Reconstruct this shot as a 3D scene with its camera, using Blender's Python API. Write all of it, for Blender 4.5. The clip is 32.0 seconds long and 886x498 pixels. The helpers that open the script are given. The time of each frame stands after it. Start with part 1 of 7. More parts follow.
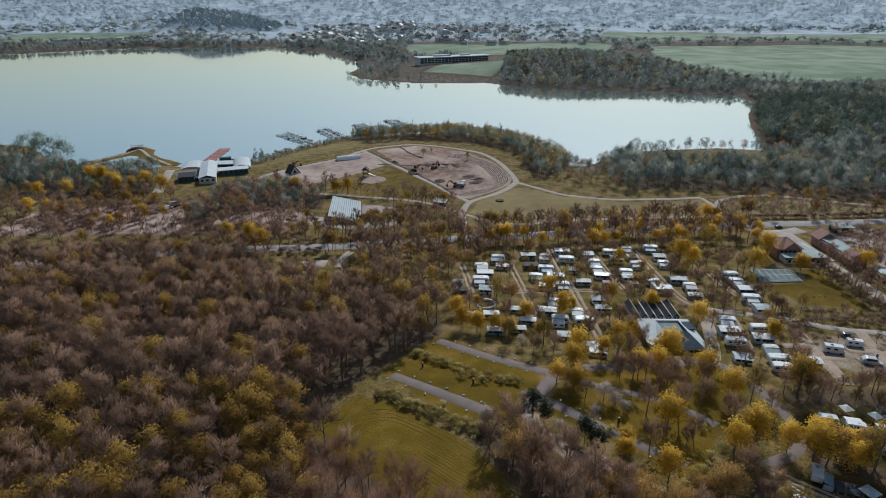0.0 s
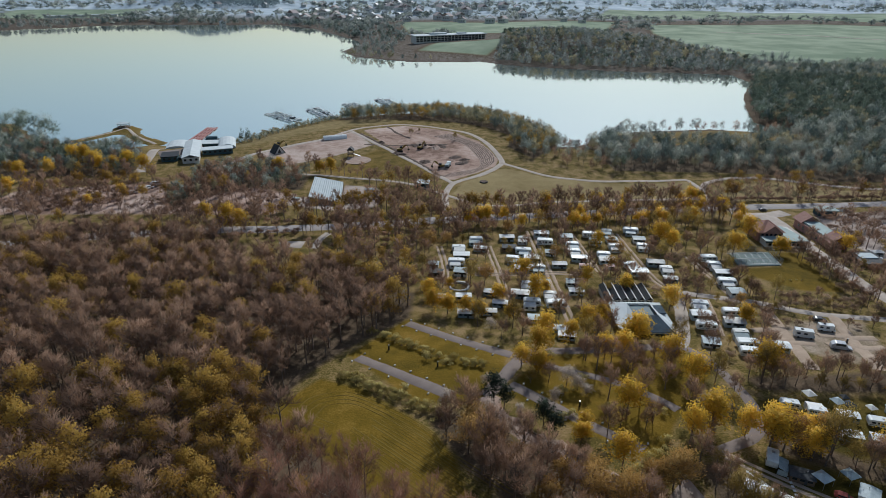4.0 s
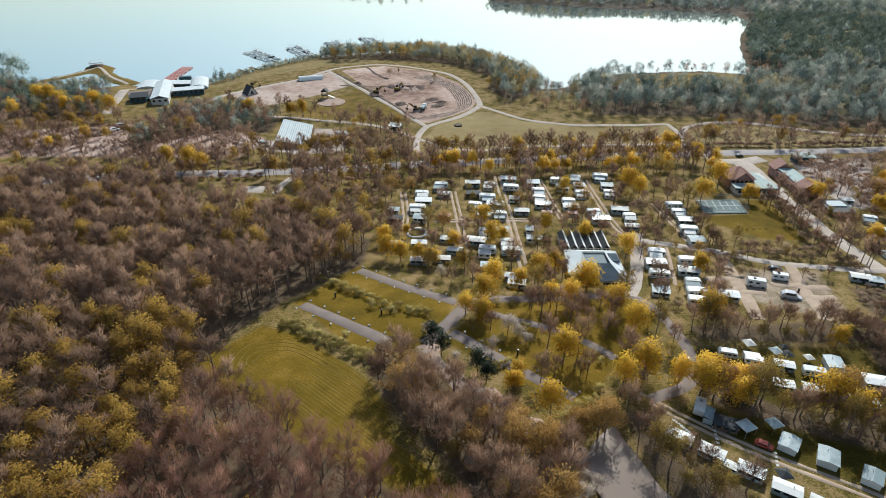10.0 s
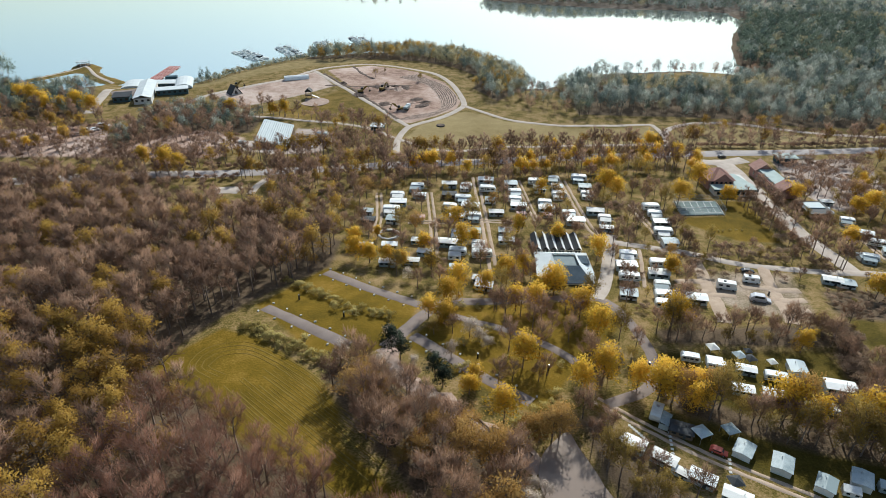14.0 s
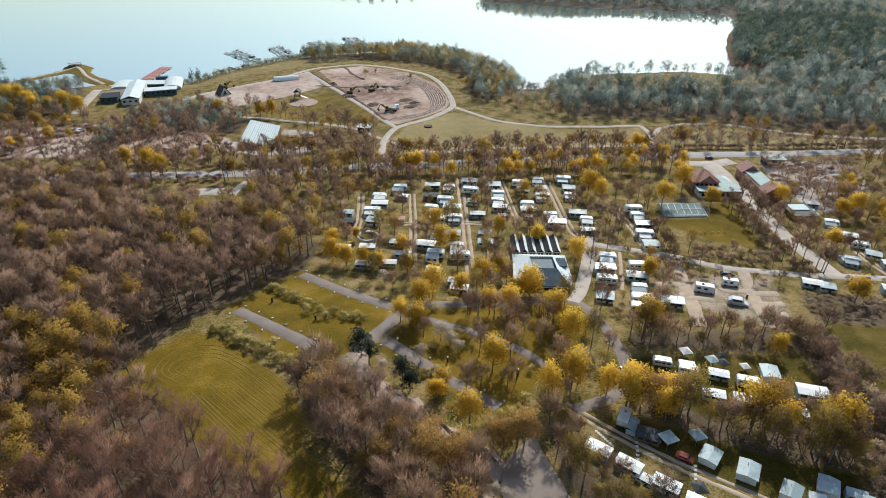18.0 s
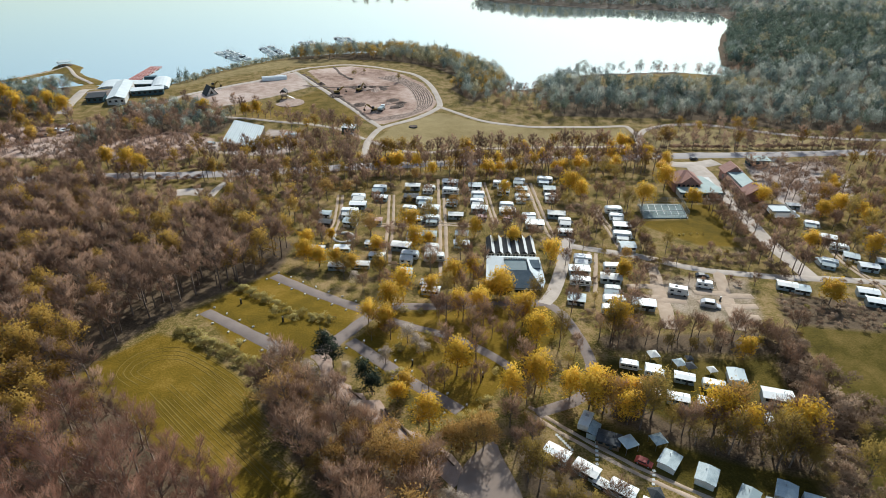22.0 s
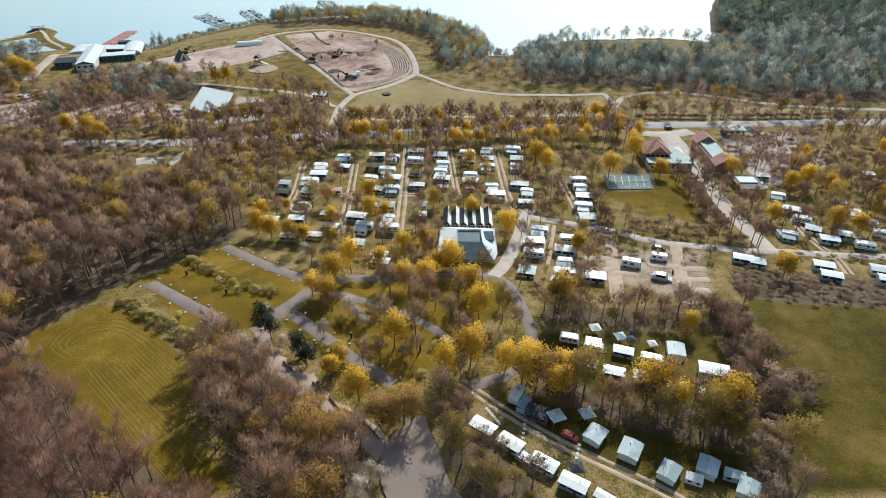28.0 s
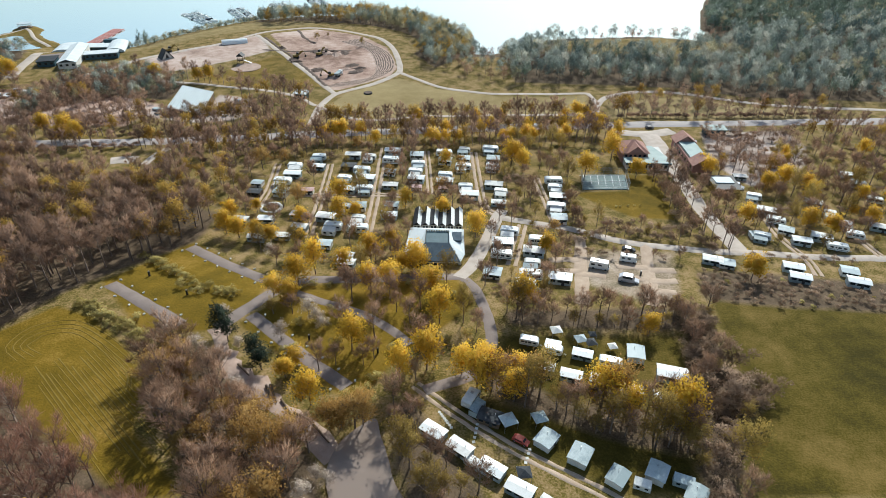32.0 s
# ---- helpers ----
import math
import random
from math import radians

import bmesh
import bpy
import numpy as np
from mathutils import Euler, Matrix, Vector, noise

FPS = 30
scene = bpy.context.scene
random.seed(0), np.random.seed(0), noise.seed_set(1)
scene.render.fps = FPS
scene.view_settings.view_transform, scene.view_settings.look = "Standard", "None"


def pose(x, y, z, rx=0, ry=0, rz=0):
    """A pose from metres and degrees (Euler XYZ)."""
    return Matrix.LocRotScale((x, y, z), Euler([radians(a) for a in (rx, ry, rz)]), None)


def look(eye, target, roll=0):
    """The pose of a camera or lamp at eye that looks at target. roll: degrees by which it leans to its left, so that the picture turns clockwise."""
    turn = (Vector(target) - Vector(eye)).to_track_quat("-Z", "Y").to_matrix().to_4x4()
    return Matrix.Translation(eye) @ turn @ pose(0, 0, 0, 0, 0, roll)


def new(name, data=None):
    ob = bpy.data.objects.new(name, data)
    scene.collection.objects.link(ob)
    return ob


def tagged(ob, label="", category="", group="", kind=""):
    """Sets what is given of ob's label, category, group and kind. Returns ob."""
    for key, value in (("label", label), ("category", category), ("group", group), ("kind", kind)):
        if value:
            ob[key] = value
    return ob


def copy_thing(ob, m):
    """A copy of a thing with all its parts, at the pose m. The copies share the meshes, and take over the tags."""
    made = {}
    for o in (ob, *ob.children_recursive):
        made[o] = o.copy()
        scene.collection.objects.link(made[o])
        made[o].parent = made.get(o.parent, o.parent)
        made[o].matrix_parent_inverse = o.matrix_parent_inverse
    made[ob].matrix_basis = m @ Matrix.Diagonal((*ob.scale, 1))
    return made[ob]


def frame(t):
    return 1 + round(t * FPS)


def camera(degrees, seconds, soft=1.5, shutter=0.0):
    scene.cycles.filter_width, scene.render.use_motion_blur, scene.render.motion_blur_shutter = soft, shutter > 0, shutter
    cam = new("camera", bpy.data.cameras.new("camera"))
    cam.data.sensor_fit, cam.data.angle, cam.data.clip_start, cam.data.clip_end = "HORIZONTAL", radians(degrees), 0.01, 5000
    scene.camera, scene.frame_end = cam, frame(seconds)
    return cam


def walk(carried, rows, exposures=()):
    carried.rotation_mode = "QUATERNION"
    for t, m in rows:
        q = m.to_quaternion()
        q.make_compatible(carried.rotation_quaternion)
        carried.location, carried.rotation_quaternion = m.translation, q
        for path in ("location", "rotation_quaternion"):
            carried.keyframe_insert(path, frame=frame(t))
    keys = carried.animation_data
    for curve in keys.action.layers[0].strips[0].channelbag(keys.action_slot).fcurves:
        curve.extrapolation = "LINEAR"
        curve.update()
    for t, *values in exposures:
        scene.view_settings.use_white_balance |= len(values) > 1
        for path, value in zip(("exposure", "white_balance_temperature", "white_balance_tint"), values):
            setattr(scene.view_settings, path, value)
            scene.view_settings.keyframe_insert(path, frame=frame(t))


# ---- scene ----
cam = camera(72.5, 32.0, soft=0.55)
METRES, EYE, TILT, LEAN, TURN = 79.0, 100.0, -22.7, 0.0, 0.0
ROWS = [
    (0.0, 0.0, 0.0, 0.0, -0.0, 0.0, 0.0),
    (0.5, 0.014, 0.0023, 0.0012, 0.01, 0.0, -0.04),
    (1.0, 0.0307, 0.0044, 0.0024, 0.02, 0.02, -0.07),
    (1.5, 0.0456, 0.0066, 0.003, 0.02, -0.05, -0.1),
    (2.0, 0.0623, 0.0092, 0.0045, 0.04, -0.23, -0.15),
    (2.5, 0.0774, 0.0115, 0.0053, 0.04, -0.37, -0.18),
    (3.0, 0.0945, 0.014, 0.0062, 0.07, -0.56, -0.21),
    (3.5, 0.1099, 0.0164, 0.007, 0.09, -1.16, -0.24),
    (5.5, 0.1753, 0.0292, 0.0113, 0.16, -3.83, -0.33),
    (6.0, 0.1924, 0.032, 0.0127, 0.18, -4.34, -0.36),
    (6.5, 0.2082, 0.0347, 0.0133, 0.19, -4.65, -0.38),
    (7.0, 0.2253, 0.0373, 0.0145, 0.2, -5.0, -0.41),
    (7.5, 0.2407, 0.0401, 0.0156, 0.21, -5.33, -0.43),
    (8.0, 0.2575, 0.043, 0.0166, 0.22, -5.71, -0.44),
    (8.5, 0.2731, 0.0454, 0.0177, 0.23, -6.1, -0.45),
    (9.0, 0.2903, 0.0481, 0.019, 0.24, -6.54, -0.49),
    (9.5, 0.3062, 0.0509, 0.0204, 0.26, -6.93, -0.51),
    (10.0, 0.3229, 0.0537, 0.0216, 0.26, -7.24, -0.54),
    (10.5, 0.3386, 0.0563, 0.0233, 0.28, -7.26, -0.55),
    (11.0, 0.3558, 0.059, 0.0242, 0.3, -7.27, -0.55),
    (11.5, 0.3714, 0.0616, 0.0249, 0.33, -7.28, -0.57),
    (12.0, 0.3886, 0.0643, 0.0264, 0.34, -7.28, -0.59),
    (12.5, 0.4046, 0.067, 0.0271, 0.35, -7.29, -0.59),
    (13.0, 0.4216, 0.0701, 0.0281, 0.37, -7.29, -0.6),
    (13.5, 0.4375, 0.0727, 0.0292, 0.39, -7.3, -0.6),
    (14.0, 0.4547, 0.0754, 0.0303, 0.4, -7.3, -0.62),
    (14.5, 0.47, 0.0782, 0.0312, 0.43, -7.3, -0.63),
    (16.5, 0.5191, 0.0877, 0.0351, 0.53, -7.29, -0.64),
    (17.0, 0.5307, 0.0898, 0.0363, 0.57, -7.3, -0.63),
    (17.5, 0.5417, 0.092, 0.0371, 0.58, -7.29, -0.64),
    (18.0, 0.5549, 0.0939, 0.0379, 0.59, -7.29, -0.66),
    (18.5, 0.5671, 0.0957, 0.0384, 0.61, -7.3, -0.66),
    (19.0, 0.5803, 0.0975, 0.0393, 0.64, -7.3, -0.66),
    (19.5, 0.5931, 0.0992, 0.0403, 0.65, -7.31, -0.66),
    (20.0, 0.6069, 0.1012, 0.0409, 0.65, -7.3, -0.67),
    (20.5, 0.6205, 0.1028, 0.0421, 0.67, -7.31, -0.69),
    (21.0, 0.6365, 0.1044, 0.043, 0.69, -7.31, -0.7),
    (21.5, 0.6508, 0.1062, 0.0439, 0.7, -7.33, -0.72),
    (22.0, 0.6664, 0.1083, 0.0448, 0.72, -7.32, -0.74),
    (22.5, 0.681, 0.1103, 0.0456, 0.72, -7.33, -0.75),
    (23.0, 0.6971, 0.1126, 0.0463, 0.73, -7.33, -0.77),
    (23.5, 0.7123, 0.1148, 0.0473, 0.74, -7.33, -0.79),
    (24.0, 0.7288, 0.1173, 0.0481, 0.73, -7.34, -0.8),
    (24.5, 0.7445, 0.1196, 0.0491, 0.76, -7.34, -0.82),
    (25.0, 0.7609, 0.1226, 0.0495, 0.76, -7.38, -0.83),
    (25.5, 0.7758, 0.1252, 0.0494, 0.77, -7.44, -0.86),
    (27.5, 0.8395, 0.1377, 0.0535, 0.85, -9.53, -0.91),
    (28.0, 0.8567, 0.1403, 0.0554, 0.88, -10.33, -0.92),
    (28.5, 0.8716, 0.1433, 0.056, 0.88, -10.71, -0.94),
    (29.0, 0.8885, 0.146, 0.0575, 0.91, -10.68, -0.96),
    (29.5, 0.9038, 0.1485, 0.0585, 0.92, -10.65, -0.97),
    (30.0, 0.9202, 0.1511, 0.0598, 0.94, -10.62, -0.97),
    (30.5, 0.9356, 0.1532, 0.0609, 0.94, -10.6, -0.97),
    (31.0, 0.9525, 0.1558, 0.062, 0.95, -10.56, -0.97),
    (31.5, 0.9682, 0.158, 0.0632, 0.96, -10.52, -0.96),
    (32.0, 0.9845, 0.1604, 0.0646, 0.98, -10.5, -0.99),
]
walk(cam, [(t, pose(0, 0, EYE, TILT, LEAN, TURN) @ pose(METRES * x, METRES * y, METRES * z, 90 + pitch, roll, yaw)) for t, x, y, z, yaw, pitch, roll in ROWS],
     [(0.0, -0.78, 6080, 10), (3.5, -0.7, 6080, 10), (6.0, -0.44, 6200, 9), (9.0, -0.08, 6350, 7), (13.0, 0.03, 6400, 7), (24.0, 0.04, 6400, 7), (32.0, 0.2, 6350, 6)])

# ---- sky and sun: ahead of the camera, a little to its right ----
SUN_EL, SUN_AZ = radians(39), radians(18)
SUN = Vector((math.sin(SUN_AZ) * math.cos(SUN_EL), math.cos(SUN_AZ) * math.cos(SUN_EL), math.sin(SUN_EL)))
world = bpy.data.worlds.new("world")
scene.world = world
world.use_nodes = True
wn = world.node_tree.nodes
sky = wn.new("ShaderNodeTexSky")
sky.sky_type, sky.sun_disc = "NISHITA", False
sky.sun_elevation, sky.sun_rotation = SUN_EL, SUN_AZ
sky.air_density, sky.dust_density, sky.ozone_density, sky.altitude = 1.3, 1.3, 1.0, 300
wn["Background"].inputs["Strength"].default_value = 0.113
world.node_tree.links.new(sky.outputs[0], wn["Background"].inputs["Color"])
sun = new("sun", bpy.data.lights.new("sun", "SUN"))
sun.data.energy, sun.data.angle, sun.data.color = 4.6, radians(0.6), (0.945, 0.95, 0.91)
sun.matrix_world = look(SUN * 400, (0, 0, 0))

# ---- materials ----
def material(name):
    m = bpy.data.materials.new(name)
    m.use_nodes = True
    return m, m.node_tree.nodes, m.node_tree.links, m.node_tree.nodes["Principled BSDF"]


def ramp(nodes, stops):
    r = nodes.new("ShaderNodeValToRGB")
    while len(r.color_ramp.elements) < len(stops):
        r.color_ramp.elements.new(0.5)
    for e, (p, c) in zip(r.color_ramp.elements, stops):
        e.position, e.color = p, (*c, 1)
    return r


def surface(name, c1, c2, scale=0.5, fine=6.0, rough=0.85, bump=0.0, metal=0.0, vary=0.0, through_light=0.0, tint=False, spec=0.3):
    """Colour between c1 and c2 by coarse and fine noise; vary: change from thing to thing; tint: from tree to tree in a wood."""
    m, n, l, p = material(name)
    geo = n.new("ShaderNodeNewGeometry")
    a, b = n.new("ShaderNodeTexNoise"), n.new("ShaderNodeTexNoise")
    a.inputs["Scale"].default_value, b.inputs["Scale"].default_value = scale, fine
    a.inputs["Detail"].default_value, b.inputs["Detail"].default_value = 4, 3
    l.new(geo.outputs["Position"], a.inputs["Vector"]), l.new(geo.outputs["Position"], b.inputs["Vector"])
    mix = n.new("ShaderNodeMix")
    mix.inputs[0].default_value = 0.45
    l.new(a.outputs[0], mix.inputs[2]), l.new(b.outputs[0], mix.inputs[3])
    value = mix.outputs[0]
    if vary or tint:
        add = n.new("ShaderNodeMath")
        add.operation = "MULTIPLY_ADD"
        if tint:
            src = n.new("ShaderNodeAttribute")
            src.attribute_name = "tint"
            l.new(src.outputs["Fac"], add.inputs[0])
        else:
            src = n.new("ShaderNodeObjectInfo")
            l.new(src.outputs["Random"], add.inputs[0])
        add.inputs[1].default_value = vary
        shift = n.new("ShaderNodeMath")
        shift.operation = "SUBTRACT"
        shift.inputs[1].default_value = vary / 2
        l.new(value, shift.inputs[0]), l.new(shift.outputs[0], add.inputs[2])
        value = add.outputs[0]
    r = ramp(n, [(0.32, c1), (0.68, c2)])
    l.new(value, r.inputs[0])
    l.new(r.outputs[0], p.inputs["Base Color"])
    p.inputs["Roughness"].default_value, p.inputs["Metallic"].default_value = rough, metal
    p.inputs["Specular IOR Level"].default_value = spec
    if bump:
        bm = n.new("ShaderNodeBump")
        bm.inputs["Strength"].default_value = bump
        l.new(b.outputs[0], bm.inputs["Height"]), l.new(bm.outputs[0], p.inputs["Normal"])
    if through_light:
        tr, ms = n.new("ShaderNodeBsdfTranslucent"), n.new("ShaderNodeMixShader")
        l.new(r.outputs[0], tr.inputs[0])
        ms.inputs[0].default_value = through_light
        l.new(p.outputs[0], ms.inputs[1]), l.new(tr.outputs[0], ms.inputs[2])
        l.new(ms.outputs[0], n["Material Output"].inputs[0])
    return m


BARK = surface("bark", (0.12, 0.09, 0.072), (0.28, 0.215, 0.175), 1.0, 8, vary=0.3)
TWIG = surface("bare_twigs", (0.245, 0.145, 0.092), (0.465, 0.29, 0.19), 0.3, 5, vary=0.5, through_light=0.3)
THORN = surface("thorn_twigs", (0.25, 0.168, 0.112), (0.45, 0.325, 0.23), 0.3, 5, vary=0.5, through_light=0.5)
BUD = surface("budding_twigs", (0.24, 0.16, 0.04), (0.46, 0.33, 0.09), 0.3, 5, vary=0.5, through_light=0.45)
LEAF = surface("spring_leaves", (0.56, 0.335, 0.03), (0.89, 0.59, 0.072), 0.4, 5, rough=0.6, vary=0.35, through_light=0.5)
RUSSET = surface("russet_buds", (0.34, 0.19, 0.05), (0.58, 0.36, 0.12), 0.4, 5, vary=0.4, through_light=0.45)
NEEDLE = surface("conifer_needles", (0.018, 0.03, 0.018), (0.05, 0.07, 0.035), 0.5, 6, vary=0.3, through_light=0.15)
BLOSSOM = surface("pale_blossom", (0.40, 0.32, 0.26), (0.66, 0.56, 0.47), 0.5, 6, vary=0.3, through_light=0.35)
SHRUBM = surface("shrub_twigs", (0.34, 0.275, 0.09), (0.56, 0.47, 0.19), 0.3, 5, vary=0.5, through_light=0.5)
W_TWIG = surface("wood_twigs", (0.225, 0.138, 0.096), (0.46, 0.295, 0.20), 0.06, 4, vary=0.6, tint=True, through_light=0.42)
NEAR_TWIG = surface("fine_twigs", (0.24, 0.12, 0.082), (0.44, 0.245, 0.17), 0.06, 4, vary=0.5, tint=True, through_light=0.4)
W_BUD = surface("wood_buds", (0.29, 0.165, 0.035), (0.54, 0.345, 0.075), 0.06, 4, vary=0.5, tint=True, through_light=0.45)
# haze of the middle distance is painted into these crown colours
HAZED_TWIG = surface("hazed_twigs", (0.13, 0.175, 0.16), (0.44, 0.475, 0.405), 0.08, 1.2, vary=0.7, tint=True, through_light=0.3)
HAZED_BUD = surface("hazed_buds", (0.25, 0.23, 0.13), (0.52, 0.46, 0.28), 0.08, 1.2, vary=0.5, tint=True, through_light=0.35)
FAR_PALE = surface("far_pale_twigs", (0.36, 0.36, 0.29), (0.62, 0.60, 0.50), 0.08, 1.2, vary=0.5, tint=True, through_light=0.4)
HAZED_DARK = surface("hazed_conifers", (0.075, 0.11, 0.085), (0.19, 0.235, 0.175), 0.08, 1.2, vary=0.5, tint=True, through_light=0.35)
# hill woods: blue distance haze is painted into the twig colour
HAZED_HILL_TWIG = surface("distant_woods", (0.44, 0.52, 0.565), (0.62, 0.695, 0.74), 0.004, 0.05, vary=0.2, tint=True, through_light=0.5)
HAZED_HILL_DARK = surface("hazed_distant_conifers", (0.22, 0.29, 0.31), (0.32, 0.39, 0.41), 0.03, 0.3, vary=0.4, tint=True, through_light=0.3)
# twigs across the water, lightened in colour to stand for haze
HAZED_SHORE_TWIG = surface("hazed_shore_woods", (0.17, 0.215, 0.205), (0.42, 0.445, 0.41), 0.03, 0.5, vary=0.5, tint=True, through_light=0.5)
ROADM = surface("worn_road_asphalt", (0.29, 0.255, 0.24), (0.40, 0.36, 0.34), 0.25, 5, rough=0.85, bump=0.1)
ASPHALT = surface("asphalt", (0.17, 0.132, 0.113), (0.26, 0.208, 0.182), 0.25, 5, rough=0.85, bump=0.1)
GRAVEL = surface("gravel_path", (0.36, 0.30, 0.25), (0.54, 0.465, 0.40), 0.3, 6, rough=0.95, bump=0.3)
TRACK = surface("dirt_track", (0.33, 0.24, 0.17), (0.50, 0.385, 0.29), 0.35, 5, rough=0.95, bump=0.3)
WHITE = surface("white_shell", (0.70, 0.73, 0.71), (0.84, 0.86, 0.84), 0.8, 9, rough=0.35, vary=0.3)
CREAM = surface("cream_tarp", (0.58, 0.58, 0.54), (0.78, 0.78, 0.74), 0.8, 7, rough=0.6, vary=0.3)
GREYTARP = surface("grey_tarp", (0.24, 0.30, 0.31), (0.46, 0.53, 0.54), 0.7, 6, rough=0.55, vary=0.5)
DARKTARP = surface("dark_tarp", (0.025, 0.028, 0.03), (0.07, 0.075, 0.08), 0.7, 6, rough=0.7)
PINK = surface("faded_red_tarp", (0.42, 0.24, 0.22), (0.60, 0.42, 0.39), 0.7, 6, rough=0.7)
GLASS = surface("dark_glass", (0.015, 0.02, 0.024), (0.03, 0.04, 0.045), 1, 6, rough=0.12, spec=0.6)
RUBBER = surface("rubber", (0.015, 0.015, 0.015), (0.035, 0.035, 0.035), 3, 20, rough=0.8)
STEEL = surface("steel", (0.35, 0.36, 0.37), (0.55, 0.56, 0.57), 2, 15, rough=0.4, metal=0.7)
REDTILE = surface("red_roof_tiles", (0.30, 0.15, 0.115), (0.43, 0.24, 0.19), 0.7, 9, rough=0.75, bump=0.3)
RENDERW = surface("white_render", (0.55, 0.54, 0.50), (0.72, 0.71, 0.67), 0.4, 8, rough=0.9)
BRICKW = surface("brick_red_wall", (0.30, 0.16, 0.13), (0.42, 0.25, 0.21), 0.6, 9, rough=0.9)
METALROOF = surface("pale_metal_roof", (0.50, 0.55, 0.55), (0.66, 0.70, 0.70), 0.25, 4, rough=0.75)
FLATROOF = surface("pale_green_flat_roof", (0.30, 0.38, 0.36), (0.44, 0.51, 0.48), 0.3, 5, rough=0.8)
ZINC = surface("blue_grey_zinc", (0.06, 0.082, 0.10), (0.11, 0.142, 0.168), 0.4, 6, rough=0.9, spec=0.06)
BLACKROOF = surface("black_roofing", (0.012, 0.013, 0.015), (0.035, 0.037, 0.04), 0.6, 8, rough=0.6)
# real blue-green cladding; also painted shade on club walls and hall front
TEAL = surface("blue_green_cladding_and_shade", (0.03, 0.07, 0.085), (0.06, 0.12, 0.14), 0.6, 8, rough=0.6)
TIMBER = surface("weathered_timber", (0.09, 0.06, 0.04), (0.20, 0.14, 0.09), 0.8, 9, rough=0.85)
REDPAINT = surface("red_paint", (0.40, 0.06, 0.04), (0.55, 0.12, 0.09), 1, 9, rough=0.5)
# machine yellow, with the dark of the backlight put into the paint
YELLOWP = surface("darkened_machine_paint", (0.16, 0.11, 0.03), (0.30, 0.20, 0.05), 1, 9, rough=0.5)
REDDECK = surface("red_planking", (0.34, 0.13, 0.11), (0.50, 0.24, 0.21), 0.5, 6, rough=0.8)
CARPAINT = surface("car_paint_dark", (0.015, 0.018, 0.022), (0.04, 0.045, 0.05), 2, 15, rough=0.25, vary=0.5, spec=0.6)
CARWHITE = surface("car_paint_light", (0.45, 0.46, 0.48), (0.65, 0.66, 0.68), 2, 15, rough=0.25, vary=0.5, spec=0.6)
COURT = surface("court_surface", (0.12, 0.16, 0.155), (0.20, 0.25, 0.24), 0.6, 8, rough=0.9)
LINEP = surface("white_lines", (0.62, 0.62, 0.60), (0.75, 0.75, 0.73), 2, 10, rough=0.8)
MOWN = surface("mown_grass", (0.145, 0.098, 0.014), (0.205, 0.138, 0.026), 0.3, 6, rough=0.95)
BANK = surface("stream_bed", (0.28, 0.19, 0.145), (0.47, 0.355, 0.29), 0.5, 5, rough=0.95, bump=0.4)
SPOIL = surface("dark_spoil", (0.07, 0.05, 0.04), (0.17, 0.12, 0.095), 0.5, 5, rough=0.95, bump=0.4)

# ground: the covers are mixed by what grows there; far covers carry painted haze
GROUND, gn, gl, gp = material("ground_cover")
gpos = gn.new("ShaderNodeNewGeometry")


def gnoise(scale, detail=5):
    t = gn.new("ShaderNodeTexNoise")
    t.inputs["Scale"].default_value, t.inputs["Detail"].default_value = scale, detail
    gl.new(gpos.outputs["Position"], t.inputs["Vector"])
    return t.outputs[0]


def gmix(fac, a, b):
    x = gn.new("ShaderNodeMix")
    x.data_type = "RGBA"
    gl.new(fac, x.inputs[0]), gl.new(a, x.inputs[6]), gl.new(b, x.inputs[7])
    return x.outputs[2]


def gramp(fac, stops):
    r = ramp(gn, stops)
    gl.new(fac, r.inputs[0])
    return r.outputs[0]


n_big, n_mid, n_fine = gnoise(0.03), gnoise(0.22), gnoise(2.2)
blend = gn.new("ShaderNodeMix")
blend.inputs[0].default_value = 0.5
gl.new(n_mid, blend.inputs[2]), gl.new(n_fine, blend.inputs[3])
both = blend.outputs[0]
blend2 = gn.new("ShaderNodeMix")
blend2.inputs[0].default_value = 0.5
gl.new(n_big, blend2.inputs[2]), gl.new(both, blend2.inputs[3])
wide = blend2.outputs[0]
camp_c = gramp(both, [(0.35, (0.07, 0.055, 0.014)), (0.46, (0.14, 0.107, 0.027)), (0.52, (0.225, 0.155, 0.062)), (0.64, (0.32, 0.222, 0.11))])
meadow_c = gramp(wide, [(0.38, (0.088, 0.062, 0.007)), (0.52, (0.172, 0.109, 0.012)), (0.64, (0.30, 0.182, 0.04))])
soil_c = gramp(wide, [(0.41, (0.19, 0.118, 0.088)), (0.5, (0.39, 0.268, 0.21)), (0.6, (0.54, 0.42, 0.355))])
litter_c = gramp(both, [(0.33, (0.055, 0.04, 0.024)), (0.66, (0.17, 0.12, 0.078))])
dry_c = gramp(wide, [(0.36, (0.21, 0.155, 0.065)), (0.66, (0.36, 0.28, 0.14))])
bare_c = gramp(wide, [(0.40, (0.24, 0.185, 0.15)), (0.5, (0.39, 0.315, 0.268)), (0.62, (0.53, 0.46, 0.41))])
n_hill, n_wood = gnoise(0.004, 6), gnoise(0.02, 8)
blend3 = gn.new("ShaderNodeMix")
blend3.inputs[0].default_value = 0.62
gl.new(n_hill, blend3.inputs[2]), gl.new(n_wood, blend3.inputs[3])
# distance haze is painted into the far hill and field colours
hazed_hill_c = gramp(blend3.outputs[0], [(0.38, (0.35, 0.43, 0.47)), (0.5, (0.46, 0.54, 0.59)), (0.62, (0.60, 0.66, 0.69))])
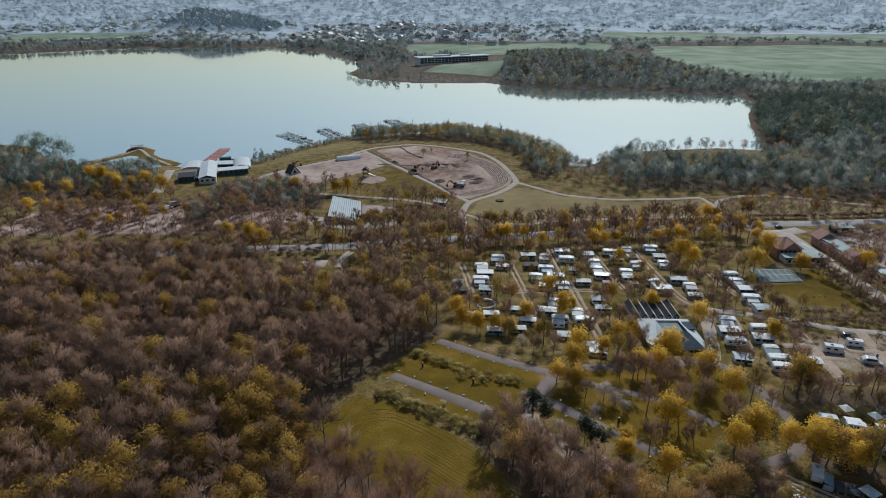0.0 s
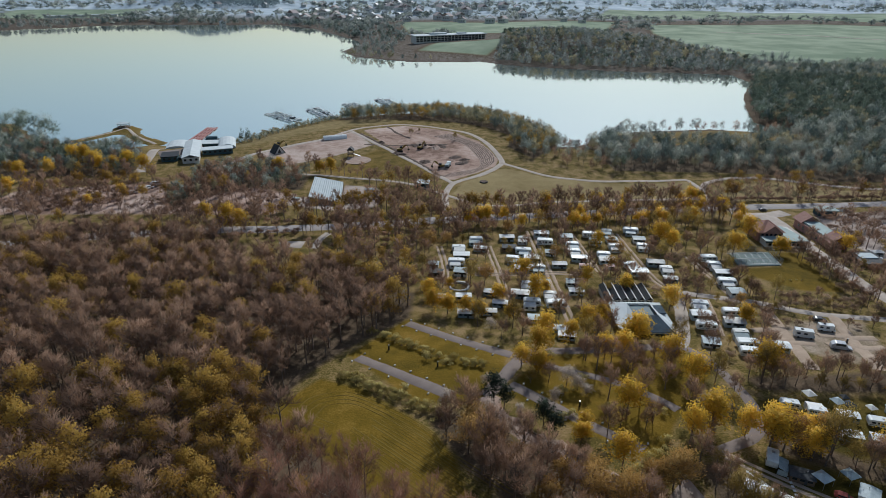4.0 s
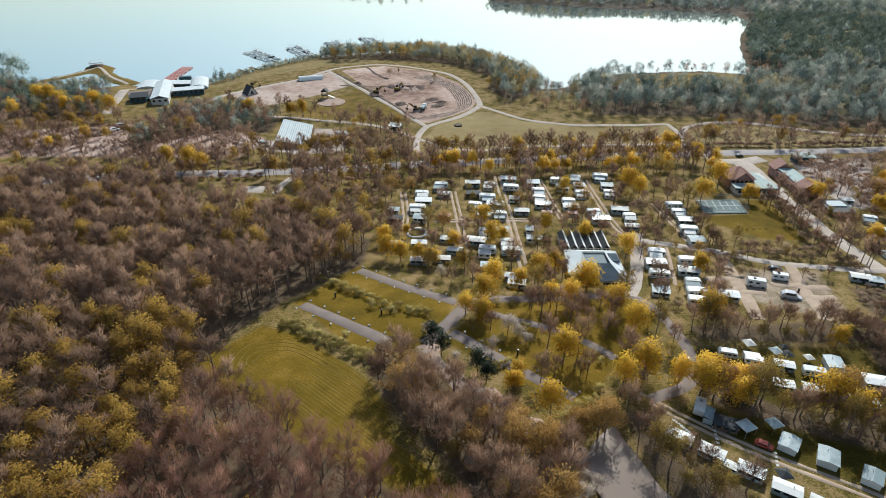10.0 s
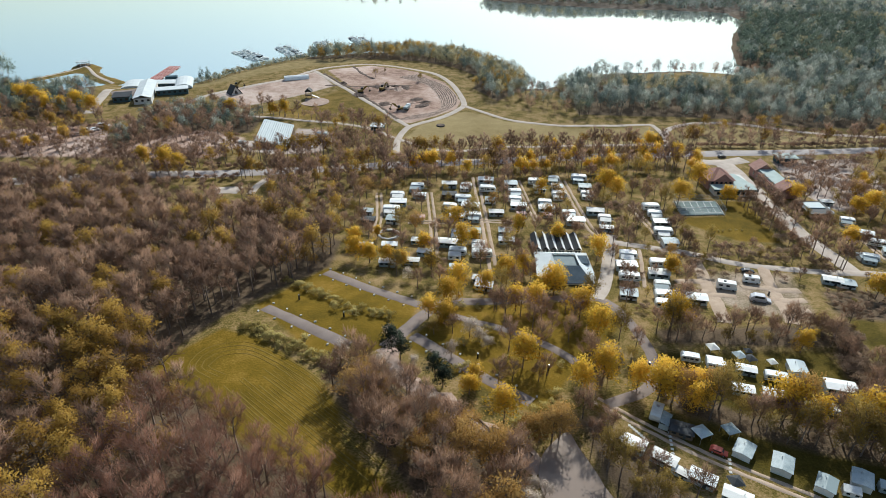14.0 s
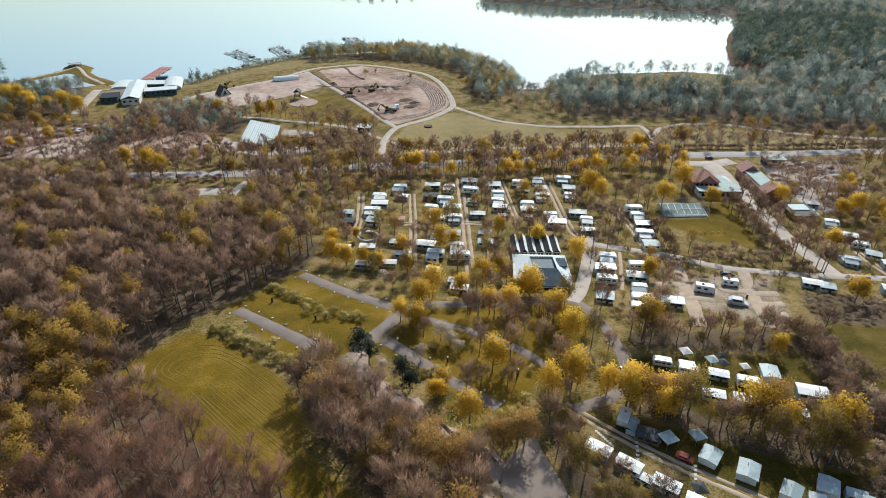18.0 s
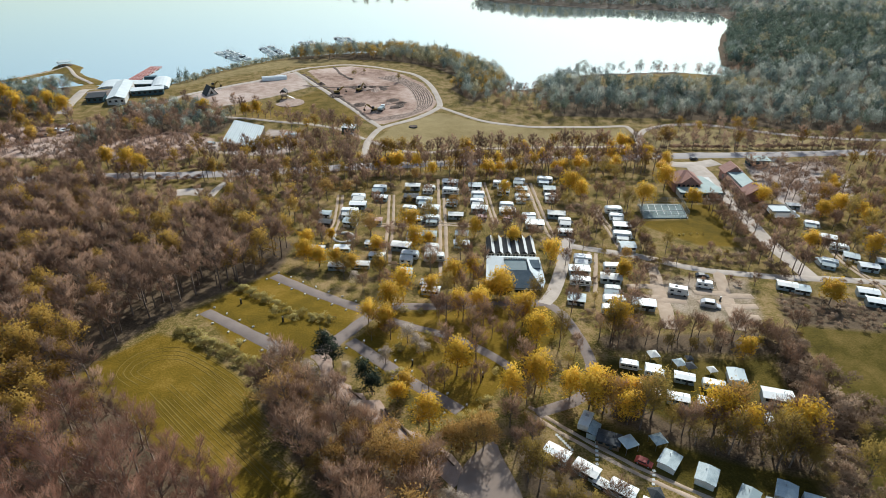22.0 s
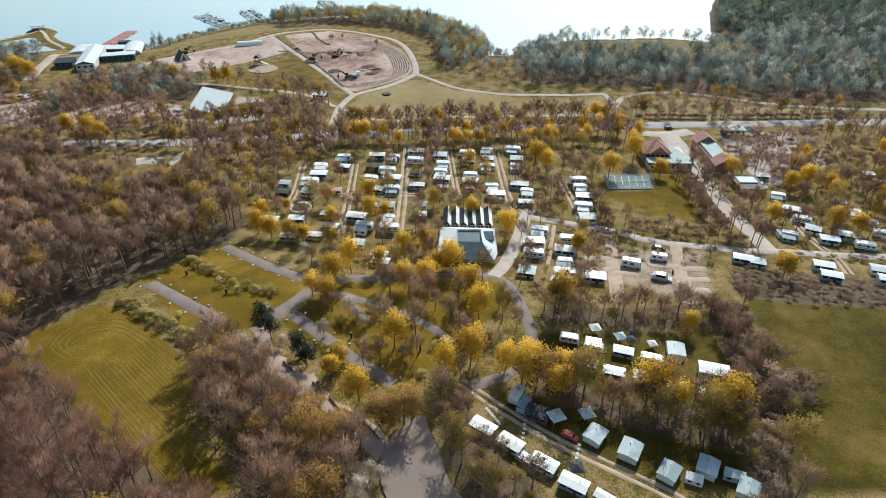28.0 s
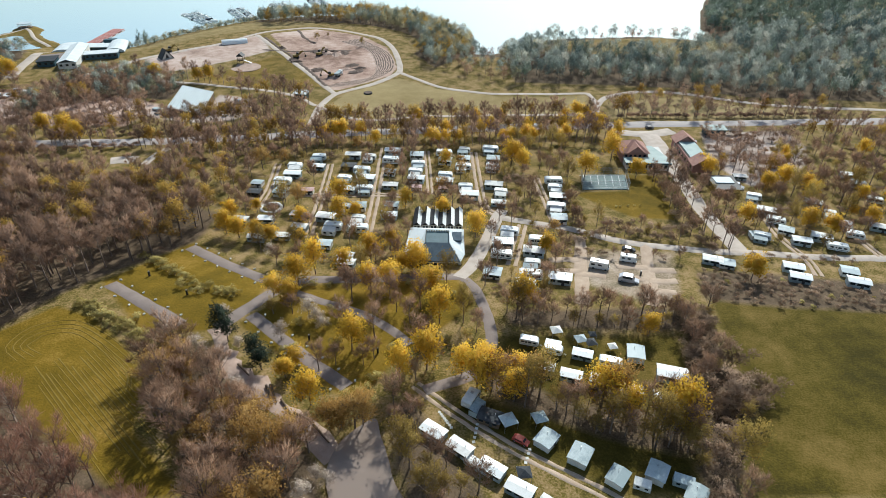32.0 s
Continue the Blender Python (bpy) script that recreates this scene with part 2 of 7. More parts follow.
hazed_field_c = gramp(blend3.outputs[0], [(0.4, (0.19, 0.25, 0.165)), (0.6, (0.33, 0.385, 0.27))])
# dark olive grass of the east meadow; also painted shade on lower pitches
olive_grass_shade_c = gramp(wide, [(0.40, (0.042, 0.034, 0.006)), (0.5, (0.086, 0.065, 0.01)), (0.62, (0.17, 0.115, 0.032))])
colour = camp_c
covers = {}
for attr in ("cover_a", "cover_b"):
    at = gn.new("ShaderNodeAttribute")
    at.attribute_name = attr
    sp = gn.new("ShaderNodeSeparateColor")
    gl.new(at.outputs["Color"], sp.inputs[0])
    covers[attr] = [*sp.outputs, at.outputs["Alpha"]]


def soft_edge(src):
    """Break up the edge of a cover with noise."""
    m1 = gn.new("ShaderNodeMath")
    m1.operation = "MULTIPLY_ADD"
    gl.new(src, m1.inputs[0])
    m1.inputs[1].default_value = 2.2
    m2 = gn.new("ShaderNodeMath")
    m2.operation, m2.inputs[1].default_value = "SUBTRACT", 1.1
    gl.new(both, m2.inputs[0]), gl.new(m2.outputs[0], m1.inputs[2])
    m1.use_clamp = True
    return m1.outputs[0]


for src, c in ((covers["cover_b"][3], bare_c), (covers["cover_a"][0], meadow_c), (covers["cover_a"][3], olive_grass_shade_c), (covers["cover_a"][1], soil_c), (covers["cover_a"][2], litter_c),
               (covers["cover_b"][0], dry_c), (covers["cover_b"][1], hazed_field_c), (covers["cover_b"][2], hazed_hill_c)):
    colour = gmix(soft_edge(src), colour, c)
gl.new(colour, gp.inputs["Base Color"])
gp.inputs["Roughness"].default_value, gp.inputs["Specular IOR Level"].default_value = 0.95, 0.1
gb = gn.new("ShaderNodeBump")
gb.inputs["Strength"].default_value, gb.inputs["Distance"].default_value = 0.5, 0.3
gl.new(n_fine, gb.inputs["Height"]), gl.new(gb.outputs[0], gp.inputs["Normal"])

# water: a still mirror
WATER, an, al, ap = material("lake_water")
ap.inputs["Base Color"].default_value = (0.85, 0.93, 0.88, 1)
ap.inputs["Roughness"].default_value, ap.inputs["Metallic"].default_value = 0.05, 0.92
PONDW, an2, al2, ap2 = material("muddy_pond_water")
ap2.inputs["Base Color"].default_value = (0.25, 0.195, 0.16, 1)
ap2.inputs["Roughness"].default_value, ap2.inputs["IOR"].default_value = 0.1, 1.33

# ---- the lie of the land ----
WEST_WOOD = [(-323.7, 434.8), (-285.5, 440.1), (-238.6, 385.6), (-170.9, 357.2), (-166.3, 331.2), (-218.3, 326), (-253.7, 331.2)]
WEST_TREES = [(-253.7, 331.2), (-160.8, 326), (-134.2, 277.9), (-145.7, 246.1), (-195.4, 246)]
MEADOW_WEST = [(-36.4, 119), (-30.6, 122.4), (-22.6, 132.4), (-12.1, 128.9), (2.2, 117.9), (9.3, 109.7), (12.9, 103), (14.8, 93.7), (31.5, 78.4), (18.6, 77.9), (6.6, 81.3), (-11.2, 92.5)]
MEADOW_EAST = [(148.3, 145.5), (146.4, 128.4), (143.9, 104.1), (137.1, 94.7), (133.7, 82.6), (183.7, 84.6), (228.1, 141.3), (194.4, 142.6), (169, 142.4)]
PITCH_GRASS = [(-17.2, 144.4), (-1.6, 169.7), (28.4, 146.8), (25.5, 135.7), (21.7, 125.2), (3.2, 123.1)]
LAWN_CAMP = [(123.7, 213.1), (126.3, 215.8), (144.6, 217.2), (145, 232.7), (159.9, 233.9), (158.5, 223.3), (155.7, 195), (140.4, 196.1)]
PARK_GRASS = [(25.1, 127.6), (38, 145.9), (79.8, 151.8), (84.2, 139), (65.4, 116.2), (59.1, 105.1), (54.2, 104.9)]
SOIL = [(-49.4, 438.3), (-21, 455.7), (13.8, 436.5), (33.8, 409.9), (43.7, 370.6), (40.8, 355.2), (15.9, 330.2), (8.1, 331.3)]
SOIL_WEST = [(-108.3, 374.2), (-55.5, 435), (-38.3, 398.6), (-58.9, 373.6), (-84.2, 352.2)]
LOT_EAST = [(194.2, 284.7), (236, 289.3), (235.1, 265.8), (219.2, 237.8), (193.8, 225.9), (186.1, 247.3)]
THICKET = [(5.2, 118.7), (10.8, 121.4), (22.9, 114.1), (37.1, 100.9), (49.9, 90.9), (54.3, 85.8), (54.5, 79.4), (45, 73.6), (34.5, 73.2), (30, 82.2), (23.2, 91.2), (14.4, 101.4)]
BELT_PLOTS = [(91.5, 136.9), (138.3, 140.7), (138.9, 131.3), (120.9, 130.4), (106.8, 130.7), (92.6, 131.1)]
BELT_MID = [(85, 115.3), (92, 112.8), (103, 105.5), (124.3, 103.2), (129.5, 97.3), (126.9, 91.5), (112.6, 94.4), (99.8, 99.8), (87.2, 106.5)]
BELT_EAST = [(138.6, 134.7), (145.5, 139.8), (143.2, 120), (146.6, 109.2), (145.1, 104.2), (136.8, 98.4), (131.6, 82.5), (130.4, 76.9), (122.3, 76.6), (129.4, 98.8), (136.1, 108.7), (133.7, 119.6)]
BELT_POND = [(65.4, 103), (70.8, 103.2), (77.6, 90.8), (84, 83.2), (86.7, 75.2), (73, 74.7), (67.8, 89)]
BRUSH_STRIP = [(151, 161.7), (176.1, 156.6), (199.3, 150.2), (194, 142), (169, 142.4), (147.5, 145.4)]
SAPLINGS = [(158.2, 323.2), (198.5, 334.3), (230, 321.5), (266.6, 318.5), (260.6, 306.2), (155.4, 302.5)]
EAST_BANK = [(153.6, 161.9), (166.8, 161.4), (204.1, 157.7), (237.5, 152.7), (229.9, 143.6), (194.8, 143.2), (169.7, 143.9), (147, 148.4)]
PLOT_LAWN = [(91, 127.7), (135, 130), (133.3, 110.3), (127.9, 94.3), (102.5, 102.3), (84.9, 113.4)]
EAST_GROVE = [(242.5, 297.4), (294.6, 307.9), (357, 304.6), (299.4, 230.7), (257.1, 245.2), (239.3, 250.2), (239, 276.2)]
POND = [(62.6, 99.7), (61.5, 99.3), (60.2, 98.1), (59, 96.9), (58, 95.8), (57, 94.6), (56.2, 93.3), (55.6, 91.8), (55.1, 90.1), (54.8, 88.4), (54.7, 86.7), (54.9, 85.1), (55.3, 83.3), (56, 81.4), (57, 79.4), (57.9, 77.4), (58.2, 75.1), (58.4, 72.7), (60, 71.1), (64.7, 70.5), (70.9, 70.7), (75.1, 71.6), (75.5, 73.3), (74, 75.7), (72.3, 78), (71, 80), (69.5, 81.8), (68.3, 83.8), (67.4, 85.9), (66.8, 88.2), (66.1, 90.3), (65.4, 92.3), (64.6, 94.2), (64, 95.9), (63.6, 97.5), (63.2, 99)]
PARK = [(38.3, 144.4), (78.2, 150.1), (84.1, 134.1), (85.2, 121.1), (69.8, 109.1), (61.5, 105.3), (52.4, 115.6), (32.5, 131.4)]
CAMP_TREES = [(-3.7, 232.1), (17.2, 250.7), (126.6, 259.9), (122.8, 220.6), (115.7, 188.2), (119.6, 159.6), (102.2, 139.9), (65.6, 149.3), (40.7, 147.6), (17.7, 166.8), (4.4, 180.5)]
EAST_CAMP = [(173.3, 240.5), (189, 236.1), (231, 262.3), (311.9, 279.7), (260.3, 181), (217.3, 179.3), (189.1, 176.1), (171.5, 176.7), (172, 192), (169.6, 219.1)]
WEST_STRIP = [(-45.5, 245.4), (-8.1, 231.8), (19.6, 250.9), (27.2, 262.8), (-40.9, 245.8), (-81.9, 234.4), (-94.1, 239.4), (-103.6, 232.7), (-108.5, 240.1), (-51.5, 259.3)]
LOWER_CAMP = [(78.6, 106.1), (90.7, 104.1), (102.2, 99.9), (126.9, 91.5), (124.3, 82.2), (109.7, 81.6), (89.9, 92.7), (77.5, 100.3)]
HALL_FRONT = [(-54.6, 269.8), (-29.2, 282), (14.5, 276), (27.8, 259.4), (16.6, 242.5), (-8.4, 232.9), (-40.2, 243.9)]
PLOT_YARD = [(111.8, 162.6), (122.4, 173.6), (148.9, 173.5), (141, 142.1), (130.7, 140.3), (116, 149.4)]
HALL_THICKET = [(-132.8, 294.5), (-129.6, 346.4), (-95.8, 349.2), (-67, 332.3), (-66.3, 307.6), (-96.3, 310.3), (-114.8, 291.9), (-121, 271.1)]
ROAD_WEST_WOOD = [(-108.5, 240.1), (-45, 255.8), (-48.4, 270.3), (-68.2, 279.9), (-97, 260.9), (-117.2, 253.5)]
CLUB_WOOD = [(-262, 352), (-258, 398), (-215, 402), (-192, 396), (-181, 372), (-184, 352), (-200, 346), (-228, 344)]
HALL_ROOF = [(-59.2, 310.6, 1.0), (-44.3, 311.0, -2.2), (-41.3, 283.4, -3.6), (-57.8, 285.9, -1.5)]
LAKE = -12.5
SHORE = [(-1600, 1250), (-1600, 620), (-420, 500), (-334, 486), (-292, 440), (-268, 412), (-225, 408), (-196, 424), (-181, 416), (-142, 426),
         (-130, 452), (-104, 490), (-80, 513), (-42, 528), (8, 538), (56, 512), (84, 470), (91, 440), (90, 424), (104, 424), (124, 438),
         (137, 460), (154, 467), (221, 478), (262, 466), (278, 470), (268, 504), (288, 564), (312, 622), (357, 704), (361, 764)]
SHORE += [(296, 778), (228, 788), (160, 813), (89, 846), (60, 875), (-35, 869), (-120, 919), (-150, 990), (-135, 1090), (-148, 1148),
          (-281, 1406), (-411, 1518), (-507, 1485), (-647, 1501), (-763, 1468), (-840, 1377), (-926, 1321)]
SPIT = [(-264, 431), (-257, 442), (-247, 462), (-251, 474), (-240, 481), (-229, 473), (-223, 457), (-212, 446), (-190, 430), (-194, 418),
        (-216, 434), (-232, 452), (-240, 455), (-248, 440), (-256, 429)]


def inside(poly, x, y):
    x, y = np.asarray(x, float), np.asarray(y, float)
    c = np.zeros(np.broadcast(x, y).shape, bool)
    for (ax, ay), (bx, by) in zip(poly, poly[1:] + poly[:1]):
        if ay != by:
            c ^= ((ay > y) != (by > y)) & (x < (bx - ax) * (y - ay) / (by - ay) + ax)
    return c


def line_gap(pts, x, y, closed=True):
    """Distance to a polyline or to the edge of a polygon."""
    x, y = np.asarray(x, float), np.asarray(y, float)
    best = np.full(np.broadcast(x, y).shape, 1e9)
    for (ax, ay), (bx, by) in zip(pts, pts[1:] + pts[:1] if closed else pts[1:]):
        dx, dy = bx - ax, by - ay
        s = np.clip(((x - ax) * dx + (y - ay) * dy) / (dx * dx + dy * dy + 1e-9), 0, 1)
        best = np.minimum(best, np.hypot(x - ax - s * dx, y - ay - s * dy))
    return best


def signed(poly, x, y):
    d = line_gap(poly, x, y)
    return np.where(inside(poly, x, y), d, -d)


def smooth(a, b, v):
    s = np.clip((np.asarray(v, float) - a) / (b - a), 0, 1)
    return s * s * (3 - 2 * s)


def waves(x, y, size, seed):
    r = np.random.default_rng(seed)
    out = 0
    for k in range(5):
        a, ph, f = r.uniform(0, 6.28), r.uniform(0, 6.28), r.uniform(0.6, 1.6) * 6.28 / size
        out = out + np.sin((x * np.cos(a) + y * np.sin(a)) * f + ph)
    return out / 5


SLOPE_Y = [-400, 0, 60, 100, 142, 165, 220, 310, 335, 440, 500, 700, 5000]
SLOPE_Z = [8, 6, 4.5, 2.8, 1.6, -1.2, -4, -7, -6.6, -4.6, -7, -7, -7]


def gz(x, y):
    """Height of the ground."""
    x, y = np.asarray(x, float), np.asarray(y, float)
    near = sum(np.interp(y + o, SLOPE_Y, SLOPE_Z) for o in (-8, -4, 0, 4, 8)) / 5
    near = near - 0.015 * np.clip(x, -150, 200) * np.interp(y, [300, 450], [1, 0])
    lake = np.maximum(signed(SHORE, x, y), -1e9)
    lake = np.where(inside(SPIT, x, y), -line_gap(SPIT, x, y), np.minimum(lake, np.where(lake > 0, np.maximum(line_gap(SPIT, x, y), 0.0), lake)))
    far = -7 + 20 * np.exp(-(((x - 190) / 150) ** 2 + ((y - 985) / 110) ** 2)) + 48 * np.exp(-(((x + 800) / 190) ** 2 + ((y - 2150) / 190) ** 2))
    rise = smooth(1500, 3900, y - 0.12 * np.abs(x))
    far = far + rise * (104 + 26 * waves(x, y, 1700, 3) + 10 * waves(x, y, 500, 4)) + smooth(800, 1600, y) * 4 * waves(x, y, 420, 5)
    land = near + (far - near) * smooth(560, 760, y)
    ease = np.where(y > 560, smooth(0, 140, -lake), smooth(0, 38, -lake))
    z = LAKE + 0.5 + (land - LAKE - 0.5) * ease
    z = z + 0.35 * waves(x, y, 40, 7) * smooth(0, 30, -lake)
    dip = smooth(-7, 1.5, signed(POND, x, y))
    z = z + (np.minimum(z, 0.2) - z) * dip
    return np.where(lake > 0, LAKE - np.minimum(2.5, 0.25 * lake), z)


def axis(*spans):
    out = [spans[0][0]]
    for a, b, step in spans:
        out += list(np.linspace(a, b, max(1, round((b - a) / step)) + 1)[1:])
    return np.array(out)


gx = axis((-4600, -1500, 150), (-1500, -700, 40), (-700, -300, 14), (-300, -60, 3), (-60, 230, 1.8), (230, 360, 3), (360, 800, 14), (800, 1600, 40), (1600, 4600, 150))
gy = axis((-500, 0, 60), (0, 60, 6), (60, 335, 1.8), (335, 560, 2.5), (560, 1000, 9), (1000, 1700, 20), (1700, 4900, 55))
X, Y = np.meshgrid(gx, gy)
Z = gz(X, Y)


def lift_of(x, y):
    """Height of the ground sheet under the places x, y."""
    x, y = np.asarray(x, float), np.asarray(y, float)
    i = np.clip(np.searchsorted(gx, x) - 1, 0, len(gx) - 2)
    j = np.clip(np.searchsorted(gy, y) - 1, 0, len(gy) - 2)
    u, w = (x - gx[i]) / (gx[i + 1] - gx[i]), (y - gy[j]) / (gy[j + 1] - gy[j])
    return Z[j, i] * (1 - u) * (1 - w) + Z[j, i + 1] * u * (1 - w) + Z[j + 1, i] * (1 - u) * w + Z[j + 1, i + 1] * u * w


def g(x, y):
    return float(lift_of(x, y))


def part(name, mesh, mat, parent=None, label=""):
    """Link a mesh, or a bmesh, as one object under its thing."""
    if isinstance(mesh, bmesh.types.BMesh):
        me = bpy.data.meshes.new(name)
        mesh.to_mesh(me)
        mesh.free()
        mesh = me
    if mat and not mesh.materials:
        mesh.materials.append(mat)
    ob = new(name, mesh)
    if parent:
        ob.parent = parent
    if label:
        ob["label"] = label
    return ob


def thing(name, label, category, group="", kind="", at=None):
    ob = tagged(new(name), label, category, group, kind)
    ob.empty_display_size = 0.5
    if at is not None:
        ob.matrix_basis = at
    return ob


def tri_mesh(name, v, t, tint=None, normals=None):
    """A mesh from arrays of corners and triangles."""
    v, t = np.asarray(v, np.float32), np.asarray(t, np.int32)
    me = bpy.data.meshes.new(name)
    me.vertices.add(len(v))
    me.vertices.foreach_set("co", v.ravel())
    me.loops.add(t.size)
    me.loops.foreach_set("vertex_index", t.ravel())
    me.polygons.add(len(t))
    me.polygons.foreach_set("loop_start", np.arange(0, t.size, t.shape[1], dtype=np.int32))
    if tint is not None:
        me.attributes.new("tint", "FLOAT", "POINT").data.foreach_set("value", np.asarray(tint, np.float32))
    me.update(calc_edges=True)
    if normals is not None:
        me.normals_split_custom_set_from_vertices(np.asarray(normals, np.float32))
    return me


def box(bm, x0, y0, z0, x1, y1, z1, bevel=0.0):
    """A box with its edges rounded off."""
    made = bmesh.ops.create_cube(bm, size=1, matrix=Matrix.LocRotScale(((x0 + x1) / 2, (y0 + y1) / 2, (z0 + z1) / 2), None, (x1 - x0, y1 - y0, z1 - z0)))
    if bevel:
        edges = list({e for vtx in made["verts"] for e in vtx.link_edges})
        bmesh.ops.bevel(bm, geom=edges, offset=bevel, segments=1, affect="EDGES")
    return bm


def boxes(*sets, bevel=0.0):
    bm = bmesh.new()
    for s in sets:
        box(bm, *s, bevel=bevel)
    return bm


def prism(profile, y0, y1, bevel=0.0):
    """A profile in x and z drawn out along y."""
    bm = bmesh.new()
    a = [bm.verts.new((x, y0, z)) for x, z in profile]
    b = [bm.verts.new((x, y1, z)) for x, z in profile]
    n = len(a)
    bm.faces.new(a), bm.faces.new(b[::-1])
    for i in range(n):
        bm.faces.new((a[i], b[i], b[(i + 1) % n], a[(i + 1) % n]))
    bmesh.ops.recalc_face_normals(bm, faces=bm.faces)
    if bevel:
        bmesh.ops.bevel(bm, geom=list(bm.edges), offset=bevel, segments=1, affect="EDGES")
    return bm


def slab(corners, thick):
    """A plate under four corners."""
    bm = bmesh.new()
    a = [bm.verts.new(c) for c in corners]
    b = [bm.verts.new((c[0], c[1], c[2] - thick)) for c in corners]
    n = len(a)
    bm.faces.new(a), bm.faces.new(b[::-1])
    for i in range(n):
        bm.faces.new((a[i], b[i], b[(i + 1) % n], a[(i + 1) % n]))
    bmesh.ops.recalc_face_normals(bm, faces=bm.faces)
    return bm


def rod(bm, p, q, r, n=6, r2=None):
    p, q = Vector(p), Vector(q)
    bmesh.ops.create_cone(bm, cap_ends=True, segments=n, radius1=r, radius2=r if r2 is None else r2, depth=(q - p).length,
                          matrix=Matrix.Translation((p + q) / 2) @ (q - p).to_track_quat("Z", "Y").to_matrix().to_4x4())
    return bm

# ---- land cover ----
WOOD = [(-60, 42), (48, 42), (48, 57), (33, 69), (21, 77.5), (9, 85), (-5, 93), (-25, 110), (-34, 114), (-33, 122), (-17, 150), (-1, 170), (0, 188), (-12, 195), (-40, 199),
        (-75, 202), (-115, 208), (-170, 212), (-215, 200), (-140, 110)]
WOOD_EAST = [(158, 350), (200, 348), (235, 336), (330, 330), (390, 330), (470, 440), (545, 640), (560, 790), (430, 770), (375, 762), (360, 703), (315, 620), (291, 563),
             (271, 504), (281, 466), (264, 428), (226, 410), (168, 405), (142, 414), (128, 432), (106, 418), (112, 350)]
WOOD_CAPE = [(-62, 468), (-20, 482), (12, 474), (40, 452), (58, 420), (52, 398), (66, 372), (94, 412), (90, 440), (83, 470), (56, 510), (8, 536), (-42, 526), (-80, 508)]
WOOD_KNOLL = [(78, 862), (92, 850), (160, 815), (228, 797), (298, 790), (365, 772), (410, 790), (420, 850), (380, 930), (330, 1000), (262, 1075), (150, 1085), (95, 985)]
CONIFER_BLOCK = [(112, 1092), (205, 1098), (200, 1135), (108, 1128)]
DARK_KNOLL = [(-850, 1960), (-760, 1925), (-600, 1925), (-500, 1965), (-520, 2080), (-620, 2150), (-820, 2120)]
HALL_YARD = [(-44, 318), (-27, 314), (-20, 296), (-26, 280), (-46, 276), (-70, 284), (-70, 296), (-46, 296)]
ORCHARD = [(-215, 262), (-70, 268), (-66, 300), (-108, 322), (-150, 318), (-215, 300)]
LAWN_LAKE = [(-66, 338), (-46, 372), (-30, 398), (8, 335), (-12, 326)]
LAKE_STRIP = [(-128, 383), (-62, 452), (-22, 468), (-28, 486), (-92, 482), (-136, 412)]
DRY_FIELD = [(14, 306), (20, 325), (46, 352), (68, 337), (106, 327), (148, 332), (146, 308), (78, 300), (34, 291)]
FAR_FIELDS = [[(430, 870), (520, 800), (640, 800), (1000, 980), (1300, 1500), (480, 1480), (420, 1260), (400, 1000)], [(-60, 1250), (330, 1290), (420, 1560), (-100, 1520)],
              [(-1150, 1620), (-830, 1640), (-840, 1900), (-1250, 1900)], [(-30, 960), (70, 920), (110, 1000), (0, 1040)],
              [(400, 1700), (1500, 1560), (1800, 1850), (500, 1950)]]


nx = len(gx)
i, j = np.meshgrid(np.arange(nx - 1), np.arange(len(gy) - 1))
q = (j * nx + i).ravel()
ground_mesh = tri_mesh("ground", np.stack([X, Y, Z], -1).reshape(-1, 3), np.stack([q, q + 1, q + nx + 1, q + nx], -1))
FX, FY = X.ravel(), Y.ravel()


def cover(polys, edge=3.0):
    out = np.zeros(FX.shape)
    for p in polys:
        out = np.maximum(out, smooth(-edge, edge, signed(p, FX, FY)))
    return out


ca = np.ones((FX.size, 4), np.float32)
# east meadow's olive grass, and shade painted over the lower camp ground
ca[:, 3] = np.maximum(cover([MEADOW_EAST], 3.0), 0.8 * cover([PLOT_LAWN, LOWER_CAMP], 3.0))
cb = np.ones((FX.size, 4), np.float32)
cb[:, 3] = np.maximum(cover([SOIL_WEST, LOT_EAST, HALL_YARD], 3.0), 0.5 * cover([PLOT_YARD], 4.0))
ca[:, 0] = np.maximum(cover([MEADOW_WEST, PITCH_GRASS, LAWN_CAMP, PARK_GRASS], 2.0), 0.55 * cover([LAWN_LAKE, SPIT], 4.0))
ca[:, 1] = np.maximum(np.maximum(cover([SOIL], 1.2), 0.62 * cover([SOIL_WEST], 3.0)), 0.75 * cover([ORCHARD], 3.0))
ca[:, 2] = cover([WOOD, WOOD_EAST, WOOD_CAPE, WOOD_KNOLL, THICKET, BELT_PLOTS, BELT_MID, BELT_EAST, BELT_POND, WEST_WOOD, HALL_THICKET, CLUB_WOOD], 3.0)
ca[:, 2] = np.maximum(ca[:, 2], cover([BRUSH_STRIP, EAST_BANK], 4.0))
ca[:, 2] = np.maximum(ca[:, 2], (1 - smooth(18, 34, line_gap(SHORE, FX, FY))) * (FX > 60) * (FY > 405) * (FY < 900))
cb[:, 0] = np.maximum(cover([DRY_FIELD, SAPLINGS], 3.0), 0.6 * cover([LAKE_STRIP], 6.0))
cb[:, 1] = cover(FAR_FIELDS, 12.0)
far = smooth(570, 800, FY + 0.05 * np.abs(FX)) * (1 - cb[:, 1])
# the hill colour with its painted haze takes over with distance
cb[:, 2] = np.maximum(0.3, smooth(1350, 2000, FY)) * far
ca[:, 2] = np.maximum(ca[:, 2], far)
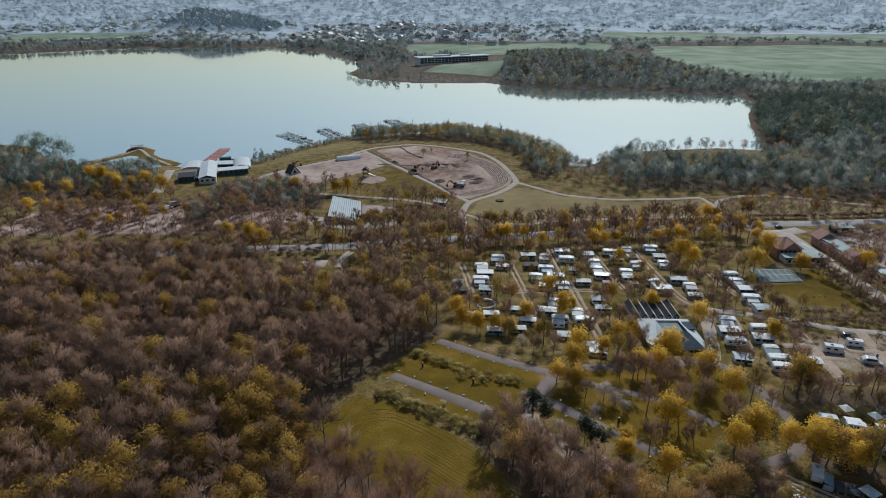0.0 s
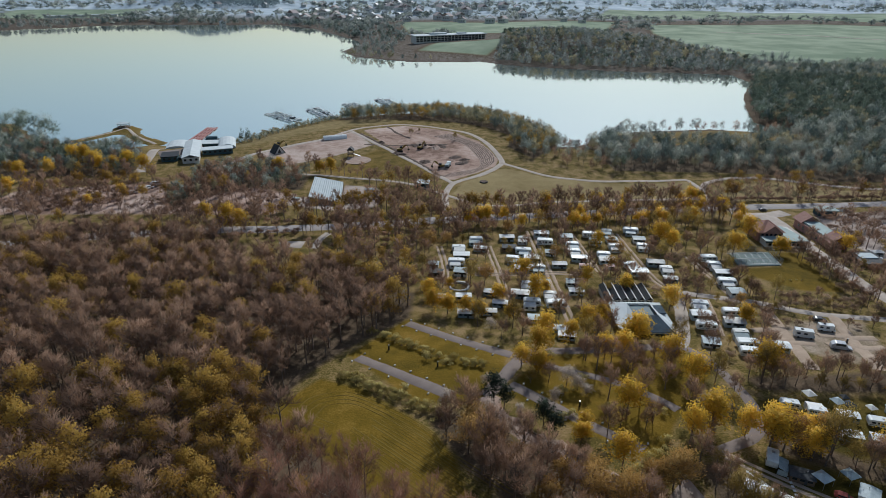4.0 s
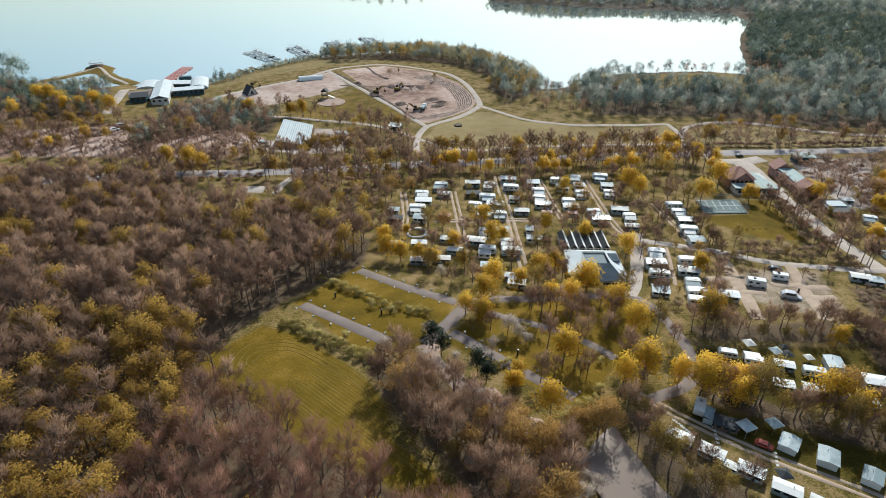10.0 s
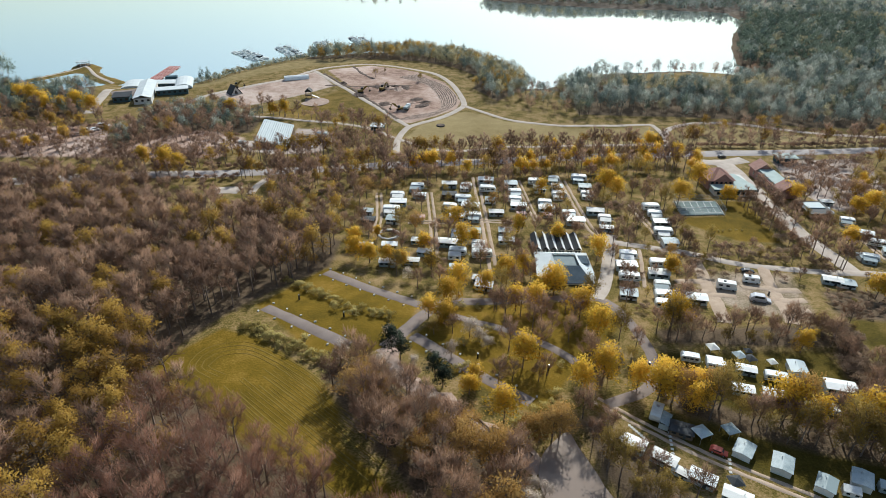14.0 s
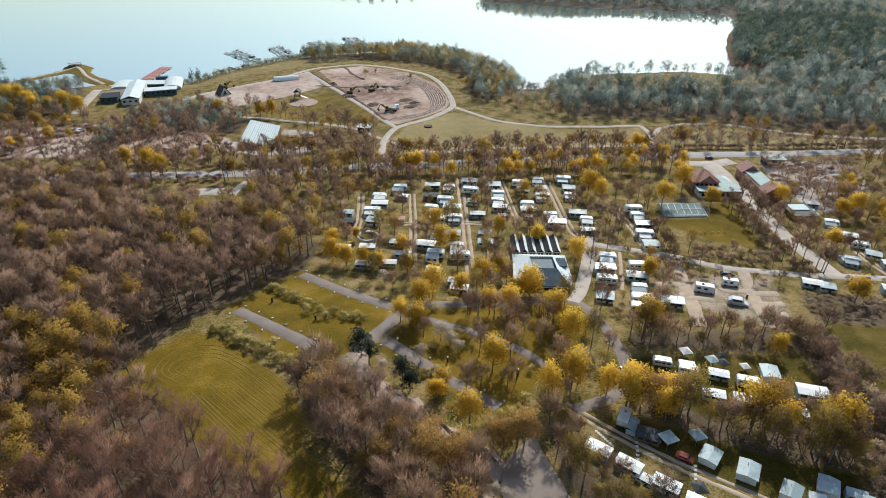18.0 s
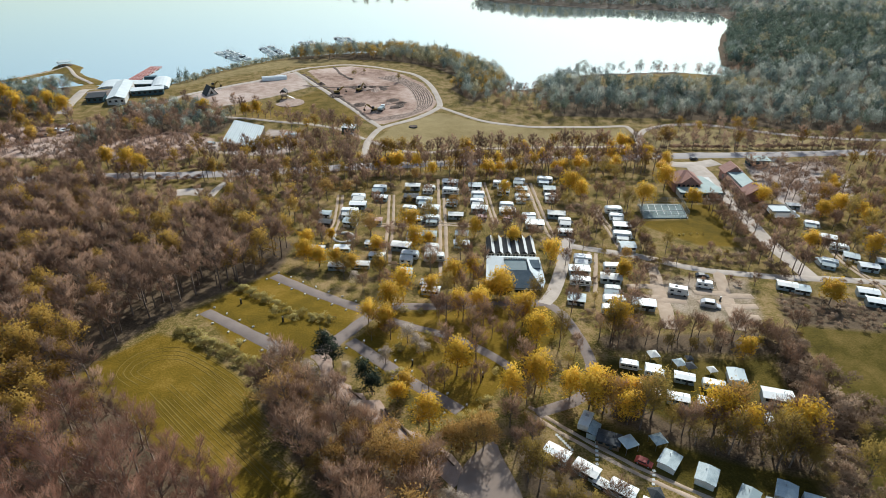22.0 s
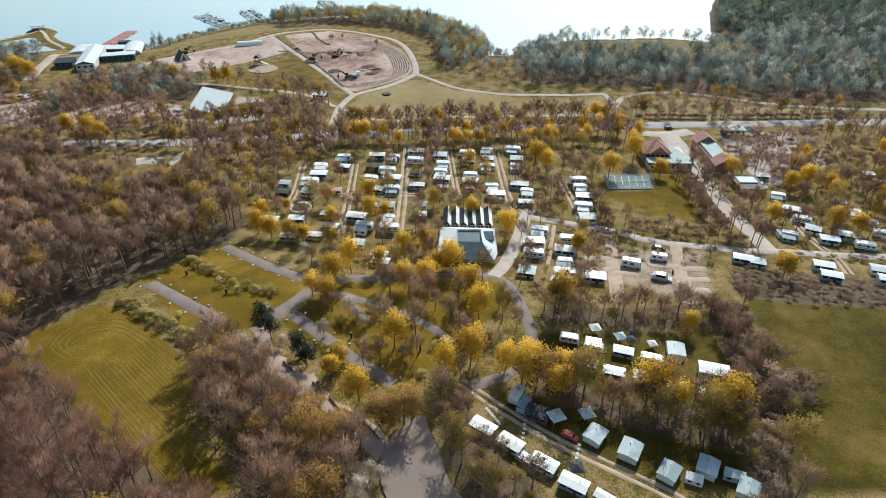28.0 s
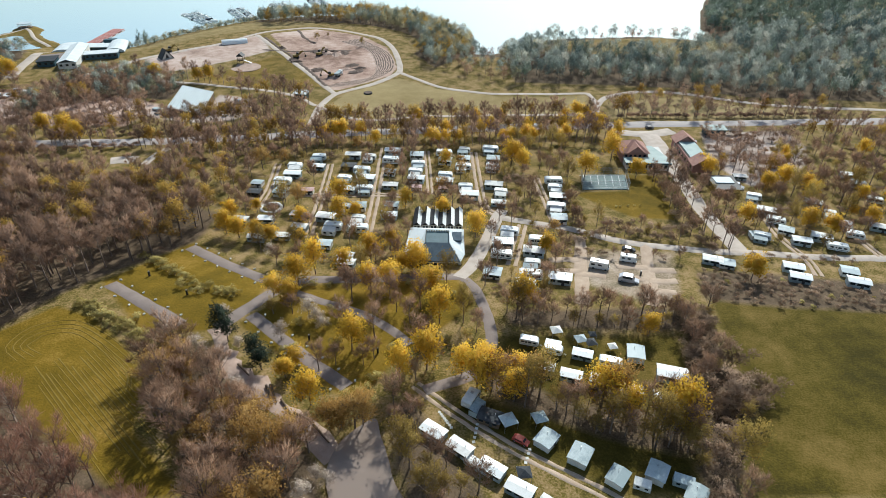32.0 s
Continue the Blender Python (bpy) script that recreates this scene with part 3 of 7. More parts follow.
for nm, data in (("cover_a", ca), ("cover_b", cb)):
    ground_mesh.attributes.new(nm, "FLOAT_COLOR", "POINT").data.foreach_set("color", data.ravel())
ground_mesh.polygons.foreach_set("use_smooth", np.ones(len(ground_mesh.polygons), bool))
tagged(part("ground", ground_mesh, GROUND), "spring grassland, leaf litter and bare soil sloping down to the lake", "ground", kind="structure")


def sheet(name, poly, z, mat, label, category):
    bm = bmesh.new()
    bm.faces.new([bm.verts.new((x, y, z)) for x, y in poly])
    bmesh.ops.recalc_face_normals(bm, faces=bm.faces)
    if bm.faces[:][0].normal.z < 0:
        bmesh.ops.reverse_faces(bm, faces=bm.faces)
    bmesh.ops.triangulate(bm, faces=bm.faces)
    return tagged(part(name, bm, mat), label, category, kind="structure")


sheet("water", [(-2600, 395), (-225, 395), (-100, 405), (120, 405), (300, 440), (420, 690), (420, 790), (120, 900), (-60, 1560), (-2600, 1560)], LAKE, WATER,
      "calm pale reservoir mirroring the bright hazy sky", "lake")


# ---- roads and paths ----
def curve(pts, step=2.0):
    p = [Vector(q) for q in pts]
    p = [p[0] * 2 - p[1]] + p + [p[-1] * 2 - p[-2]]
    out = []
    for a, b, c, d in zip(p, p[1:], p[2:], p[3:]):
        n = max(1, int((c - b).length / step))
        for k in range(n):
            s = k / n
            out.append(0.5 * (2 * b + (c - a) * s + (2 * a - 5 * b + 4 * c - d) * s * s + (3 * b - a - 3 * c + d) * s ** 3))
    return out + [p[-2]]


ROADS = []


def ribbon(name, pts, width, mat, label, category="path", lift=0.06, rough_edge=0.12, twin=False):
    line = curve(pts)
    ROADS.append((pts, width))
    r = random.Random(len(ROADS))
    v = []
    for k, p in enumerate(line):
        d = (line[min(k + 1, len(line) - 1)] - line[max(k - 1, 0)]).normalized()
        side = Vector((d.y, -d.x))
        w0, w1 = width / 2 + r.uniform(-1, 1) * rough_edge, width / 2 + r.uniform(-1, 1) * rough_edge
        if twin:
            # two wheel ruts with grass between them
            i0, i1 = max(0.15, width * 0.16 + r.uniform(-1, 1) * rough_edge), max(0.15, width * 0.16 + r.uniform(-1, 1) * rough_edge)
            for o, dz in ((-w0 - 0.2, -0.14), (-w0, 0), (-i0, 0), (-i0 + 0.1, -0.14), (i1 - 0.1, -0.14), (i1, 0), (w1, 0), (w1 + 0.2, -0.14)):
                a = p + side * o
                v.append((a.x, a.y, g(a.x, a.y) + lift + dz))
            continue
        for o, dz in ((-w0 - 0.3, -0.14), (-w0, 0), (0, 0.04), (w1, 0), (w1 + 0.3, -0.14)):
            a = p + side * o
            v.append((a.x, a.y, g(a.x, a.y) + lift + dz))
    w = 8 if twin else 5
    f = [(w * k + c, w * k + c + 1, w * k + c + w + 1, w * k + c + w) for k in range(len(line) - 1) for c in ((0, 1, 2, 4, 5, 6) if twin else range(4))]
    return tagged(part(name, tri_mesh(name, v, f), mat), label, category, kind="structure")


ribbon("road", [(-420, 150), (-167, 228.5), (-97, 245.5), (-50, 252), (26, 269), (135, 288.5), (200, 297), (330, 306), (600, 300)], 8.0, ROADM, "asphalt country road behind a row of trees", "road", rough_edge=0.05)
ribbon("road", [(168.1, 284.6), (168.3, 268.1), (167.1, 254.9), (168, 234.5), (167.2, 200.1), (168.9, 174.8)], 5.6, GRAVEL, "wide pale entrance drive of the camp", "road")
ribbon("road", [(168, 280.2), (168.3, 268.1), (167.4, 254.3), (167.6, 242.3)], 9, GRAVEL, "wide pale entrance drive of the camp", "road", lift=0.18)
ribbon("road", [(152.3, 281.7), (166.9, 280.1), (181.2, 285.8)], 7, GRAVEL, "wide pale junction before the reception", "road", lift=0.14)
ribbon("road", [(94.2, 192.8), (115.5, 186.9), (132.4, 178.5), (149.5, 175.3), (168.6, 174.1), (187.5, 172.9), (213.4, 172.8), (251.8, 170.3)], 3.2, GRAVEL, "pale cross road through the camp", "road", lift=0.13)
ribbon("path", [(80.1, 152.8), (83.9, 160.6), (88.7, 174.9), (93.3, 192.8), (95.6, 198.5)], 3.6, GRAVEL, "pale paved camp road", "road", lift=0.15)
ribbon("track", [(93.7, 194.1), (89.3, 200.7), (87.6, 223), (86.4, 251.4)], 2.8, TRACK, "worn grass track between caravans", "track", lift=0.12, twin=True)
ribbon("path", [(80.6, 153.5), (83.7, 148.9), (86.5, 139.1), (88.2, 127.6), (87.3, 121.2), (83.7, 113.3), (72.4, 107.1)], 2.8, ASPHALT, "narrow asphalt path between trees", "path")
ribbon("path", [(70.4, 108.8), (78.6, 101.5), (89.9, 92.7), (100.1, 86.4), (107.7, 81.8), (116, 75.3)], 2.6, TRACK, "worn two-rut track between caravan pitches", "track", twin=True)
ribbon("path", [(20.7, 126.2), (25.9, 134.5), (34.5, 147.2), (46.6, 149.6), (62.2, 151.6), (81.7, 153.6)], 3.4, ASPHALT, "asphalt camp road", "road", lift=0.12)
ribbon("path", [(32.3, 144), (42.4, 139.1), (55.1, 133.7), (64.5, 126.3), (68.3, 121.9)], 2.4, ASPHALT, "asphalt path through the park", "path")
ribbon("parking_strip", [(-1.5, 165.9), (12.5, 156.7), (27.4, 147.7), (33.9, 143.5)], 3.3, ASPHALT, "straight asphalt strip between grass pitches", "parking", lift=0.1)
ribbon("parking_strip", [(-14.3, 143.3), (-0.3, 134.3), (11.4, 126.8)], 3.4, ASPHALT, "straight asphalt strip between grass pitches", "parking")
ribbon("parking_strip", [(27.5, 131.5), (42.7, 118), (55.6, 107.5)], 3.0, ASPHALT, "straight asphalt strip between grass pitches", "parking", lift=0.11)
ribbon("track", [(7.8, 233), (10.3, 211.9), (10.5, 196.8)], 2.6, TRACK, "worn grass track between caravans", "track", twin=True)
ribbon("track", [(28.6, 234.7), (30.7, 206.1), (32.3, 174.8)], 2.8, TRACK, "worn grass track between caravans", "track", twin=True)
ribbon("track", [(48.2, 253.3), (50, 207.6), (51, 168.9)], 3.0, TRACK, "worn grass track between caravans", "track", lift=0.1, twin=True)
ribbon("track", [(21.6, 205.5), (36.9, 205.7), (50, 207.6), (61.3, 207)], 2.6, TRACK, "worn cross track between caravans", "track", lift=0.12, twin=True)
ribbon("track", [(66.5, 251), (69.8, 209.1)], 2.4, TRACK, "worn grass track between caravans", "track", twin=True)
ribbon("track", [(110.2, 227.4), (112, 200.6), (112.7, 187.2)], 2.6, TRACK, "worn grass track between caravans", "track", lift=0.11, twin=True)
ribbon("track", [(101.5, 188), (95.7, 161.4)], 3.2, TRACK, "worn gravel track between caravans", "track", lift=0.1, twin=True)
for pts, w in (([(119.5, 181), (118.4, 174), (117.0, 166.4), (114.2, 148.0), (113, 141)], 3.2), ([(139.5, 177), (138.2, 170), (136.2, 161.1), (133.3, 147.8), (131.5, 141)], 3.2)):
    ribbon("track", pts, w, TRACK, "pinkish gravel lane between open pitches", "track", lift=0.13, rough_edge=0.3)
for x0, y0, x1, y1 in ((106.5, 158.4, 116, 159.5), (115.5, 157, 122.6, 156.6), (136.4, 161.0, 144.2, 161.6), (134.8, 154.4, 142.8, 155.2), (133.2, 148.3, 140.4, 148.7), (126, 156.2, 134.9, 155.6), (127, 163, 136.4, 162.4), (107.5, 165.5, 116.8, 166)):
    ribbon("pitch", [(x0, y0), ((x0 + x1) / 2, (y0 + y1) / 2 + 0.4), (x1, y1)], 2.6, TRACK, "worn gravel pitch beside the lane", "pitch", lift=0.16, rough_edge=0.35)
ribbon("track", [(188.6, 208.4), (186.1, 185.1), (187.9, 170.2), (186.4, 160.7)], 2.6, TRACK, "worn track between caravans", "track", lift=0.17, twin=True)
ribbon("track", [(210.7, 196.5), (212.6, 173.8)], 2.4, TRACK, "worn track between caravans", "track", lift=0.17, twin=True)
ribbon("path", [(11.5, 278), (10.3, 299.8), (12.3, 316.3), (16.6, 325.9), (30, 338.4), (42.4, 355.3), (45.2, 372.8), (35, 416.3), (17.3, 439.5), (-21.8, 459.6), (-53.8, 443.3), (-72.4, 415.6), (-110.4, 375.2), (-121.4, 349.1), (-133.6, 342)], 3.2, GRAVEL, "pale gravel lakeside path", "path")
ribbon("path", [(-57.4, 434.9), (-13.8, 368.3), (14.4, 324.8)], 2.6, GRAVEL, "straight gravel path past the building site", "path", lift=0.11)
ribbon("path", [(45.4, 362.5), (67.1, 341.4), (85.6, 334), (106.9, 331.4), (150, 335.6)], 2.4, GRAVEL, "pale gravel path across the meadow", "path", lift=0.11)
ribbon("path", [(148, 300.3), (151.8, 320.3), (150, 335.6)], 2.4, GRAVEL, "pale gravel path", "path", lift=0.12)
ribbon("path", [(151, 316.4), (159.9, 331.4), (178.7, 340.3), (200.3, 340.2), (232.4, 327.8), (259.8, 322.8), (302, 320.8), (353.7, 319.3)], 2.8, GRAVEL, "pale gravel path along the wood", "path", lift=0.13)
ribbon("path", [(10.3, 304.2), (33.8, 287.9), (76.8, 297.7), (147.7, 305.9)], 2.2, GRAVEL, "pale gravel path beside the meadow", "path", lift=0.13)
ribbon("path", [(8.5, 305.8), (-12.9, 323.4), (-68, 335), (-97.7, 339.1)], 2.2, GRAVEL, "pale gravel path above the hall", "path", lift=0.1)
ribbon("farm_road", [(560, 1300), (637, 1258), (716, 1199), (799, 1135), (900, 1060)], 7, GRAVEL, "pale farm road across the far fields", "road", lift=0.4)
ribbon("road", [(-165, 335), (-169, 349), (-177, 380), (-182, 408)], 5.5, GRAVEL, "drive to the sailing club", "road", lift=0.1)
ribbon("yard", [(-170, 372), (-160, 378), (-154, 384)], 14, ASPHALT, "asphalt yard of the sailing club", "yard", lift=0.14)
ribbon("stream_bed", [(20.7, 126.2), (26.7, 114.3), (35.2, 107.4), (43.3, 99.6), (51.7, 93.2), (55.7, 89.8)], 4.4, BANK, "pale dried stream bed with fallen logs", "stream bed", lift=0.12, rough_edge=1.1)
ribbon("plot", [(-58.3, 230.6), (-54.5, 232), (-48.8, 231.9)], 7, GRAVEL, "bare gravel plot beside the wood", "plot", lift=0.1)
ribbon("track", [(-43.6, 227.8), (-43.3, 237.6), (-40.9, 245.8)], 2.6, GRAVEL, "short gravel track to the road", "track", lift=0.12)
sheet("pond", POND, 0.9, PONDW, "muddy grey-brown pond between bare trees", "pond")

# ---- trees ----
def tube(p, q, r0, r1, n):
    p, q = np.array(p, float), np.array(q, float)
    d = (q - p) / (np.linalg.norm(q - p) + 1e-9)
    a = np.cross(d, (0.3, 0.9, 0.2))
    a /= np.linalg.norm(a)
    b = np.cross(d, a)
    an = np.arange(n) * 2 * np.pi / n
    ring = np.outer(np.cos(an), a) + np.outer(np.sin(an), b)
    v = np.concatenate([p + ring * r0, q + ring * r1])
    k = np.arange(n)
    m = (k + 1) % n
    return v, np.concatenate([np.stack([k, m, m + n], -1), np.stack([k, m + n, k + n], -1)])


def join(pieces):
    vs, ts, o = [], [], 0
    for v, t in pieces:
        vs.append(v), ts.append(t + o)
        o += len(v)
    return np.concatenate(vs), np.concatenate(ts)


def shards(r, centre, along, length, width, lay=0.0):
    """Thin three-cornered blades from the centres along the given ways."""
    n = len(centre)
    side = np.cross(along, r.normal(size=(n, 3)) * (1 - lay) + np.array([0, 0, lay]))
    side /= np.linalg.norm(side, axis=1, keepdims=True) + 1e-9
    w = (width * 0.5)[:, None]
    v = np.stack([centre - side * w, centre + side * w, centre + along * length[:, None]], 1).reshape(-1, 3)
    return v, np.arange(3 * n).reshape(-1, 3)


def unit(a):
    return a / (np.linalg.norm(a, axis=-1, keepdims=True) + 1e-9)


def grow(seed, h, w, blades, leaves, leaf=0.32, limbs=9, sides=5, low=0.2, blade_w=0.1, blade_l=1.1, upright=0.7, lift=0.0, boughs=2):
    """A broad-leaved tree: wood (trunk, limbs and branches) and crown (twigs and leaves)."""
    r = np.random.default_rng(seed)
    wood, segs = [], []
    top = np.array([r.uniform(-0.4, 0.4), r.uniform(-0.4, 0.4), h * 0.86])
    mid = np.array([r.uniform(-0.25, 0.25), r.uniform(-0.25, 0.25), h * 0.4])
    r0 = 0.014 * h + 0.05
    wood += [tube((0, 0, -0.4), mid, r0 * 1.15, r0 * 0.75, sides), tube(mid, top, r0 * 0.75, 0.03, sides)]
    segs.append((mid + (top - mid) * 0.5, top))
    for k in range(limbs):
        s = low + (0.80 - low) * (k + r.uniform(0, 0.8)) / limbs
        base = mid * (s / 0.4) if s < 0.4 else mid + (top - mid) * (s - 0.4) / 0.46
        a = k * 2.4 + r.uniform(-0.4, 0.4)
        reach = w * 0.5 * r.uniform(0.75, 1.1) * (1.1 - 0.55 * (s - low) / (0.86 - low))
        out = np.array([np.cos(a), np.sin(a), 0])
        knee = base + out * reach * 0.5 + np.array([0, 0, reach * upright * 0.45])
        tip = knee + out * reach * 0.5 + np.array([0, 0, reach * upright * 0.6])
        wood += [tube(base, knee, r0 * 0.42, r0 * 0.25, 3), tube(knee, tip, r0 * 0.25, 0.025, 3)]
        segs.append((knee, tip))
        for j in range(boughs):
            p = base + (knee - base) * r.uniform(0.55, 1) if j == 0 else knee + (tip - knee) * r.uniform(0, 0.8)
            e = p + unit(out * r.uniform(0.2, 0.7) + r.normal(size=3) * 0.55 + np.array([0, 0, 0.55 + lift])) * reach * r.uniform(0.4, 0.75)
            wood.append(tube(p, e, r0 * 0.18, 0.02, 3))
            segs.append((p, e))
    lobes = np.array([s[1] for s in segs])
    lobes = np.concatenate([lobes, lobes * np.array([0.5, 0.5, 1]) + np.array([0, 0, 0.04 * h])])
    rl = w * r.uniform(0.17, 0.27, len(lobes))
    crown = []
    if blades:
        p, q = np.array([v[0] for v in segs]), np.array([v[1] for v in segs])
        k = r.choice(len(segs), blades, p=np.linalg.norm(q - p, axis=1) / np.linalg.norm(q - p, axis=1).sum())
        along = r.uniform(0.0, 1.12, blades)[:, None]
        d = r.normal(size=(blades, 3))
        c = p[k] + (q[k] - p[k]) * along + d * (0.035 * w)
        e = unit(unit(q[k] - p[k]) * 0.7 + unit(d) * 0.75 + np.array([0, 0, lift]))
        crown.append(shards(r, c, e, r.uniform(0.5, 1.15, blades) * blade_l, r.uniform(0.6, 1.3, blades) * blade_w))
    if leaves:
        k = r.integers(0, len(lobes), leaves)
        d = unit(r.normal(size=(leaves, 3)))
        c = lobes[k] + d * (rl[k] * r.uniform(0.35, 1.15, leaves))[:, None]
        crown.append(shards(r, c, unit(r.normal(size=(leaves, 3))), r.uniform(0.7, 1.4, leaves) * leaf * 1.3, r.uniform(0.7, 1.4, leaves) * leaf))
    return join(wood), join(crown)


def bush(seed, w, h, n=520, leaf=0.34):
    r = np.random.default_rng(seed)
    wood = []
    lobes = np.stack([r.normal(size=6) * w * 0.2, r.normal(size=6) * w * 0.2, h * r.uniform(0.35, 0.65, 6)], -1)
    for k in range(6):
        wood.append(tube((lobes[k, 0] * 0.2, lobes[k, 1] * 0.2, -0.2), lobes[k], 0.06, 0.02, 3))
    k = r.integers(0, 6, n)
    d = unit(r.normal(size=(n, 3)))
    d[:, 2] = np.abs(d[:, 2]) * 0.9 - 0.1
    c = lobes[k] + d * r.uniform(0.3, 1, (n, 1)) * np.array([w * 0.24, w * 0.24, h * 0.32])
    c[:, 2] = np.maximum(c[:, 2], 0.05)
    e = unit(d + r.normal(size=(n, 3)) * 0.6)
    return join(wood), shards(r, c, e, r.uniform(0.5, 1.2, n) * leaf * 2, r.uniform(0.5, 1.2, n) * leaf)


def rounded(v, t, firm=0.72, rise=0.0):
    """Turn a crown's blades outwards and give them the normals of its rounded mass, so that it takes light as a whole."""
    c = v[t].mean(1)
    mid, ext = np.median(c, 0) - np.array([0, 0, 0.12 * np.ptp(c[:, 2])]), np.ptp(c, axis=0) + 1e-6
    out = unit(unit((c - mid) / ext) + np.array([0, 0, rise]))
    flat = unit(np.cross(v[t[:, 1]] - v[t[:, 0]], v[t[:, 2]] - v[t[:, 0]]))
    back = (flat * out).sum(1) < 0
    t = np.where(back[:, None], t[:, ::-1], t)
    flat = np.where(back[:, None], -flat, flat)
    n = np.zeros_like(v)
    n[t] = unit(out * firm + flat * (1 - firm))[:, None, :]
    return t, n


def tree_kind(name, label, category, crown_mat, pair, crown_name="crown"):
    ob = thing(name, label, category, group=name + "s")
    (wv, wt), (cv, ct) = pair
    part("trunk" if name != "shrub" else "stem", tri_mesh(name + "_wood", wv, wt), BARK, ob)
    ct, cn = rounded(cv, ct)
    part(crown_name, tri_mesh(name + "_crown", cv, ct, None, cn), crown_mat, ob)
    return ob


KINDS = {
    "bare": [tree_kind("bare_tree", "leafless brown deciduous tree with fine spreading twigs", "tree", TWIG, grow(s, h, w, 1150, 0, limbs=12, blade_w=0.1, blade_l=1.35, low=0.26, upright=1.0, lift=0.5, boughs=4)) for s, h, w in ((1, 11.5, 7), (2, 12.5, 6.8), (3, 10, 6.4))],
    "bud": [tree_kind("budding_tree", "deciduous tree with ochre buds opening on its twigs", "tree", BUD, grow(s, h, w, 640, 700, 0.29, limbs=11, blade_w=0.11, blade_l=1.3, upright=0.9, lift=0.4, boughs=3)) for s, h, w in ((4, 10.5, 6.8), (5, 9.5, 6.2), (6, 11.5, 6.6))],
    "yellow": [tree_kind("maple_tree", "rounded maple with fresh yellow-green spring leaves", "tree", LEAF, grow(s, h, w, 120, 1700, 0.37, limbs=11)) for s, h, w in ((7, 9.2, 6.8), (8, 8.2, 6), (9, 10, 7.2))],
    "spruce": [tree_kind("conifer", "dark green conifer standing among bare trees", "tree", NEEDLE, grow(s, h, w, 500, 900, 0.34)) for s, h, w in ((10, 9, 5.6), (11, 8, 5))],
    "blossom": [tree_kind("blossoming_tree", "small tree covered in pale spring blossom", "tree", BLOSSOM, grow(s, h, w, 200, 800, 0.26)) for s, h, w in ((12, 6, 5), (13, 7, 5.5))],
    "russet": [tree_kind("russet_tree", "deciduous tree with russet-orange opening buds", "tree", RUSSET, grow(s, h, w, 600, 700, 0.29, limbs=11, blade_w=0.11, blade_l=1.3, upright=0.9, lift=0.4, boughs=3)) for s, h, w in ((19, 9.5, 6.6), (20, 8, 6))],
    "shrub": [tree_kind("shrub", "low rounded olive-brown shrub", "shrub", SHRUBM, bush(s, w, h, 430, 0.23)) for s, w, h in ((14, 4.2, 2.6), (15, 3.4, 2.2), (16, 5, 3))],
    "thorn": [tree_kind("thorn_bush", "leafless grey-brown thorn bush", "shrub", THORN, bush(s, w, h, 800, 0.2)) for s, w, h in ((17, 5, 4), (18, 4.2, 3.4))],
}
FIRST = {k: [True] * len(v) for k, v in KINDS.items()}
pick = random.Random(11)
TREES = []


MASS = {}


def plant(kind, x, y, size=1.0, mass=False):
    if mass:
        MASS.setdefault(kind, []).append((x, y))
        TREES.append((x, y))
        return
    k = pick.randrange(len(KINDS[kind]))
    m = pose(x, y, g(x, y), 0, 0, pick.uniform(0, 360)) @ Matrix.Diagonal((size * pick.uniform(0.9, 1.1), size * pick.uniform(0.9, 1.1), size * pick.uniform(0.9, 1.12), 1))
    TREES.append((x, y))
    if FIRST[kind][k]:
        FIRST[kind][k] = False
        KINDS[kind][k].matrix_basis = m
        return
    copy_thing(KINDS[kind][k], m)


def scatter(poly, gap, mix, size=(0.8, 1.15), seed=1, road_gap=1.0, mass=False):
    """Plant a polygon with trees at least gap apart, clear of roads, vans and other trees. mix: kind and share."""
    r = random.Random(seed)
    xs, ys = [p[0] for p in poly], [p[1] for p in poly]
    area = (max(xs) - min(xs)) * (max(ys) - min(ys))
    names, weights = zip(*mix)
    for _ in range(int(area / (gap * gap) * 3)):
        x, y = r.uniform(min(xs), max(xs)), r.uniform(min(ys), max(ys))
        if not inside(poly, x, y) or any((a - x) ** 2 + (b - y) ** 2 < gap * gap for a, b in TREES):
            continue
        if any(abs(a - x) < w + 1.2 and abs(b - y) < d + 1.2 for a, b, w, d in OCCUPIED):
            continue
        if any(float(line_gap(pts, x, y, False)) < w / 2 + road_gap for pts, w in ROADS):
            continue
        plant(r.choices(names, weights)[0], x, y, r.uniform(*size), mass)


def row(pts, gap, mix, size=(0.8, 1.1), seed=1, wobble=0.8, mass=False):
    r = random.Random(seed)
    names, weights = zip(*mix)
    for p in curve(pts, gap):
        plant(r.choices(names, weights)[0], p.x + r.uniform(-wobble, wobble), p.y + r.uniform(-wobble, wobble), r.uniform(*size), mass)


def points_in(poly, gap, seed):
    """A loose grid of places in a polygon."""
    r = np.random.default_rng(seed)
    p = np.array(poly)
    x, y = np.meshgrid(np.arange(p[:, 0].min(), p[:, 0].max(), gap), np.arange(p[:, 1].min(), p[:, 1].max(), gap))
    x, y = x.ravel() + r.uniform(-0.45, 0.45, x.size) * gap, y.ravel() + r.uniform(-0.45, 0.45, x.size) * gap
    k = inside(poly, x, y)
    return x[k], y[k]


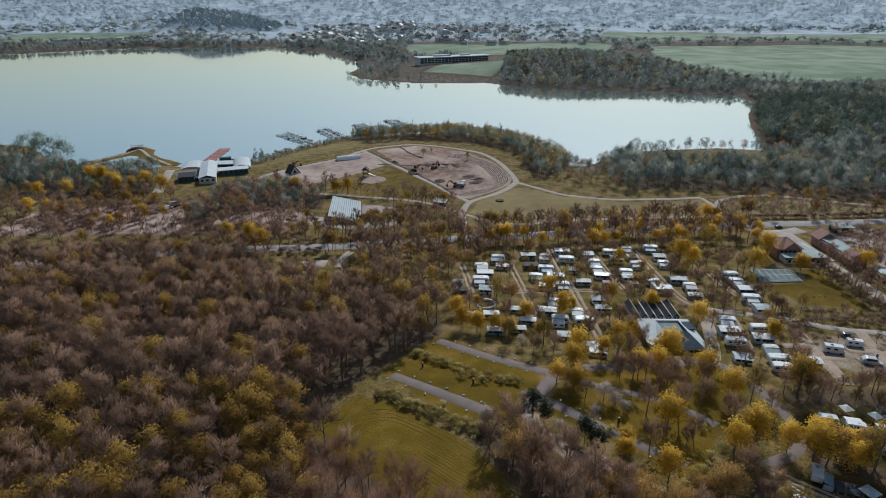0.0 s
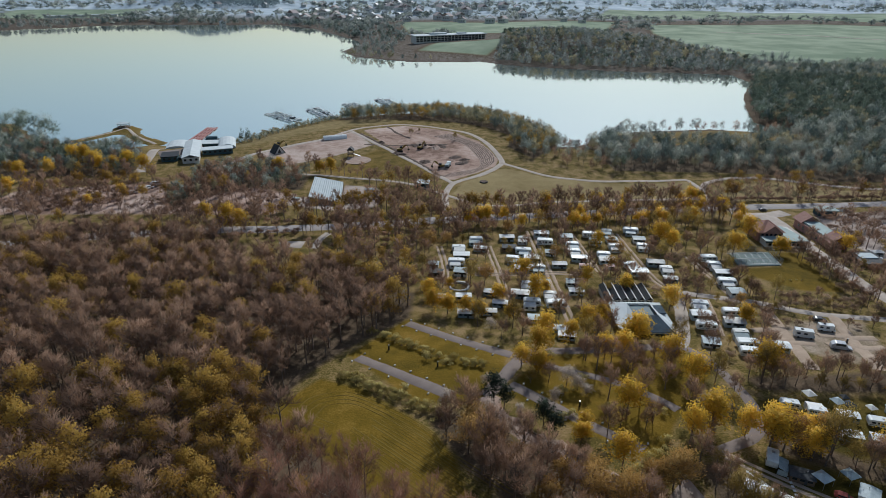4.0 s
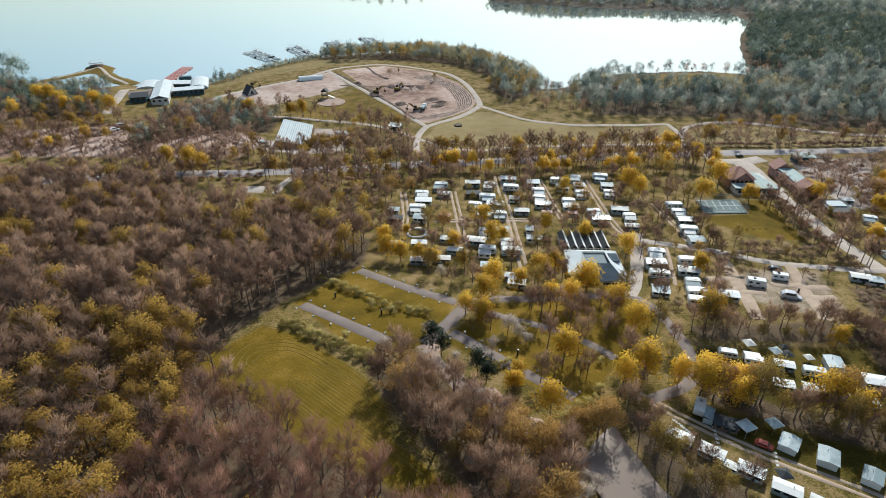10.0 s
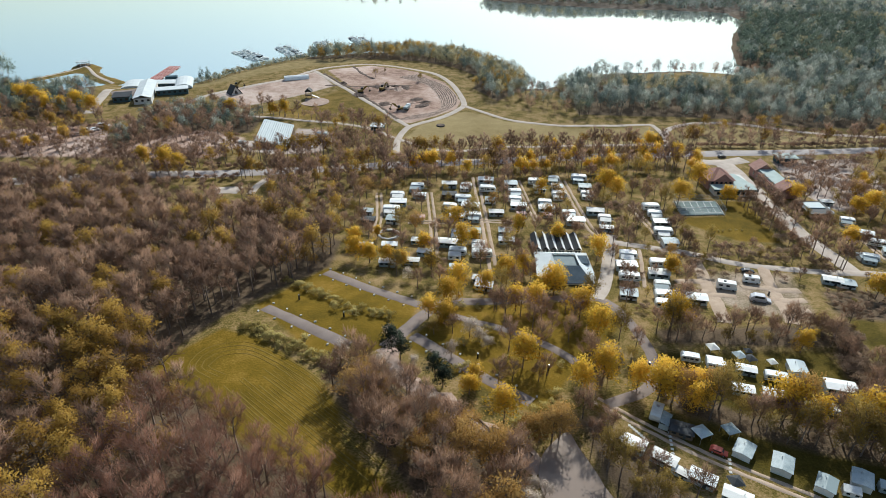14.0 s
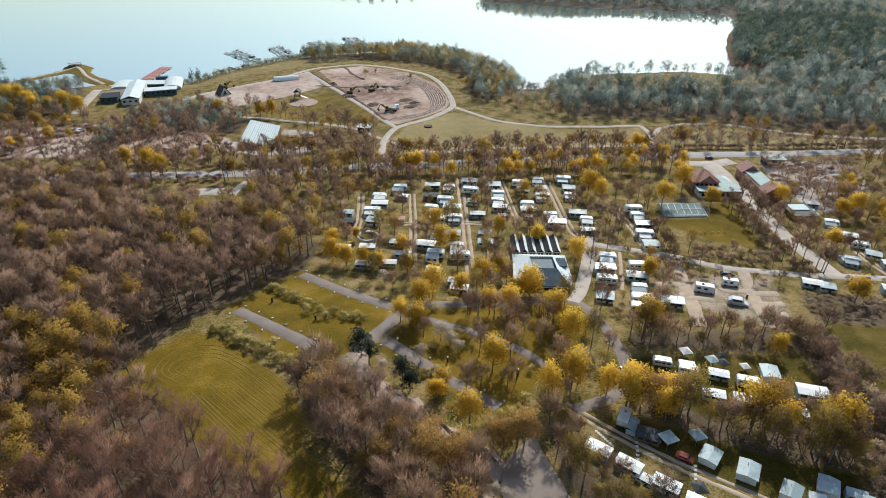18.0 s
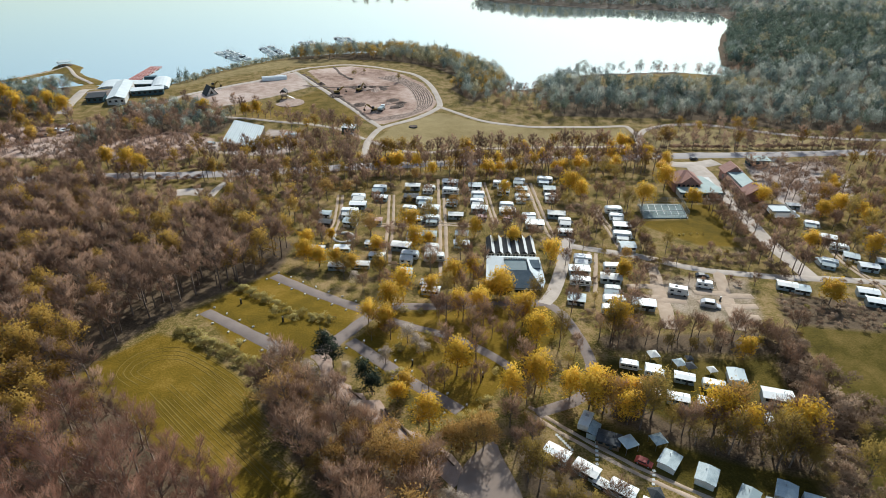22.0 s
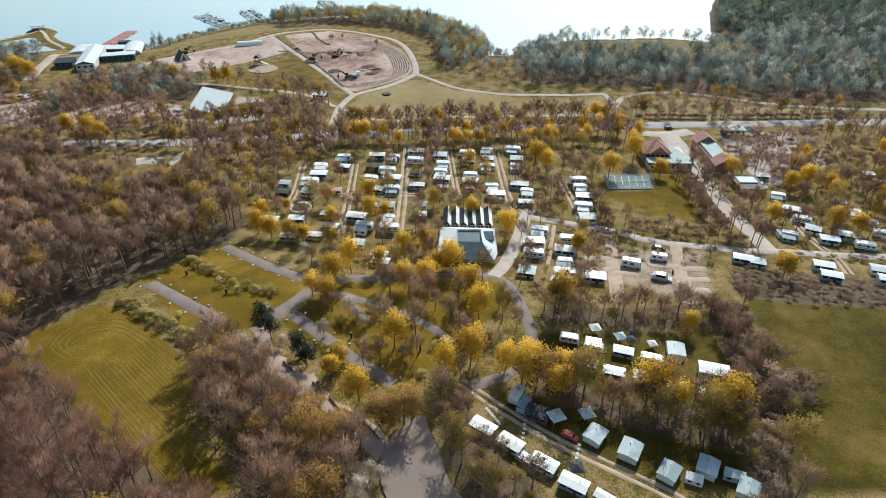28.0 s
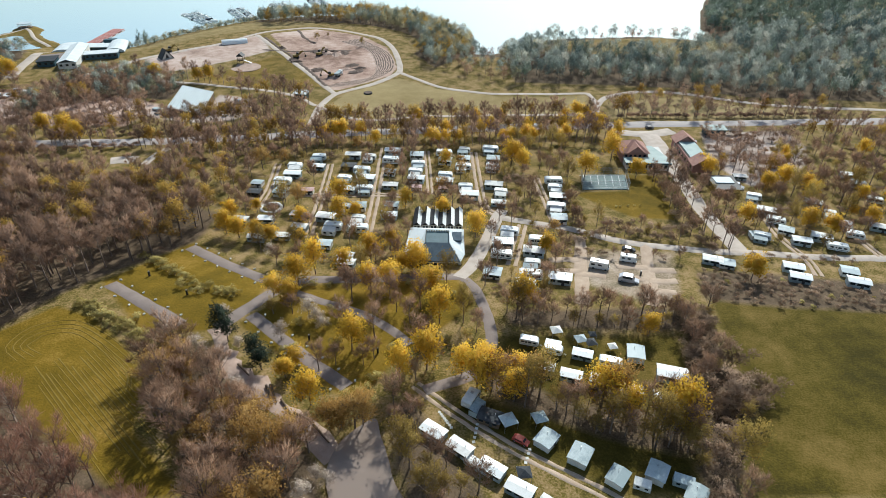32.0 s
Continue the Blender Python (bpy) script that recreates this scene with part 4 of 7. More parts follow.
def wood_mass(name, label, x, y, choices, size, seed, sink=0.0, rise=0.0, firm=0.72):
    """One wood of many trees: all its trunks, and its crowns by colour. choices: (share, pair of wood and crown, crown's material)."""
    r = np.random.default_rng(seed)
    z = lift_of(x, y) - sink
    n = len(x)
    share = np.array([c[0] for c in choices], float)
    which = r.choice(len(choices), n, p=share / share.sum())
    turn, big, tint = r.uniform(0, 6.283, n), r.uniform(*size, n), r.uniform(0, 1, n)
    root = thing(name, label, "woodland", kind="stuff")
    gather = {}
    for k, (_, pair, mat) in enumerate(choices):
        s = np.where(which == k)[0]
        if not len(s):
            continue
        for (v, t), m in zip(pair, (BARK, mat)):
            t, nv = (t, None) if m is BARK else rounded(v, t, firm, rise)
            c, sn = np.cos(turn[s])[:, None], np.sin(turn[s])[:, None]
            b = big[s][:, None]
            vx = (v[:, 0] * c - v[:, 1] * sn) * b + x[s][:, None]
            vy = (v[:, 0] * sn + v[:, 1] * c) * b + y[s][:, None]
            vz = v[:, 2] * b + z[s][:, None]
            V = np.stack([vx, vy, vz], -1).reshape(-1, 3)
            T = (t[None] + (np.arange(len(s)) * len(v))[:, None, None]).reshape(-1, 3)
            N = None if nv is None else np.stack([nv[:, 0] * c - nv[:, 1] * sn, nv[:, 0] * sn + nv[:, 1] * c, np.repeat(nv[None, :, 2], len(s), 0)], -1).reshape(-1, 3)
            gather.setdefault(m.name, []).append((V, T, np.repeat(tint[s], len(v)), m, N))
    for mname, sets in gather.items():
        V, T = join([(s[0], s[1]) for s in sets])
        ob = part("trunks" if sets[0][3] is BARK else "crowns", tri_mesh(mname, V, T, np.concatenate([s[2] for s in sets]), None if sets[0][4] is None else np.concatenate([s[4] for s in sets])), sets[0][3], root)
        ob["kind"] = "stuff"
    return root

# ---- things of the camp ----
OCCUPIED = []
rv = random.Random(5)


def window_row(parent, y, xs, z, w=0.9, h=0.5):
    for x in xs:
        part("window", boxes((x - w / 2, y - 0.03, z - h / 2, x + w / 2, y + 0.03, z + h / 2)), GLASS, parent)


def caravan(length, width, height, mat, stripe, label):
    ob = thing("caravan", label, "caravan", group="caravans")
    L, W, H = length / 2, width / 2, height
    prof = [(-L + 0.25, 0.55), (L - 0.5, 0.55), (L - 0.1, 0.9), (L, 1.5), (L - 0.25, H - 0.25), (L - 0.7, H - 0.02), (0, H + 0.05), (-L + 0.5, H), (-L + 0.08, H - 0.3), (-L, 1.2)]
    part("body", prism(prof, -W, W, 0.05), mat, ob)
    part("stripe", boxes((-L + 0.2, -W - 0.015, 0.95, L - 0.3, W + 0.015, 1.12)), stripe, ob)
    window_row(ob, -W, (-L * 0.62, 0.1 * L, L * 0.6), 1.75, 1.0, 0.55)
    window_row(ob, W, (-L * 0.5, L * 0.5), 1.75, 1.0, 0.55)
    door = part("door", boxes((-0.75 - 0.32, -W - 0.04, 0.62, -0.75 + 0.32, -W, 2.3), bevel=0.015), CREAM, ob)
    part("door_window", boxes((-0.97, -W - 0.055, 1.5, -0.53, -W - 0.04, 2.05)), GLASS, door)
    part("roof_hatch", boxes((0.2, -0.35, H + 0.02, 0.9, 0.35, H + 0.16), bevel=0.04), STEEL, ob)
    for s in (-1, 1):
        bm = bmesh.new()
        rod(bm, (-0.1, s * (W - 0.25), 0.33), (-0.1, s * (W - 0.02), 0.33), 0.33, 12)
        wheel = part("wheel", bm, RUBBER, ob)
        part("hub_cap", rod(bmesh.new(), (-0.1, s * (W - 0.03), 0.33), (-0.1, s * (W + 0.01), 0.33), 0.17, 8), STEEL, wheel)
    bm = bmesh.new()
    rod(bm, (L - 0.1, -0.5, 0.5), (L + 1.1, 0, 0.5), 0.05)
    rod(bm, (L - 0.1, 0.5, 0.5), (L + 1.1, 0, 0.5), 0.05)
    rod(bm, (L + 0.9, 0, 0), (L + 0.9, 0, 0.55), 0.06)
    part("drawbar", bm, STEEL, ob)
    return ob


def gabled_home(length, width, height, roofmat, wallmat, label, name="mobile_home"):
    """A caravan built round with an awning under one low ridged roof."""
    ob = thing(name, label, "mobile home", group="mobile homes")
    L, W, H = length / 2, width / 2, height
    part("wall", boxes((-L + 0.15, -W + 0.15, 0.0, L - 0.15, W - 0.15, H), bevel=0.03), wallmat, ob)
    part("roof", prism([(-W - 0.1, H - 0.02), (0, H + 0.3), (W + 0.1, H - 0.02), (W + 0.1, H + 0.08), (0, H + 0.42), (-W - 0.1, H + 0.08)], -L - 0.1, L + 0.1), roofmat, ob).matrix_basis = pose(0, 0, 0, 0, 0, 90)
    window_row(ob, -W + 0.15, (-L * 0.6, 0, L * 0.6), 1.5, 1.3, 0.8)
    part("door", boxes((L * 0.28 - 0.4, -W + 0.09, 0.05, L * 0.28 + 0.4, -W + 0.15, 2.0)), DARKTARP, ob)
    part("flue", rod(bmesh.new(), (L * 0.4, 0.4, H + 0.2), (L * 0.4, 0.4, H + 0.95), 0.08, 8), STEEL, ob)
    return ob


def awning(length, width, mat, label):
    ob = thing("awning", label, "tent", group="awnings")
    L, W = length / 2, width / 2
    part("roof", prism([(-W, 1.85), (W, 2.45), (W, 2.52), (-W, 1.92)], -L, L), mat, ob).matrix_basis = pose(0, 0, 0, 0, 0, 90)
    part("front_panel", boxes((-L, -W, 0, L, -W + 0.04, 1.88)), mat, ob)
    for s in (-1, 1):
        part("side_panel", boxes((s * L - 0.03, -W, 0, s * L + 0.03, W, 1.9)), mat, ob)
    window_row(ob, -W, (-L * 0.5, L * 0.5), 1.25, 1.0, 0.7)
    return ob


def pavilion(size, mat, label):
    ob = thing("pavilion", label, "gazebo", group="garden pavilions")
    s = size / 2
    bm = bmesh.new()
    peak = bm.verts.new((0, 0, 3.05))
    rim = [bm.verts.new((a * s * 1.05, b * s * 1.05, 2.08)) for a, b in ((-1, -1), (1, -1), (1, 1), (-1, 1))]
    for k in range(4):
        bm.faces.new((rim[k], rim[(k + 1) % 4], peak))
    bm.faces.new(rim[::-1])
    part("canopy", bm, mat, ob)
    part("valance", boxes((-s, -s, 1.95, s, -s + 0.04, 2.12), (-s, s - 0.04, 1.95, s, s, 2.12), (-s, -s, 1.95, -s + 0.04, s, 2.12), (s - 0.04, -s, 1.95, s, s, 2.12)), mat, ob)
    for a in (-1, 1):
        for b in (-1, 1):
            part("post", rod(bmesh.new(), (a * s * 0.96, b * s * 0.96, 0), (a * s * 0.96, b * s * 0.96, 2.15), 0.045), STEEL, ob)
    return ob


def car(paint, label, name="car", tall=0.0, long=4.3):
    ob = thing(name, label, "car", group="parked cars")
    L = long / 2
    part("body", prism([(-L, 0.3), (L, 0.3), (L + 0.02, 0.7), (L * 0.55, 0.92 + tall * 0.2), (L * 0.32, 1.42 + tall), (-L * 0.6, 1.45 + tall), (-L * 0.97, 0.98 + tall * 0.8), (-L, 0.8)], -0.86, 0.86, 0.06), paint, ob)
    for s in (-1, 1):
        part("side_window", boxes((-L * 0.62, s * 0.87 - 0.015, 0.98 + tall * 0.6, L * 0.30, s * 0.87 + 0.015, 1.34 + tall)), GLASS, ob)
    part("windscreen", slab([(L * 0.54, -0.7, 0.97 + tall * 0.2), (L * 0.54, 0.7, 0.97 + tall * 0.2), (L * 0.35, 0.62, 1.42 + tall), (L * 0.35, -0.62, 1.42 + tall)], 0.03), GLASS, ob)
    for x in (-L * 0.62, L * 0.62):
        for s in (-1, 1):
            wheel = part("wheel", rod(bmesh.new(), (x, s * 0.68, 0.32), (x, s * 0.88, 0.32), 0.32, 12), RUBBER, ob)
            part("rim", rod(bmesh.new(), (x, s * 0.87, 0.32), (x, s * 0.9, 0.32), 0.2, 8), STEEL, wheel)
    return ob


def motorhome(label):
    ob = thing("motorhome", label, "motorhome", group="motorhomes")
    part("body", prism([(-3, 0.4), (2.2, 0.4), (3, 0.6), (3.05, 1.1), (2.3, 1.35), (2.6, 1.9), (2.5, 2.75), (-2.9, 2.8)], -1.12, 1.12, 0.05), WHITE, ob)
    window_row(ob, -1.12, (-1.9, 0.2), 1.8, 1.1, 0.6)
    window_row(ob, 1.12, (-1.9, 0.2), 1.8, 1.1, 0.6)
    part("windscreen", slab([(2.95, -0.9, 1.15), (2.95, 0.9, 1.15), (2.42, 0.85, 1.75), (2.42, -0.85, 1.75)], 0.03), GLASS, ob)
    part("skylight", boxes((-1.2, -0.4, 2.78, -0.4, 0.4, 2.92), bevel=0.03), GLASS, ob)
    for x in (-1.7, 2.0):
        for s in (-1, 1):
            part("wheel", rod(bmesh.new(), (x, s * 0.9, 0.36), (x, s * 1.13, 0.36), 0.36, 12), RUBBER, ob)
    return ob


ANNEX = random.Random(8)
VANS = [caravan(5.6, 2.4, 2.55, WHITE, GREYTARP, "white touring caravan with a grey stripe on its grass pitch"),
        caravan(6.4, 2.5, 2.6, WHITE, TEAL, "long white caravan with a blue-green stripe on its grass pitch"),
        caravan(5.0, 2.3, 2.5, CREAM, TIMBER, "cream caravan with a brown stripe on its grass pitch")]
HOMES = [gabled_home(6.2, 3.6, 2.1, WHITE, GREYTARP, "static caravan under a white ridged roof"),
         gabled_home(5.2, 4.4, 1.95, GREYTARP, CREAM, "static caravan with awning under a silver-grey roof"),
         gabled_home(6.6, 3.8, 2.1, CREAM, GREYTARP, "long static caravan under a pale cream roof"),
         gabled_home(6.0, 3.6, 2.1, PINK, CREAM, "static caravan under a faded reddish roof"),
         gabled_home(7.0, 5.0, 2.2, DARKTARP, TIMBER, "shed-like shelter under dark roofing beside the caravans")]
AWNINGS = [awning(4.8, 2.6, CREAM, "pale caravan awning with clear windows"), awning(5.2, 2.6, GREYTARP, "grey caravan awning with clear windows")]
PAVS = [pavilion(3.2, CREAM, "white garden pavilion tent"), pavilion(3.2, GREYTARP, "grey garden pavilion tent"), pavilion(3.2, DARKTARP, "dark garden pavilion tent")]
CARS = [car(CARPAINT, "dark blue-black car parked in the camp"), car(CARWHITE, "silver car parked in the camp"), car(CARWHITE, "light grey van parked on its pitch", "van", 0.55, 4.9), car(REDPAINT, "small red car parked beside the track")]
MIX = VANS + HOMES[:3]
MOTOR = [motorhome("white motorhome parked on its pitch")]
USED = set()


def put(kinds, k, x, y, turn, size=1.0, lift=0.0):
    ob = kinds[k]
    m = pose(x, y, g(x, y) + lift, 0, 0, turn) @ Matrix.Scale(size, 4)
    OCCUPIED.append((x, y, 3.2, 2.4))
    if kinds is MIX and k < 3 and ANNEX.random() < 0.6:
        a = m @ pose(ANNEX.uniform(-0.8, 0.4), -2.55, 0, 0, 0, ANNEX.uniform(-2, 2))
        put(AWNINGS, ANNEX.randrange(2), a.translation.x, a.translation.y, turn, size * 0.9)
    if ob.name in USED:
        return copy_thing(ob, m)
    USED.add(ob.name)
    ob.matrix_basis = m
    return ob


for k, (x, y) in enumerate([(15.9, 228.7), (16.9, 220.6), (14.8, 213.6), (16.3, 205.2), (23.6, 237.9), (36.9, 240.8), (44, 239.6), (42.4, 226.4), (37.1, 218), (45.1, 218.6), (45.7, 209.4), (45.6, 195.9), (40.2, 194.1), (36.3, 186.2), (46.8, 186.2), (47.7, 178.7), (39.7, 179.7), (52.6, 246.3), (52.8, 236.7), (62.9, 242.9), (63.9, 234.2)]):
    put(MIX, (0, 3, 1, 4, 0, 5, 2, 1)[k % 8], x, y, -4 + rv.uniform(-5, 5), 1.0 * rv.uniform(0.95, 1.05))
for k, (x, y) in enumerate([(63.2, 226.9), (64, 220.1), (74, 246.3), (74.6, 238.5), (74.9, 224.6), (74.8, 218.9), (82.5, 250.7), (81.9, 232.8), (82.6, 214.3), (83.8, 207), (93.5, 251.7), (94.2, 241.9), (93.6, 233.7), (93.2, 216.2), (95.4, 210.3), (116.3, 222.1), (116.1, 215.9), (116.2, 207.5), (114.2, 199.5), (114, 191.3)]):
    put(MIX, (0, 3, 1, 4, 0, 5, 2, 1)[k % 8], x, y, -4 + rv.uniform(-5, 5), 1.0 * rv.uniform(0.95, 1.05))
for k, (x, y) in enumerate([(39.7, 208.5), (53.4, 226.1), (54.8, 213.2), (56.9, 197.6), (56.7, 189.8), (36.9, 230.3), (24.8, 229.4), (82.4, 241.5), (94.2, 201.7)]):
    put(HOMES, (0, 1, 2, 1, 0, 4)[k % 6], x, y, -3 + rv.uniform(-5, 5), 0.86 * rv.uniform(0.95, 1.05))
for k, (x, y) in enumerate([(25.3, 206.9), (74.5, 213.2), (64.5, 212.9)]):
    put(HOMES, 3, x, y, -3 + rv.uniform(-5, 5), 0.8 * rv.uniform(0.95, 1.05))
for k, (x, y) in enumerate([(5.9, 211.9), (26.5, 188), (28.9, 179.3), (24.9, 173.4), (17.1, 171.8), (39, 169), (46.5, 162.4), (47.3, 157.7), (8.6, 183.1), (16.7, 184), (177.4, 183.7), (191.5, 232.6), (235.5, 235.9)]):
    put(HOMES, (1, 2, 0, 2, 0)[k % 5], x, y, -6 + rv.uniform(-5, 5), 0.8 * rv.uniform(0.95, 1.05))
for k, (x, y) in enumerate([(7, 204.5)]):
    put(HOMES, 4, x, y, -6 + rv.uniform(-5, 5), 0.9 * rv.uniform(0.95, 1.05))
for k, (x, y) in enumerate([(96.4, 180.1), (93.8, 172.6), (93, 165.6), (89.7, 154.4), (105, 175.1), (103, 168.3), (101.8, 161.2), (100.5, 153.8), (98.4, 148.2), (108.6, 152.4)]):
    put(MIX, (0, 3, 1, 4, 0, 5, 2, 1)[k % 8], x, y, -8 + rv.uniform(-5, 5), 1.0 * rv.uniform(0.95, 1.05))
for k, (x, y) in enumerate([(189.1, 213.5), (188.7, 202.3), (188.9, 194.9), (189.1, 188), (178.8, 182.7), (209, 209.9), (210.8, 201.8), (210.5, 193.2), (210.4, 185.3), (198.5, 183.6), (200.6, 177.5), (235.1, 227.4), (232.8, 212.4), (222.5, 191.7)]):
    put(MIX, (0, 3, 1, 4, 0, 5, 2, 1)[k % 8], x, y, -22 + rv.uniform(-5, 5), 0.92 * rv.uniform(0.95, 1.05))
for k, (x, y) in enumerate([(190.7, 180.8), (156.9, 166.7), (160.6, 165), (179.6, 163.4), (178.7, 157.5), (195.7, 162.4), (194.6, 155.9)]):
    put(HOMES, (0, 2, 1, 0, 0, 1, 0)[k % 7], x, y, -20 + rv.uniform(-5, 5), 0.9 * rv.uniform(0.95, 1.05))
for k, (x, y) in enumerate([(121.6, 161.4)]):
    put(MOTOR, 0, x, y, -12 + rv.uniform(-5, 5), 1.0 * rv.uniform(0.95, 1.05))
for k, (x, y) in enumerate([(131.4, 166.2)]):
    put(MOTOR, 0, x, y, -14 + rv.uniform(-5, 5), 0.85 * rv.uniform(0.95, 1.05))
for k, (x, y) in enumerate([(128.4, 153.8)]):
    put(CARS, 2, x, y, -14 + rv.uniform(-5, 5), 1.15 * rv.uniform(0.95, 1.05))
for k, (x, y) in enumerate([(133.1, 172.6)]):
    put(CARS, 0, x, y, -8 + rv.uniform(-5, 5), 1.0 * rv.uniform(0.95, 1.05))
for k, (x, y) in enumerate([(97, 123.9), (102.4, 121.1), (115.1, 117)]):
    put(VANS, (0, 0, 1)[k % 3], x, y, -14 + rv.uniform(-5, 5), 0.84 * rv.uniform(0.95, 1.05))
for k, (x, y) in enumerate([(109.1, 119.7), (117.9, 108.3)]):
    put(HOMES, (0, 2)[k % 2], x, y, -14 + rv.uniform(-5, 5), 0.76 * rv.uniform(0.95, 1.05))
for k, (x, y) in enumerate([(121.7, 120.3)]):
    put(HOMES, 1, x, y, 78 + rv.uniform(-5, 5), 0.9 * rv.uniform(0.95, 1.05))
for k, (x, y) in enumerate([(128, 113.2)]):
    put(HOMES, 0, x, y, -12 + rv.uniform(-5, 5), 0.98 * rv.uniform(0.95, 1.05))
for k, (x, y) in enumerate([(99.6, 115.1), (105.3, 112.5), (111.8, 111)]):
    put(HOMES, (2, 0, 2)[k % 3], x, y, -14 + rv.uniform(-5, 5), 0.76 * rv.uniform(0.95, 1.05))
for k, (x, y) in enumerate([(102.7, 123.2)]):
    put(AWNINGS, 0, x, y, 166 + rv.uniform(-5, 5), 0.9 * rv.uniform(0.95, 1.05))
for k, (x, y) in enumerate([(123, 106.5)]):
    put(VANS, 2, x, y, 80 + rv.uniform(-5, 5), 0.75 * rv.uniform(0.95, 1.05))
for k, (x, y) in enumerate([(82.6, 104.1)]):
    put(VANS, 2, x, y, 62 + rv.uniform(-5, 5), 1.05 * rv.uniform(0.95, 1.05))
for k, (x, y) in enumerate([(83.9, 101.8)]):
    put(AWNINGS, 1, x, y, 60 + rv.uniform(-5, 5), 0.8 * rv.uniform(0.95, 1.05))
for k, (x, y) in enumerate([(86.5, 99.2)]):
    put(HOMES, 4, x, y, -25 + rv.uniform(-5, 5), 0.85 * rv.uniform(0.95, 1.05))
for k, (x, y) in enumerate([(90.1, 97.8), (96.6, 98.9)]):
    put(PAVS, 1, x, y, 20 + rv.uniform(-5, 5), 0.95 * rv.uniform(0.95, 1.05))
for k, (x, y) in enumerate([(104, 127.9), (109.5, 124.8), (116.8, 122.7), (111.8, 123.7)]):
    put(PAVS, (0, 1, 0, 2)[k % 4], x, y, 10 + rv.uniform(-5, 5), 0.8 * rv.uniform(0.95, 1.05))
for k, (x, y) in enumerate([(92.2, 85.4)]):
    put(PAVS, 2, x, y, 10 + rv.uniform(-5, 5), 1.05 * rv.uniform(0.95, 1.05))
for k, (x, y) in enumerate([(97.6, 210)]):
    put(PAVS, 2, x, y, 10 + rv.uniform(-5, 5), 0.8 * rv.uniform(0.95, 1.05))
for k, (x, y) in enumerate([(112.9, 127.3)]):
    put(PAVS, 2, x, y, 0 + rv.uniform(-5, 5), 0.7 * rv.uniform(0.95, 1.05))
for k, (x, y) in enumerate([(92.4, 93.8)]):
    put(CARS, 3, x, y, -30 + rv.uniform(-5, 5), 0.82 * rv.uniform(0.95, 1.05))
for k, (x, y) in enumerate([(97.4, 93.7), (117.4, 86.7), (103.5, 90.1)]):
    put(HOMES, 1, x, y, 55 + rv.uniform(-5, 5), 0.85 * rv.uniform(0.95, 1.05))
for k, (x, y) in enumerate([(109.7, 85.4), (123.2, 82)]):
    put(HOMES, 1, x, y, 52 + rv.uniform(-5, 5), 0.82 * rv.uniform(0.95, 1.05))
for k, (x, y) in enumerate([(121.9, 85)]):
    put(AWNINGS, 1, x, y, -20 + rv.uniform(-5, 5), 0.8 * rv.uniform(0.95, 1.05))
for k, (x, y) in enumerate([(114, 84.1)]):
    put(AWNINGS, 0, x, y, -25 + rv.uniform(-5, 5), 0.7 * rv.uniform(0.95, 1.05))
for k, (x, y) in enumerate([(75, 94.8), (80.3, 91.1), (86.3, 86.4), (91.2, 82.1)]):
    put(HOMES, (0, 2, 0, 2)[k % 4], x, y, -33 + rv.uniform(-5, 5), 0.8 * rv.uniform(0.95, 1.05))
for k, (x, y) in enumerate([(82.8, 88.1), (96.3, 79.5)]):
    put(HOMES, 2, x, y, -33 + rv.uniform(-5, 5), 0.55 * rv.uniform(0.95, 1.05))
for k, (x, y) in enumerate([(171, 288.1)]):
    put(CARS, 0, x, y, 5 + rv.uniform(-5, 5), 1 * rv.uniform(0.95, 1.05))
for k, (x, y) in enumerate([(183.7, 275.8), (186, 272.5), (186.7, 226.3), (186.8, 223.7)]):
    put(CARS, (0, 1, 1, 2)[k % 4], x, y, -30 + rv.uniform(-5, 5), 1 * rv.uniform(0.95, 1.05))
for k, (x, y) in enumerate([(-151.8, 361.1), (-152, 365.6), (-152.5, 370.2), (-148.2, 364.7), (-148.6, 370.4)]):
    put(CARS, (0, 1, 0, 2, 1)[k % 5], x, y, 30 + rv.uniform(-5, 5), 1.1 * rv.uniform(0.95, 1.05))
for k, (x, y) in enumerate([(-150.8, 297.5), (-149.4, 299.4), (-149, 302.4), (-147.9, 304.6), (-146.9, 306.7), (-145.8, 308.9), (-145.1, 311.8)]):
    put(CARS, (1, 0, 2, 1, 1, 0, 2)[k % 7], x, y, 25 + rv.uniform(-5, 5), 1.1 * rv.uniform(0.95, 1.05))
